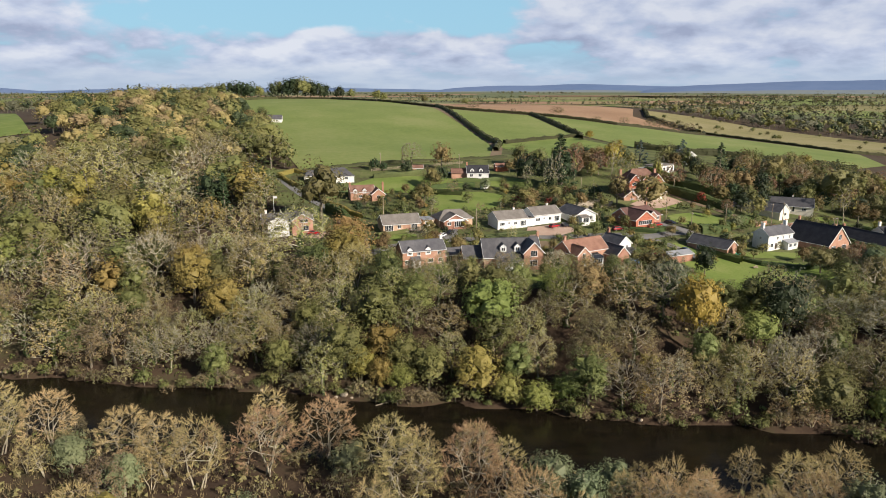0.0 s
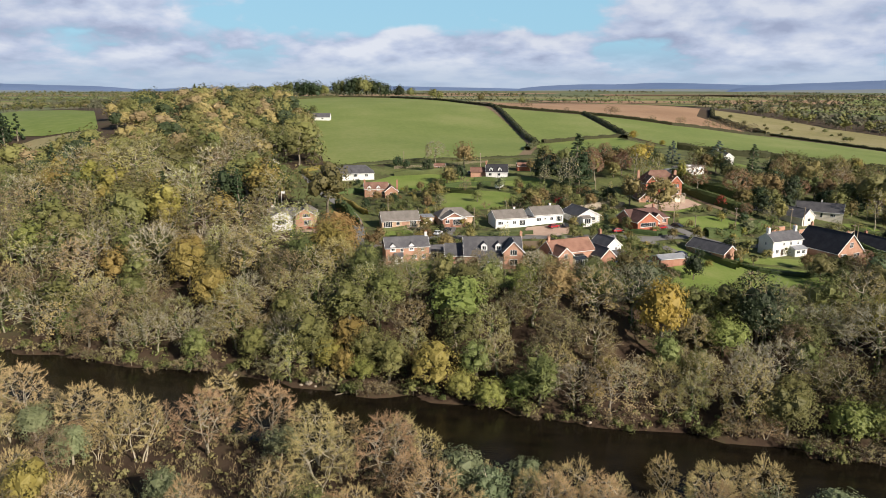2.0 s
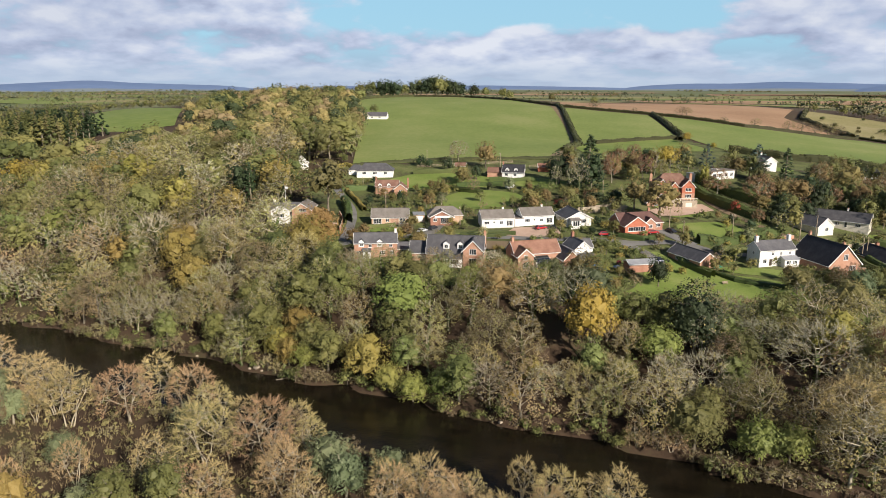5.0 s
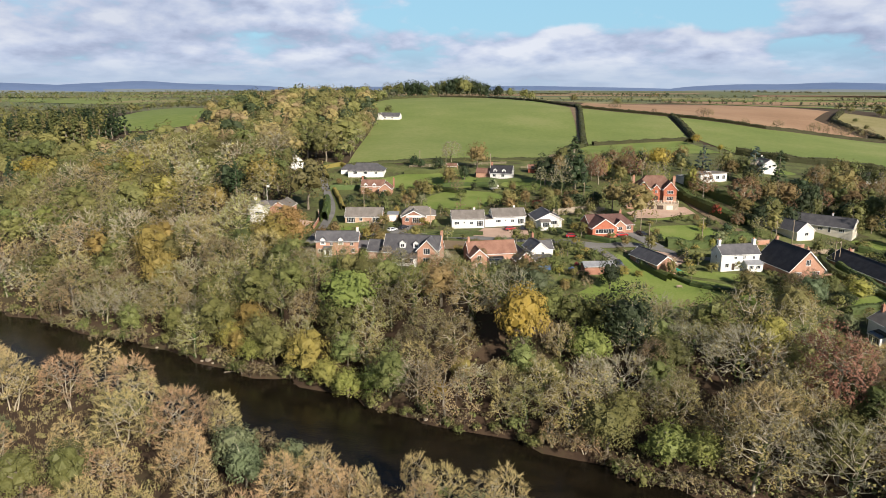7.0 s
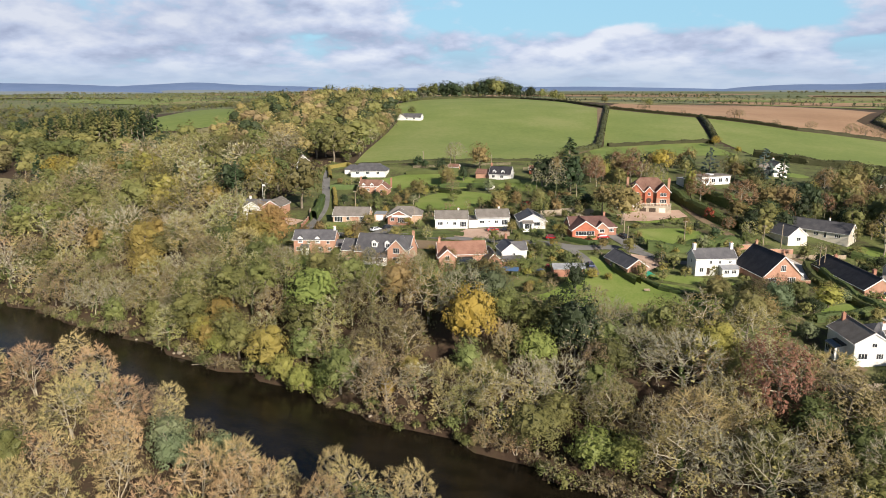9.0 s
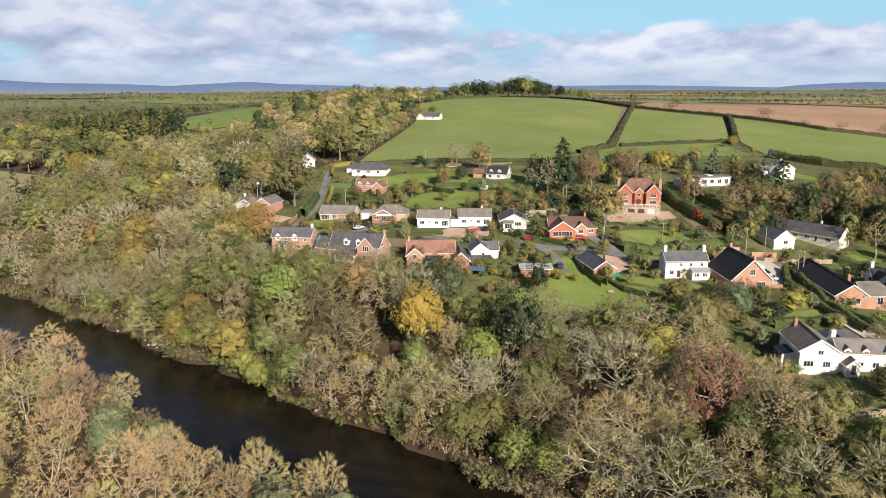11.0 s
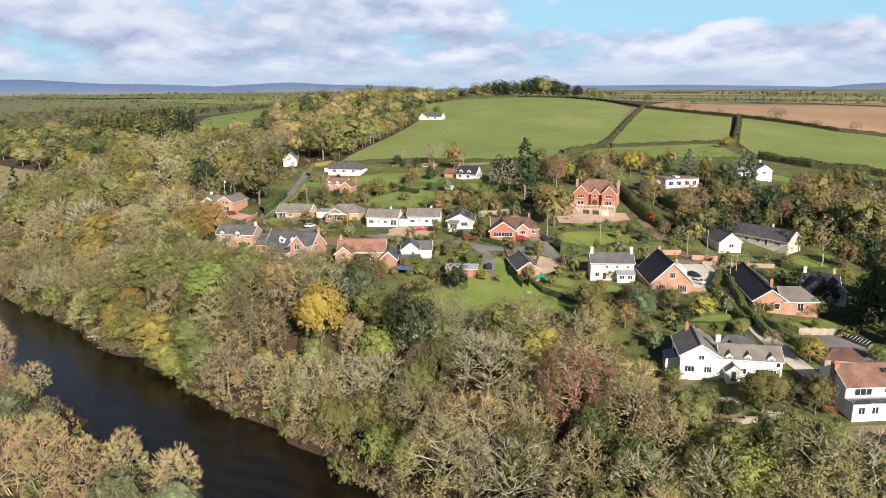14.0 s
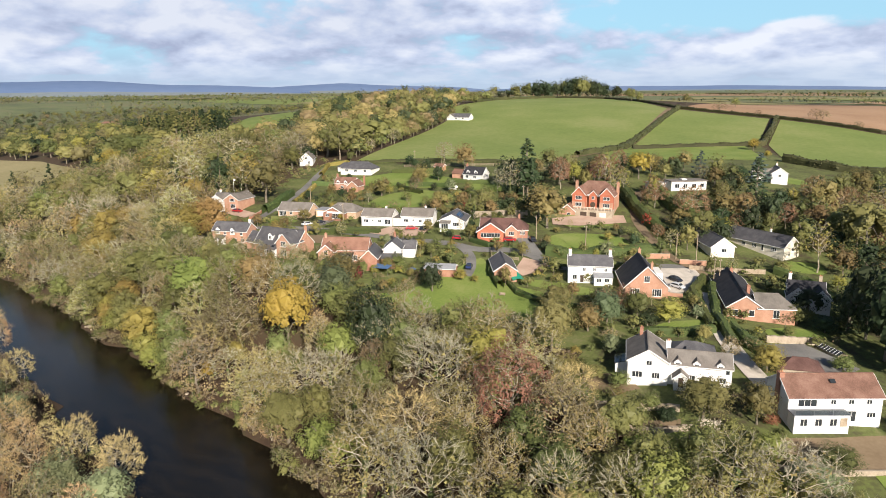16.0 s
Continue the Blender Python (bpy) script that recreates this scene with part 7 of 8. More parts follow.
def hedge(name, line, wide, high, leafmat, label, seed, leaf=0.35, per=9.0, kind=""):
    """A clipped or field hedge: a dark body with a coat of leaves."""
    rng = np.random.default_rng(seed)
    pts, s = [], 2.0 if high < 3 else 3.0
    for (x0, y0), (x1, y1) in zip(line, line[1:]):
        n = max(int(math.hypot(x1 - x0, y1 - y0) / s), 1)
        pts += [(x0 + (x1 - x0) * i / n, y0 + (y1 - y0) * i / n) for i in range(n)]
    pts = np.array(pts + [line[-1]], float)
    d = np.gradient(pts, axis=0)
    d /= np.linalg.norm(d, axis=1, keepdims=True)
    side = np.stack([-d[:, 1], d[:, 0]], 1)
    n = len(pts)
    hs = high * (1 + 0.12 * np.sin(np.arange(n) * 0.9 + seed) + rng.uniform(-0.06, 0.06, n))
    ws = wide / 2 * (1 + rng.uniform(-0.1, 0.1, n))
    rows = []
    for off, f in ((-1, -0.05), (-0.95, 0.75), (-0.5, 1.0), (0.5, 1.0), (0.95, 0.75), (1, -0.05)):
        p = pts + side * (ws * off * 0.86)[:, None]
        rows.append(np.column_stack([p, height(p[:, 0], p[:, 1]) + hs * f * 0.94 - 0.05]))
    v = np.stack(rows, 1)
    body, faces = v.reshape(-1, 3), []
    for i in range(n - 1):
        for j in range(5):
            a = i * 6 + j
            faces.append((a, a + 1, a + 7, a + 6))
    count = int(per * n * s * (2 * high + wide) / 6)
    i, j, u, w = rng.integers(0, n - 1, count), rng.integers(0, 5, count), rng.random((count, 1)), rng.random((count, 1))
    p = (v[i, j] * (1 - u) + v[i + 1, j] * u) * (1 - w) + (v[i, j + 1] * (1 - u) + v[i + 1, j + 1] * u) * w
    lv, lf = leaf_faces(rng, p, 0.18 + 0.05 * high, 1, leaf * 1.25)
    ob = new(name)
    ob.matrix_world = pose(pts[0][0], pts[0][1], z_at(*pts[0]))
    tagged(ob, label, "hedge", "hedges")
    base = np.array((pts[0][0], pts[0][1], z_at(*pts[0])))
    part("hedge_body", mesh_of("hedge_body", body - base, np.array(faces), (leafmat,)), None, ob)
    part("hedge_leaves", mesh_of("hedge_leaves", lv - base, lf, (leafmat,)), None, ob)
    return ob


hedge("field_hedge", [(-6, 690), (0, 668), (24, 520), (36, 445), (30, 400)], 4.0, 3.2, L_FIELDHEDGE, "dark field hedge running down the hill", 1, 0.8, 2.5)
hedge("field_hedge", [(82, 656), (92, 590), (101, 515), (98, 500)], 4.0, 3.2, L_FIELDHEDGE, "dark field hedge between pastures", 2, 0.8, 2.5)
hedge("field_hedge", [(-190, 818), (-128, 816), (-60, 744), (-6, 690), (84, 659), (155, 629), (250, 672), (256, 690)], 3.2, 2.4, L_FIELDHEDGE, "long dark hedge below the ploughed field", 3, 0.8, 2.0)
hedge("field_hedge", [(252, 690), (232, 800), (262, 925)], 5.0, 3.6, L_FIELDHEDGE, "tall hedge beside the ploughed field", 4, 1.0, 2.0)
hedge("field_hedge", [(256, 682), (330, 562), (480, 552)], 3.2, 2.2, L_FIELDHEDGE, "hedge above the sloping pasture", 5, 0.8, 2.0)
hedge("field_hedge", [(-66, 326), (-30, 348), (26, 368), (34, 372)], 2.4, 1.6, L_FIELDHEDGE, "low hedge at the foot of the field", 6, 0.6, 3.0)
hedge("field_hedge", [(124, 452), (150, 440), (176, 440), (215, 428), (250, 420)], 5.0, 4.0, L_FIELDHEDGE, "overgrown hedge below the pasture", 7, 0.9, 2.5)
hedge("field_hedge", [(40, 456), (64, 480), (98, 510)], 3.0, 2.4, L_FIELDHEDGE, "hedge along the small paddock", 8, 0.7, 3.0)
hedge("field_hedge", [(-200, 655), (-214, 722), (-192, 815)], 4.0, 3.0, L_FIELDHEDGE, "hedge curving over the hilltop", 9, 0.9, 2.2)
hedge("garden_hedge", [(86, 322), (96, 308), (106, 294), (118, 282)], 4.0, 4.2, L_HEDGE, "tall dark clipped hedge along the lane", 11, 0.4)
hedge("garden_hedge", [(96, 330), (110, 312), (124, 300)], 4.0, 4.5, L_HEDGE, "tall dark hedge above the lane", 12, 0.4)
hedge("garden_hedge", [(92, 244), (100, 246), (114, 262), (120, 268)], 5.0, 2.6, L_HEDGE, "broad clipped hedge above the road", 13, 0.36)
hedge("garden_hedge", [(143, 244), (150, 222), (158, 206)], 2.6, 2.4, L_HEDGE, "clipped hedge along the pale drive", 14, 0.34)
hedge("garden_hedge", [(139, 250), (140, 236), (146, 224), (152, 212)], 2.4, 2.2, L_HEDGE, "clipped hedge beside the drive", 15, 0.34)
hedge("garden_hedge", [(154, 219), (160, 209), (166, 204)], 2.8, 2.6, L_HEDGE, "thick hedge beside the yard", 16, 0.34)
hedge("garden_hedge", [(12, 224), (24, 228), (29, 231)], 1.6, 1.5, L_HEDGE, "low clipped hedge along the lane", 17, 0.3)
hedge("garden_hedge", [(-6, 300), (4, 303), (14, 304)], 2.0, 2.0, L_HEDGE, "clipped hedge on the lawn", 18, 0.3)
hedge("garden_hedge", [(-54, 284), (-42, 291), (-36, 296)], 2.0, 2.2, L_HEDGE, "garden hedge by the lane", 19, 0.3)
hedge("garden_hedge", [(-30, 250), (-40, 266), (-52, 284)], 1.8, 1.8, L_YELLOW, "yellow-green hedge along the climbing lane", 20, 0.3)
hedge("garden_hedge", [(-30, 234), (-36, 248), (-44, 262)], 3.0, 3.6, L_HEDGE, "tall clipped green hedge by the lane", 21, 0.34)
hedge("garden_hedge", [(92, 218), (100, 211), (112, 208), (124, 210)], 1.8, 1.4, L_HEDGE, "low hedge across the lawn", 22, 0.3)
hedge("garden_hedge", [(84, 232), (86, 220), (94, 212)], 2.2, 2.4, L_HEDGE, "dark hedge beside the garage", 23, 0.32)
hedge("garden_hedge", [(66, 240), (74, 238), (80, 243)], 1.8, 1.5, L_HEDGE, "clipped hedge before the brick bungalow", 24, 0.3)
hedge("garden_hedge", [(138, 200), (146, 205), (152, 212)], 2.6, 2.0, L_HEDGE, "hedge on the grassy bank", 25, 0.32)
hedge("garden_hedge", [(-64, 300), (-76, 318), (-70, 326), (-58, 318)], 2.0, 2.0, L_YELLOW, "yellowish hedge round the field gate", 26, 0.32)

hedge("garden_hedge", [(-12, 297.5), (-2, 292), (8, 289.5)], 1.8, 2.2, L_HEDGE, "dark clipped hedge across the upper lawn", 27, 0.3)
hedge("garden_hedge", [(-22, 230.5), (-12, 235)], 1.3, 1.2, L_HEDGE, "low hedge before the bungalow", 28, 0.28)
hedge("garden_hedge", [(14, 226.5), (26, 231.5), (32, 233)], 1.5, 1.8, L_HEDGE, "clipped hedge before the white bungalows", 29, 0.28)
hedge("garden_hedge", [(-32, 318), (-20, 322), (-8, 327)], 2.0, 2.4, L_HEDGE, "dark hedge below the summerhouse", 30, 0.3)
hedge("garden_hedge", [(6, 312), (18, 313), (27, 315)], 1.6, 1.9, L_HEDGE, "dark hedge before the black-roofed cottage", 31, 0.3)
hedge("garden_hedge", [(98, 236), (106, 240), (118, 245), (122, 250)], 2.4, 2.2, L_HEDGE, "dark hedge behind the white cottage", 32, 0.32)
hedge("garden_hedge", [(154, 272), (164, 268), (172, 258)], 2.4, 2.4, L_HEDGE, "thick hedge below the long bungalow", 33, 0.32)
# hilltop oaks
HILLTOP = ((-182, 838, 20), (-172, 842, 22), (-165, 836, 21), (-158, 845, 19), (-192, 846, 19), (-200, 840, 17), (-140, 842, 15), (-122, 834, 14), (-146, 838, 17), (-300, 915, 19), (-288, 925, 21), (-275, 930, 22), (-262, 926, 21), (-250, 921, 20), (-240, 928, 17), (-330, 905, 17), (-108, 838, 12), (-69, 742, 15), (-62, 745, 12), (-20, 760, 12), (24, 770, 11), (-212, 700, 12), (-190, 640, 10), (-140, 548, 9), (-148, 540, 8))
for x, y, high in HILLTOP:
    plant("yew" if high > 13 and (x * 7) % 3 else "oak", x, y, high * (1.28 if y > 800 else 0.95), "dark hilltop oak against the sky" if y > 800 else "")
for x, y, high in ((30, 690, 8), (108, 674, 8), (112, 676, 7), (165, 642, 7), (196, 668, 9), (207, 671, 10), (218, 676, 9), (229, 680, 10), (239, 684, 9), (66, 665, 5), (140, 640, 5)):
    plant("brown", x, y, high * 1.15, "round brown bush in the field hedge", wide=1.7)
for i in range(26):
    a = random.Random(60 + i)
    x, y = a.uniform(240, 420), a.uniform(580, 880)
    if bool(inside(PALE, x, y)):
        plant("oak", x, y, a.uniform(3.5, 6), "small round tree in rough pasture", wide=1.3)

# far crowns: the grey-green ones have haze put into their colour
FAR_LEAVES = [L_HAZED, L_OAK, L_HAZED, L_ALDER, L_BROWN, L_YEW, L_HAZED, L_SPRUCE]
EASTWOOD = [(262, 925), (330, 880), (392, 762), (482, 642), (480, 545), (420, 470), (330, 470), (300, 380), (250, 330), (420, 250), (900, 300), (900, 800), (560, 930), (330, 960)]
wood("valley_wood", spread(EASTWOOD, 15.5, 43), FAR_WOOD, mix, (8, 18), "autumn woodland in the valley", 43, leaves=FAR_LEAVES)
# hedgerow trees and copses of the plain
rng = np.random.default_rng(77)
rows = []
for i in range(62):
    a, dist = rng.uniform(-1.35, 1.0), 950 * (4.2 ** rng.random())
    cx0, cy0, t, ln = math.sin(a) * dist, math.cos(a) * dist, rng.uniform(-0.35, 0.35) + (0 if rng.random() < 0.8 else 1.5), rng.uniform(60, 380)
    n = int(ln / 11)
    u = (rng.random(n) - 0.5) * ln
    wdt = rng.choice([4, 10, 40], p=[0.5, 0.3, 0.2])
    rows.append(np.stack([cx0 + u * math.cos(t) + rng.normal(size=n) * wdt, cy0 + u * math.sin(t) + rng.normal(size=n) * wdt], 1))
far = np.concatenate(rows)
ok = (np.hypot(far[:, 0], far[:, 1]) < 4000) & (far[:, 1] > 200)
for p in CLEAR:
    ok &= ~inside(p, far[:, 0], far[:, 1])
ok &= ~((far[:, 1] < 1000) & (far[:, 0] > -420) & (far[:, 0] < 330))
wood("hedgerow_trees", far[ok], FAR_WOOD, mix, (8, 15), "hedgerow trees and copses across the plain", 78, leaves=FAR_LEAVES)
CONIFERS = [(-312, 392), (-318, 446), (-350, 462), (-420, 500), (-450, 440), (-340, 384)]
wood("conifer_stand", spread(CONIFERS, 7.0, 46, False), MID_CONE, mix, (15, 20), "dark conifer plantation beside a field", 46, MID_CONE, 0.9)
LEFTFAR = [(-560, 770), (-430, 660), (-335, 660), (-215, 740), (-280, 900), (-420, 1000), (-800, 1100), (-1300, 1000), (-1400, 500), (-1000, 250), (-560, 330), (-640, 430), (-600, 680)]
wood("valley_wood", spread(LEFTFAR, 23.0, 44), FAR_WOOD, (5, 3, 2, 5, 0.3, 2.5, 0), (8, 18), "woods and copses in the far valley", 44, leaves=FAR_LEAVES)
# the plain beyond
TINY_WOOD = [wood_model(980 + i, 12, 5.0, 3, 3.2, 4, 2.0, 1) for i in range(4)]
LEFTPLAIN = [(-560, 1000), (-800, 1110), (-1310, 1000), (-1410, 500), (-1900, 600), (-2900, 1100), (-2700, 1900), (-1700, 2600), (-700, 2300)]
far = spread(LEFTPLAIN, 36.0, 48, False)
far = far[np.sin(far[:, 0] * 0.011 + far[:, 1] * 0.004) + np.sin(far[:, 1] * 0.013) > -0.45]
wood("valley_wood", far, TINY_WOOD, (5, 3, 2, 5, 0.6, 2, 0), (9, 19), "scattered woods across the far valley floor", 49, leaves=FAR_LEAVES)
RIGHTPLAIN = [(262, 940), (560, 940), (900, 810), (1600, 900), (2300, 1700), (1500, 2500), (500, 2100), (300, 1300)]
far = spread(RIGHTPLAIN, 30.0, 50, False)
far = far[np.sin(far[:, 0] * 0.009 - far[:, 1] * 0.003) + np.sin(far[:, 1] * 0.012 + 1) > -0.6]
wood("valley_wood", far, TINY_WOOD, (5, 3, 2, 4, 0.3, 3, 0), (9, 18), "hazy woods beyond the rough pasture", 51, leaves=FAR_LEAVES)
rng = np.random.default_rng(79)
rows = []
for i in range(130):
    a, dist = rng.uniform(-1.4, 1.0), 1300 * (3.1 ** rng.random())
    t, ln = rng.uniform(-0.3, 0.3) - a * 0.5, rng.uniform(100, 600)
    n = int(ln / 17)
    u = (rng.random(n) - 0.5) * ln
    wdt = rng.choice([3, 8, 45], p=[0.6, 0.2, 0.2])
    rows.append(np.stack([math.sin(a) * dist + u * math.cos(t), math.cos(a) * dist + u * math.sin(t) + rng.normal(size=n) * wdt], 1))
far = np.concatenate(rows)
far = far[(np.hypot(far[:, 0], far[:, 1]) < 4300) & (far[:, 1] > 300)]
wood("hedgerow_trees", far, TINY_WOOD, mix, (7, 14), "lines of far hedgerow trees", 80, leaves=FAR_LEAVES)
# plain fields between the far hedges
PLAINS = ((-300, 1500, 300, 60, 10, 0), (300, 1400, 260, 60, -8, 1), (700, 1700, 400, 90, 5, 0), (-900, 1500, 360, 90, 12, 2), (-1300, 1900, 500, 120, -6, 0), (100, 2100, 500, 100, 4, 2), (900, 2500, 600, 140, -5, 1), (-600, 2500, 600, 130, 8, 1), (-1900, 1600, 500, 120, 20, 2), (1500, 1900, 500, 140, -20, 0))
rng = random.Random(91)
PLAINS += tuple((rng.uniform(-2400, 1800), 1250 * 2.6 ** rng.random(), rng.uniform(120, 420), rng.uniform(50, 150), rng.uniform(-14, 14), rng.choice((0, 0, 1, 2, 2))) for i in range(34))
for x, y, a, b, t, k in PLAINS:
    m = pose(x, y, 0, 0, 0, t)
    drape("pasture_field", [(p.x, p.y) for p in (m @ Vector(c) for c in ((-a, -b, 0), (a, -b, 0), (a, b, 0), (-a, b, 0)))], (M_PASTURE, M_PLOUGH, M_ROUGH)[k], ("distant green field", "distant ploughed field", "distant pale field")[k], "field", 1.0, 2)

# ---- small things ----


def car(x, y, turn, paint, label):
    """A parked car: body, cabin glass and four wheels."""
    c = thing("car", x, y, turn, label, "car", "parked cars", z_at(x, y) + 0.22)
    bm = bmesh.new()
    side = [(-2.1, 0.35), (2.1, 0.35), (2.12, 0.75), (1.2, 0.92), (0.55, 1.42), (-1.3, 1.45), (-1.95, 0.98), (-2.12, 0.8)]
    a = [bm.verts.new((p, -0.85, q)) for p, q in side]
    b = [bm.verts.new((p, 0.85, q)) for p, q in side]
    for i in (3, 4, 5, 6):
        for v, s in ((a[i], 1), (b[i], -1)):
            if i in (4, 5):
                v.co.y += s * 0.18
    bm.faces.new(a)
    bm.faces.new(b[::-1])
    for i in range(8):
        bm.faces.new([a[i], b[i], b[(i + 1) % 8], a[(i + 1) % 8]])
    bmesh.ops.bevel(bm, geom=bm.edges[:], offset=0.06, segments=1, affect="EDGES")
    part("body", bm, paint, c)
    for s in (-1, 1):
        bm = bmesh.new()
        q = [(0.98, 0.98), (0.5, 1.36), (-1.2, 1.38), (-1.7, 1.0)]
        f0 = [bm.verts.new((p, s * (0.865 - 0.16 * (z - 0.95) / 0.45), z)) for p, z in q]
        f1 = [bm.verts.new((p, s * (0.885 - 0.16 * (z - 0.95) / 0.45), z)) for p, z in q]
        bm.faces.new(f0)
        bm.faces.new(f1[::-1])
        for i in range(4):
            bm.faces.new([f0[i], f0[(i + 1) % 4], f1[(i + 1) % 4], f1[i]])
        part("side_window", bm, M_GLASS, c)
    for p0, p1 in (((1.16, 0.95), (0.6, 1.39)), ((-1.92, 1.02), (-1.36, 1.42))):
        bm = bmesh.new()
        o = 0.03 if p0[0] > 0 else -0.03
        vs = [bm.verts.new((p[0] + dx, y2, p[1] + 0.02)) for dx in (0, o) for p, w in ((p0, 0.72), (p1, 0.6)) for y2 in (-w, w)]
        for f in ((0, 1, 3, 2), (4, 6, 7, 5), (0, 2, 6, 4), (1, 5, 7, 3), (2, 3, 7, 6), (0, 4, 5, 1)):
            bm.faces.new([vs[i] for i in f])
        part("windscreen", bm, M_GLASS, c)
    for wx2 in (-1.3, 1.3):
        for wy in (-0.8, 0.8):
            bm = bmesh.new()
            bmesh.ops.create_cone(bm, cap_ends=True, segments=12, radius1=0.32, radius2=0.32, depth=0.22, matrix=pose(wx2, wy, 0.32, 90))
            w = part("wheel", bm, M_TYRE, c)
            bm = bmesh.new()
            bmesh.ops.create_cone(bm, cap_ends=True, segments=10, radius1=0.19, radius2=0.19, depth=0.02, matrix=pose(wx2, wy + math.copysign(0.122, wy), 0.32, 90))
            part("rim", bm, M_METAL, w)


P_RED = surface("red_car_paint", [(0.33, 0.02, 0.025), (0.36, 0.025, 0.03)], 1, 5, 0.25, spec=0.6)
P_BLACK = surface("dark_car_paint", [(0.02, 0.022, 0.03), (0.028, 0.03, 0.04)], 1, 5, 0.25, spec=0.6)
P_BLUE = surface("blue_car_paint", [(0.02, 0.035, 0.10), (0.025, 0.04, 0.12)], 1, 5, 0.25, spec=0.6)
P_SILVER = surface("silver_car_paint", [(0.55, 0.57, 0.60), (0.60, 0.62, 0.65)], 1, 5, 0.3, spec=0.6)
car(-44.0, 231.5, 10, P_RED, "dark red car on a brick drive")
car(39.5, 241.6, 40, P_RED, "red car outside the white bungalow")
car(43.6, 243.5, 100, P_BLACK, "black car on the forecourt")
car(61.5, 239.0, 20, P_RED, "red car beside the lane")
car(78.6, 219.5, 115, P_BLUE, "dark blue car at the edge of the lawn")
car(77.2, 246.0, 30, P_RED, "dark red car before the brick bungalow")
car(135.6, 237.6, -20, P_SILVER, "silver car in the gravel yard")
car(133.2, 243.2, -30, P_BLACK, "black car in the gravel yard")
car(2.6, 232.5, 70, P_BLACK, "black car on the shared drive")
car(-0.2, 228.8, 70, P_SILVER, "silver car on the shared drive")
car(83.5, 250.5, -50, P_BLACK, "dark car on the tarmac drive")


def pole(x, y, high, label="grey wooden telephone pole by the lane", arm=True):
    p = thing("telephone_pole", x, y, random.Random(int(x * 7)).uniform(0, 180), label, "pole", "telephone poles")
    bm = bmesh.new()
    bmesh.ops.create_cone(bm, cap_ends=True, segments=8, radius1=0.16, radius2=0.11, depth=high + 1, matrix=Matrix.Translation((0, 0, high / 2 - 0.5)))
    part("post", bm, M_WOOD, p)
    if arm:
        box_part("crossarm", (-0.6, 0.6, 0.12, 0.2, high - 0.6, high - 0.45), M_WOOD, p)
        for s in (-0.5, 0.5):
            box_part("insulator", (s - 0.04, s + 0.04, 0.13, 0.19, high - 0.448, high - 0.3), M_WHITE, p)


for x, y, high in ((103, 248.8, 10), (82.9, 254, 8), (86.6, 237.5, 8.5), (126.9, 263.5, 8.5), (132.4, 266, 9), (143.8, 248.5, 8), (142.4, 248, 8), (11.6, 236, 8), (7.7, 330, 9), (-30, 334, 8), (-22, 252, 8), (58, 290, 8), (-20, 345, 9)):
    pole(x, y, high)


def fence(line, high, mat, label, step_m=2.0, boards=True):
    """Posts and boards along a line on the land."""
    pts = []
    for (x0, y0), (x1, y1) in zip(line, line[1:]):
        n = max(int(math.hypot(x1 - x0, y1 - y0) / step_m), 1)
        pts += [(x0 + (x1 - x0) * i / n, y0 + (y1 - y0) * i / n) for i in range(n)]
    pts.append(line[-1])
    ob = new("fence")
    z0 = z_at(*pts[0])
    ob.matrix_world = pose(pts[0][0], pts[0][1], z0)
    tagged(ob, label, "fence", "fences")
    for i, (x, y) in enumerate(pts):
        z = z_at(x, y) - z0
        x, y = x - pts[0][0], y - pts[0][1]
        box_part("post", (x - 0.06, x + 0.06, y - 0.06, y + 0.06, z - 0.3, z + high + 0.08), mat, ob)
        if i:
            a, b = Vector((px, py, pz)), Vector((x, y, z))
            n = Vector((-(b - a).y, (b - a).x, 0)).normalized() * 0.03
            rows = 1 if boards else 3
            for r in range(rows):
                lo, hi = (0.05, high) if boards else (0.25 + r * high * 0.34, 0.37 + r * high * 0.34)
                bm = bmesh.new()
                v = [bm.verts.new(p + s * n + Vector((0, 0, q))) for s in (-1, 1) for p, q in ((a, lo), (b, lo), (b, hi), (a, hi))]
                for f in ((0, 1, 2, 3), (7, 6, 5, 4), (0, 4, 5, 1), (1, 5, 6, 2), (2, 6, 7, 3), (3, 7, 4, 0)):
                    bm.faces.new([v[k] for k in f])
                part("board" if boards else "rail", bm, mat, ob)
        px, py, pz = x, y, z


fence([(133, 257), (142, 262), (152, 269)], 1.5, M_WOOD, "weathered close-boarded fence by the long bungalow")
fence([(40, 186.5), (49, 190)], 1.3, M_NEWWOOD, "new orange timber fence above the wood")
fence([(-34, 330), (-10, 342), (10, 352)], 1.2, M_WOOD, "post and rail fence at the field edge", 3.0, False)
fence([(20, 342), (40, 352), (54, 362)], 1.2, M_WOOD, "post and rail fence below the pasture", 3.0, False)
fence([(76, 236), (80, 230), (88, 233)], 1.0, M_WOOD, "low timber garden fence", 2.5, False)


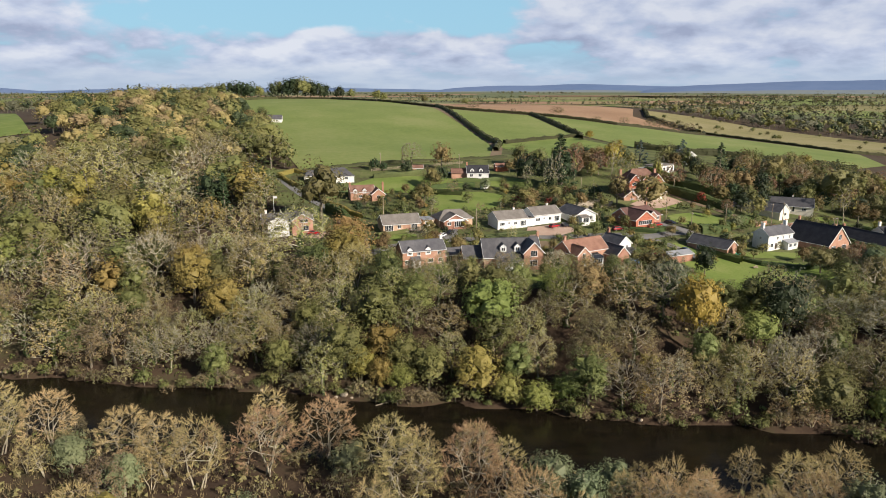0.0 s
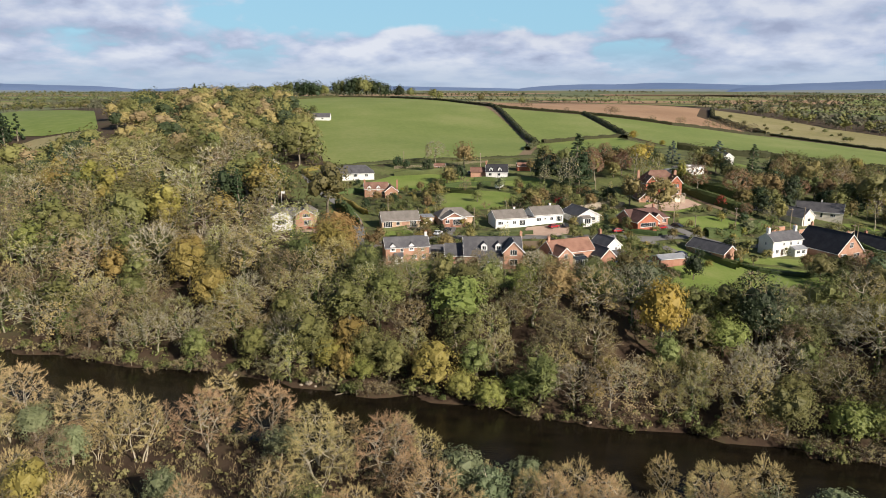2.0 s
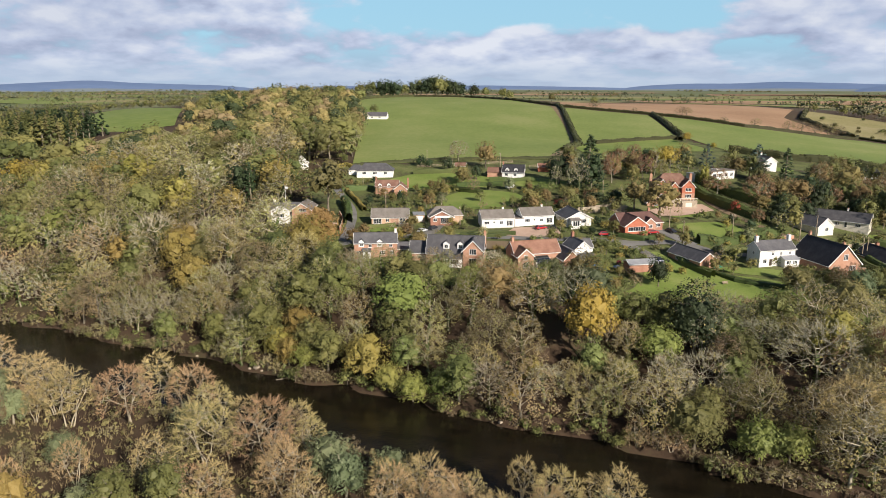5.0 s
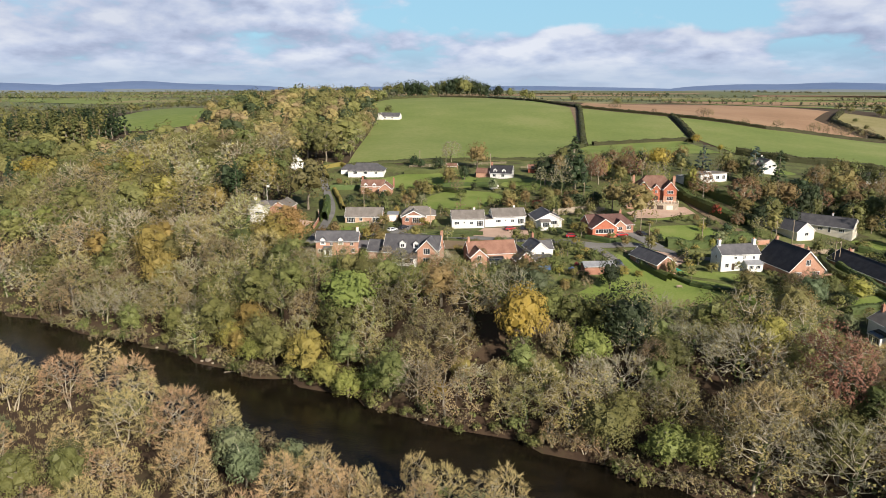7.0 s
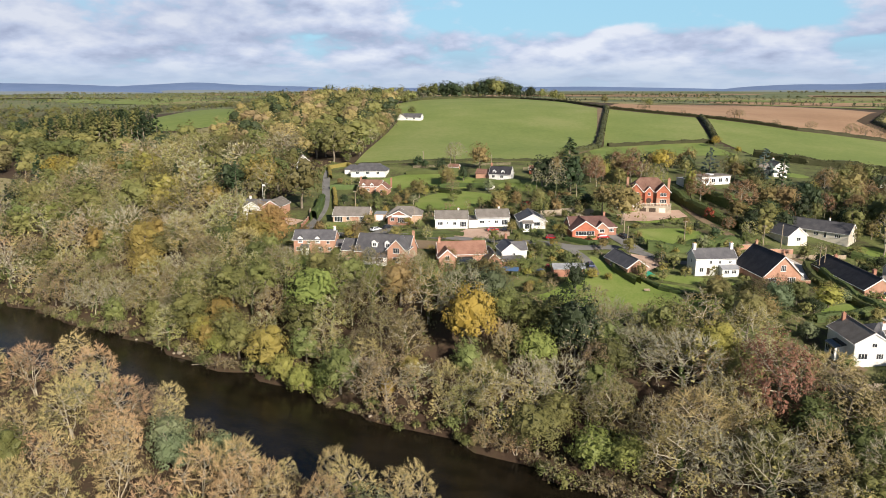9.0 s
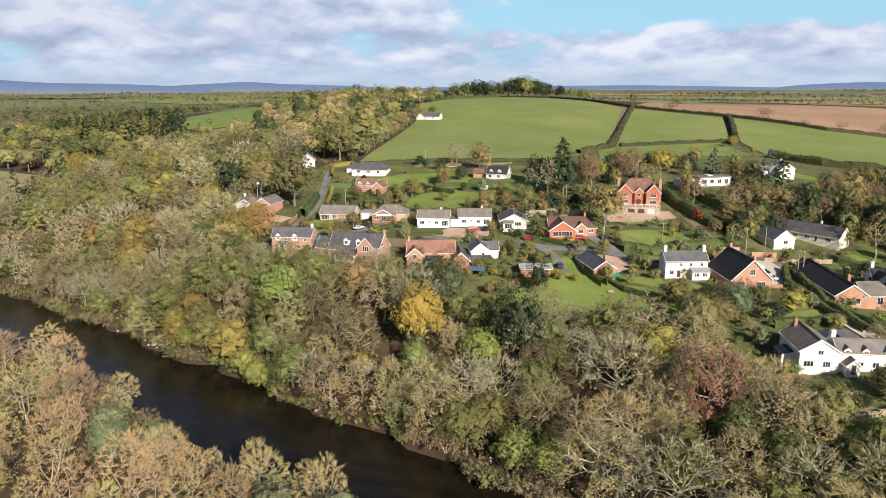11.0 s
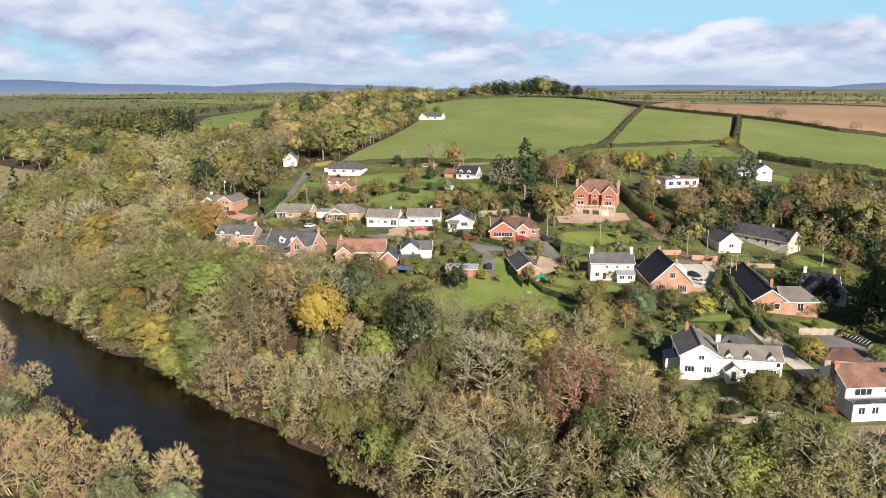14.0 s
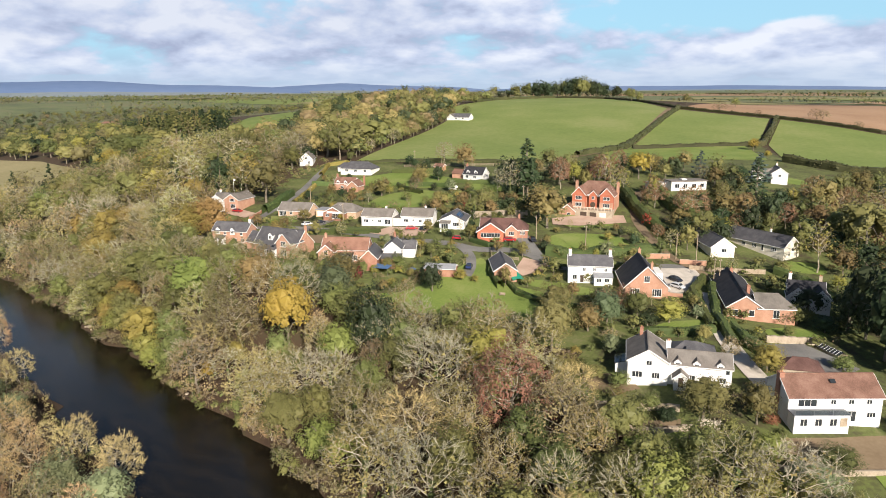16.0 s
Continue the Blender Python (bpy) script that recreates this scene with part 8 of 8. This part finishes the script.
def garden_wall(line, high, thick, mat, label, course=0.4):
    """A masonry wall with a coping, stepping with the land."""
    ob = new("garden_wall")
    z0 = z_at(*line[0])
    ob.matrix_world = pose(line[0][0], line[0][1], z0)
    tagged(ob, label, "wall", "garden walls")
    for (x0, y0), (x1, y1) in zip(line, line[1:]):
        n = max(int(math.hypot(x1 - x0, y1 - y0) / 2.2), 1)
        turn = math.degrees(math.atan2(y1 - y0, x1 - x0))
        ln = math.hypot(x1 - x0, y1 - y0) / n
        for i in range(n):
            x, y = x0 + (x1 - x0) * (i + 0.5) / n, y0 + (y1 - y0) * (i + 0.5) / n
            m = pose(x - line[0][0], y - line[0][1], z_at(x, y) - z0, 0, 0, turn)
            box_part("wall_panel", (-ln / 2, ln / 2, -thick / 2, thick / 2, -1.0, high), mat, ob, "", m)
            box_part("coping", (-ln / 2, ln / 2, -thick / 2 - 0.05, thick / 2 + 0.05, high + 0.003, high + 0.1), M_STONE, ob, "", m)


garden_wall([(163, 214.5), (172, 222)], 1.6, 0.5, M_STONE, "pale stone retaining wall below the lawn")
garden_wall([(119, 259), (125, 263.5)], 1.5, 0.35, M_ORANGE, "orange brick wall beside the lane")
garden_wall([(129, 260.5), (136, 264.5)], 1.5, 0.35, M_ORANGE, "orange brick gate wall by the lane")
garden_wall([(50, 266), (58, 270), (68, 275)], 2.2, 0.5, M_STONE, "old stone garden wall")
garden_wall([(52, 272), (66, 279)], 1.6, 0.5, M_STONE, "ruined stone wall of a terrace")
garden_wall([(138, 169), (147, 171), (156, 174)], 1.2, 0.6, M_STONE, "stone terrace wall in the garden")
garden_wall([(144, 164.5), (154, 166), (160, 170)], 1.0, 0.5, M_STONE, "low stone wall of a garden terrace")
garden_wall([(-30, 226), (-33, 236), (-38, 244)], 1.2, 0.3, M_RED, "brick wall along the drive")
garden_wall([(133, 229), (139, 231)], 1.0, 0.35, M_ORANGE, "brick terrace wall beside the house")
garden_wall([(172, 166), (180, 168), (190, 175)], 0.8, 0.4, M_STONE, "low stone patio wall")


def tarp_shelter(x, y, turn):
    t = thing("tarpaulin_shelter", x, y, turn, "sagging turquoise tarpaulin over a garden frame", "shelter")
    bm = bmesh.new()
    n = 6
    g = [[bm.verts.new((-2.8 + 5.6 * i / n, -1.7 + 3.4 * j / n, 1.5 + 0.5 * math.sin(math.pi * j / n) - 0.12 * math.sin(3 * math.pi * i / n) ** 2 - 0.7 * (i / n) ** 2)) for j in range(n + 1)] for i in range(n + 1)]
    for i in range(n):
        for j in range(n):
            bm.faces.new([g[i][j], g[i + 1][j], g[i + 1][j + 1], g[i][j + 1]])
    sk = bmesh.ops.extrude_face_region(bm, geom=bm.faces[:])
    for v in [e for e in sk["geom"] if isinstance(e, bmesh.types.BMVert)]:
        v.co.z -= 0.06
    part("tarpaulin", bm, M_TARP, t)
    for px2 in (-2.6, 0, 2.6):
        for py2 in (-1.5, 1.5):
            box_part("leg", (px2 - 0.05, px2 + 0.05, py2 - 0.05, py2 + 0.05, -0.2, 1.35 - 0.12 * (px2 + 2.6)), M_WOOD, t)


tarp_shelter(94.6, 219.5, -40)
t = thing("garden_canopy", 58.5, 203.0, 15, "blue canvas awning behind a house", "awning")
box_part("canvas", (-2.5, 2.5, -1.6, 1.6, 2.2, 2.3), M_BLUE, t, "", pose(0, 0, 0, 8))
for px2 in (-2.3, 2.3):
    for py2 in (-1.4, 1.4):
        box_part("pole", (px2 - 0.04, px2 + 0.04, py2 - 0.04, py2 + 0.04, -0.2, 2.18 + py2 * 0.14), M_METAL, t)
t = thing("garden_canopy", 66.8, 206.5, 30, "small blue garden parasol frame", "awning")
bm = bmesh.new()
bmesh.ops.create_cone(bm, cap_ends=True, segments=8, radius1=1.3, radius2=0.05, depth=0.6, matrix=Matrix.Translation((0, 0, 2.3)))
part("canvas", bm, M_BLUE, t)
box_part("pole", (-0.04, 0.04, -0.04, 0.04, -0.2, 2.0), M_WOOD, t)


def greenhouse(x, y, turn, L=6.0, W=2.6):
    g = thing("greenhouse", x, y, turn, "low glass greenhouse on timber sides", "greenhouse")
    box_part("base", (-L / 2, L / 2, -W / 2, W / 2, -0.6, 0.8), M_WOOD, g)
    for s in (-1, 1):
        n = 7
        for i in range(n):
            m = pose(-L / 2 + L * (i + 0.5) / n, s * W / 4, 1.15) @ pose(0, 0, 0, -s * 28)
            box_part("pane", (-L / n / 2 + 0.05, L / n / 2 - 0.05, -W / 3.6, W / 3.6, 0, 0.02), M_GLASS, g, "", m)
            box_part("bar", (-L / n / 2 - 0.04, -L / n / 2 + 0.04, -W / 3.6, W / 3.6, -0.01, 0.05), M_WHITE, g, "", m)


greenhouse(176.0, 219.0, -40)


def caravan(x, y, turn):
    c = thing("caravan", x, y, turn, "small white caravan on the lawn", "caravan")
    bm = bmesh.new()
    slab(bm, -2.0, 2.0, -0.95, 0.95, 0.4, 2.2)
    bmesh.ops.bevel(bm, geom=bm.edges[:], offset=0.3, segments=2, affect="EDGES")
    part("body", bm, M_WHITE, c)
    box_part("window", (-0.9, 0.9, -0.98, -0.952, 1.2, 1.7), M_GLASS, c)
    for s in (-1, 1):
        bm = bmesh.new()
        bmesh.ops.create_cone(bm, cap_ends=True, segments=12, radius1=0.32, radius2=0.32, depth=0.2, matrix=pose(0, s * 0.85, 0.32, 90))
        part("wheel", bm, M_TYRE, c)
    box_part("drawbar", (2.0, 3.0, -0.05, 0.05, 0.45, 0.55), M_METAL, c)


caravan(18.0, 299.0, 30)
car(8.5, 325.0, 10, P_SILVER, "silver car by the upper cottage")
car(4.0, 324.0, 10, P_BLACK, "black car by the upper cottage")


def boulder(x, y, size, seed):
    rng = np.random.default_rng(seed)
    bm = bmesh.new()
    bmesh.ops.create_icosphere(bm, subdivisions=2, radius=size)
    for v in bm.verts:
        v.co *= 1 + 0.22 * noise.noise(v.co * 1.3 / size + Vector((seed, 0, 0)))
        v.co.z *= 0.6
    me = bpy.data.meshes.new("boulder")
    bm.to_mesh(me)
    bm.free()
    me.materials.append(M_STONE)
    ob = new("boulder", me)
    ob.matrix_world = pose(x, y, max(z_at(x, y), 0) + size * 0.15, 0, 0, rng.uniform(0, 360))
    tagged(ob, "pale grey boulder at the water's edge", "boulder", "boulders by the river")


for i, (x, d, size) in enumerate(((-24, 0.4, 1.0), (-25.8, -0.2, 0.5), (-22, -0.3, 0.4), (44.5, -0.3, 0.6), (-45, -0.3, 0.45))):
    boulder(x, float(bank_line(x)) + d, size, i)


def sapling_stump(x, y, turn):
    """A fallen branch lying in the water."""
    V, F = [], []
    tube(V, F, (0, 0, 0.1), (3.5, 0.4, 0.3), 0.18, 0.12, 6)
    tube(V, F, (2.2, 0.2, 0.2), (3.6, 1.6, 0.8), 0.08, 0.03, 5)
    tube(V, F, (3.5, 0.4, 0.3), (5.4, -0.4, 0.5), 0.12, 0.03, 5)
    ob = new("driftwood", mesh_of("driftwood", np.array(V), np.array(F), (M_BARK,)))
    ob.matrix_world = pose(x, y, 0.0, 0, 0, turn)
    tagged(ob, "fallen branch lying in the river", "branch", "driftwood")


for x, d, turn in ((-16, -2.5, 20),):
    sapling_stump(x, float(bank_line(x)) + d, turn)
b = thing("bench", 97.0, 208.0, 20, "grey wooden bench on the lawn", "bench")
box_part("seat", (-0.8, 0.8, -0.25, 0.25, 0.42, 0.47), M_WOOD, b)
box_part("backrest", (-0.8, 0.8, 0.22, 0.27, 0.5, 0.95), M_WOOD, b)
for sx in (-0.7, 0.7):
    for sy in (-0.2, 0.24):
        box_part("leg", (sx - 0.04, sx + 0.04, sy - 0.04, sy + 0.04, -0.1, 0.418), M_WOOD, b)
p = thing("flagpole", -60.0, 243.0, 0, "thin white flagpole with a white flag", "flagpole")
box_part("pole", (-0.05, 0.05, -0.05, 0.05, -0.3, 10.0), M_WHITE, p)
box_part("flag", (0.06, 1.3, -0.02, 0.02, 9.1, 9.9), M_WHITE, p)


def pampas(x, y, high, seed):
    """A tuft of arching blades with pale feathery plumes."""
    rng = np.random.default_rng(seed)
    ob = thing("pampas_grass", x, y, 0, "pampas grass with cream feathery plumes", "grass", "pampas grass")
    v, f = twig_slivers(rng, [(0, 0, 0.2)], np.array((0, 0, -0.4)), 160, high * 0.8, 0.05, 0.8)
    part("blades", mesh_of("pampas_blades", v, f, (L_TAN,)), None, ob)
    tops = [(math.cos(i * 2.4) * 0.22 * i ** 0.5, math.sin(i * 2.4) * 0.22 * i ** 0.5, high * (0.8 + 0.2 * rng.random())) for i in range(14)]
    v, f = twig_slivers(rng, tops, np.array((0, 0, 0)), 16, 0.55, 0.08, 1.2)
    part("plumes", mesh_of("pampas_plumes", v, f, (M_CREAM,)), None, ob)


pampas(161.9, 169.5, 2.4, 1)
pampas(163.5, 170.4, 2.0, 2)
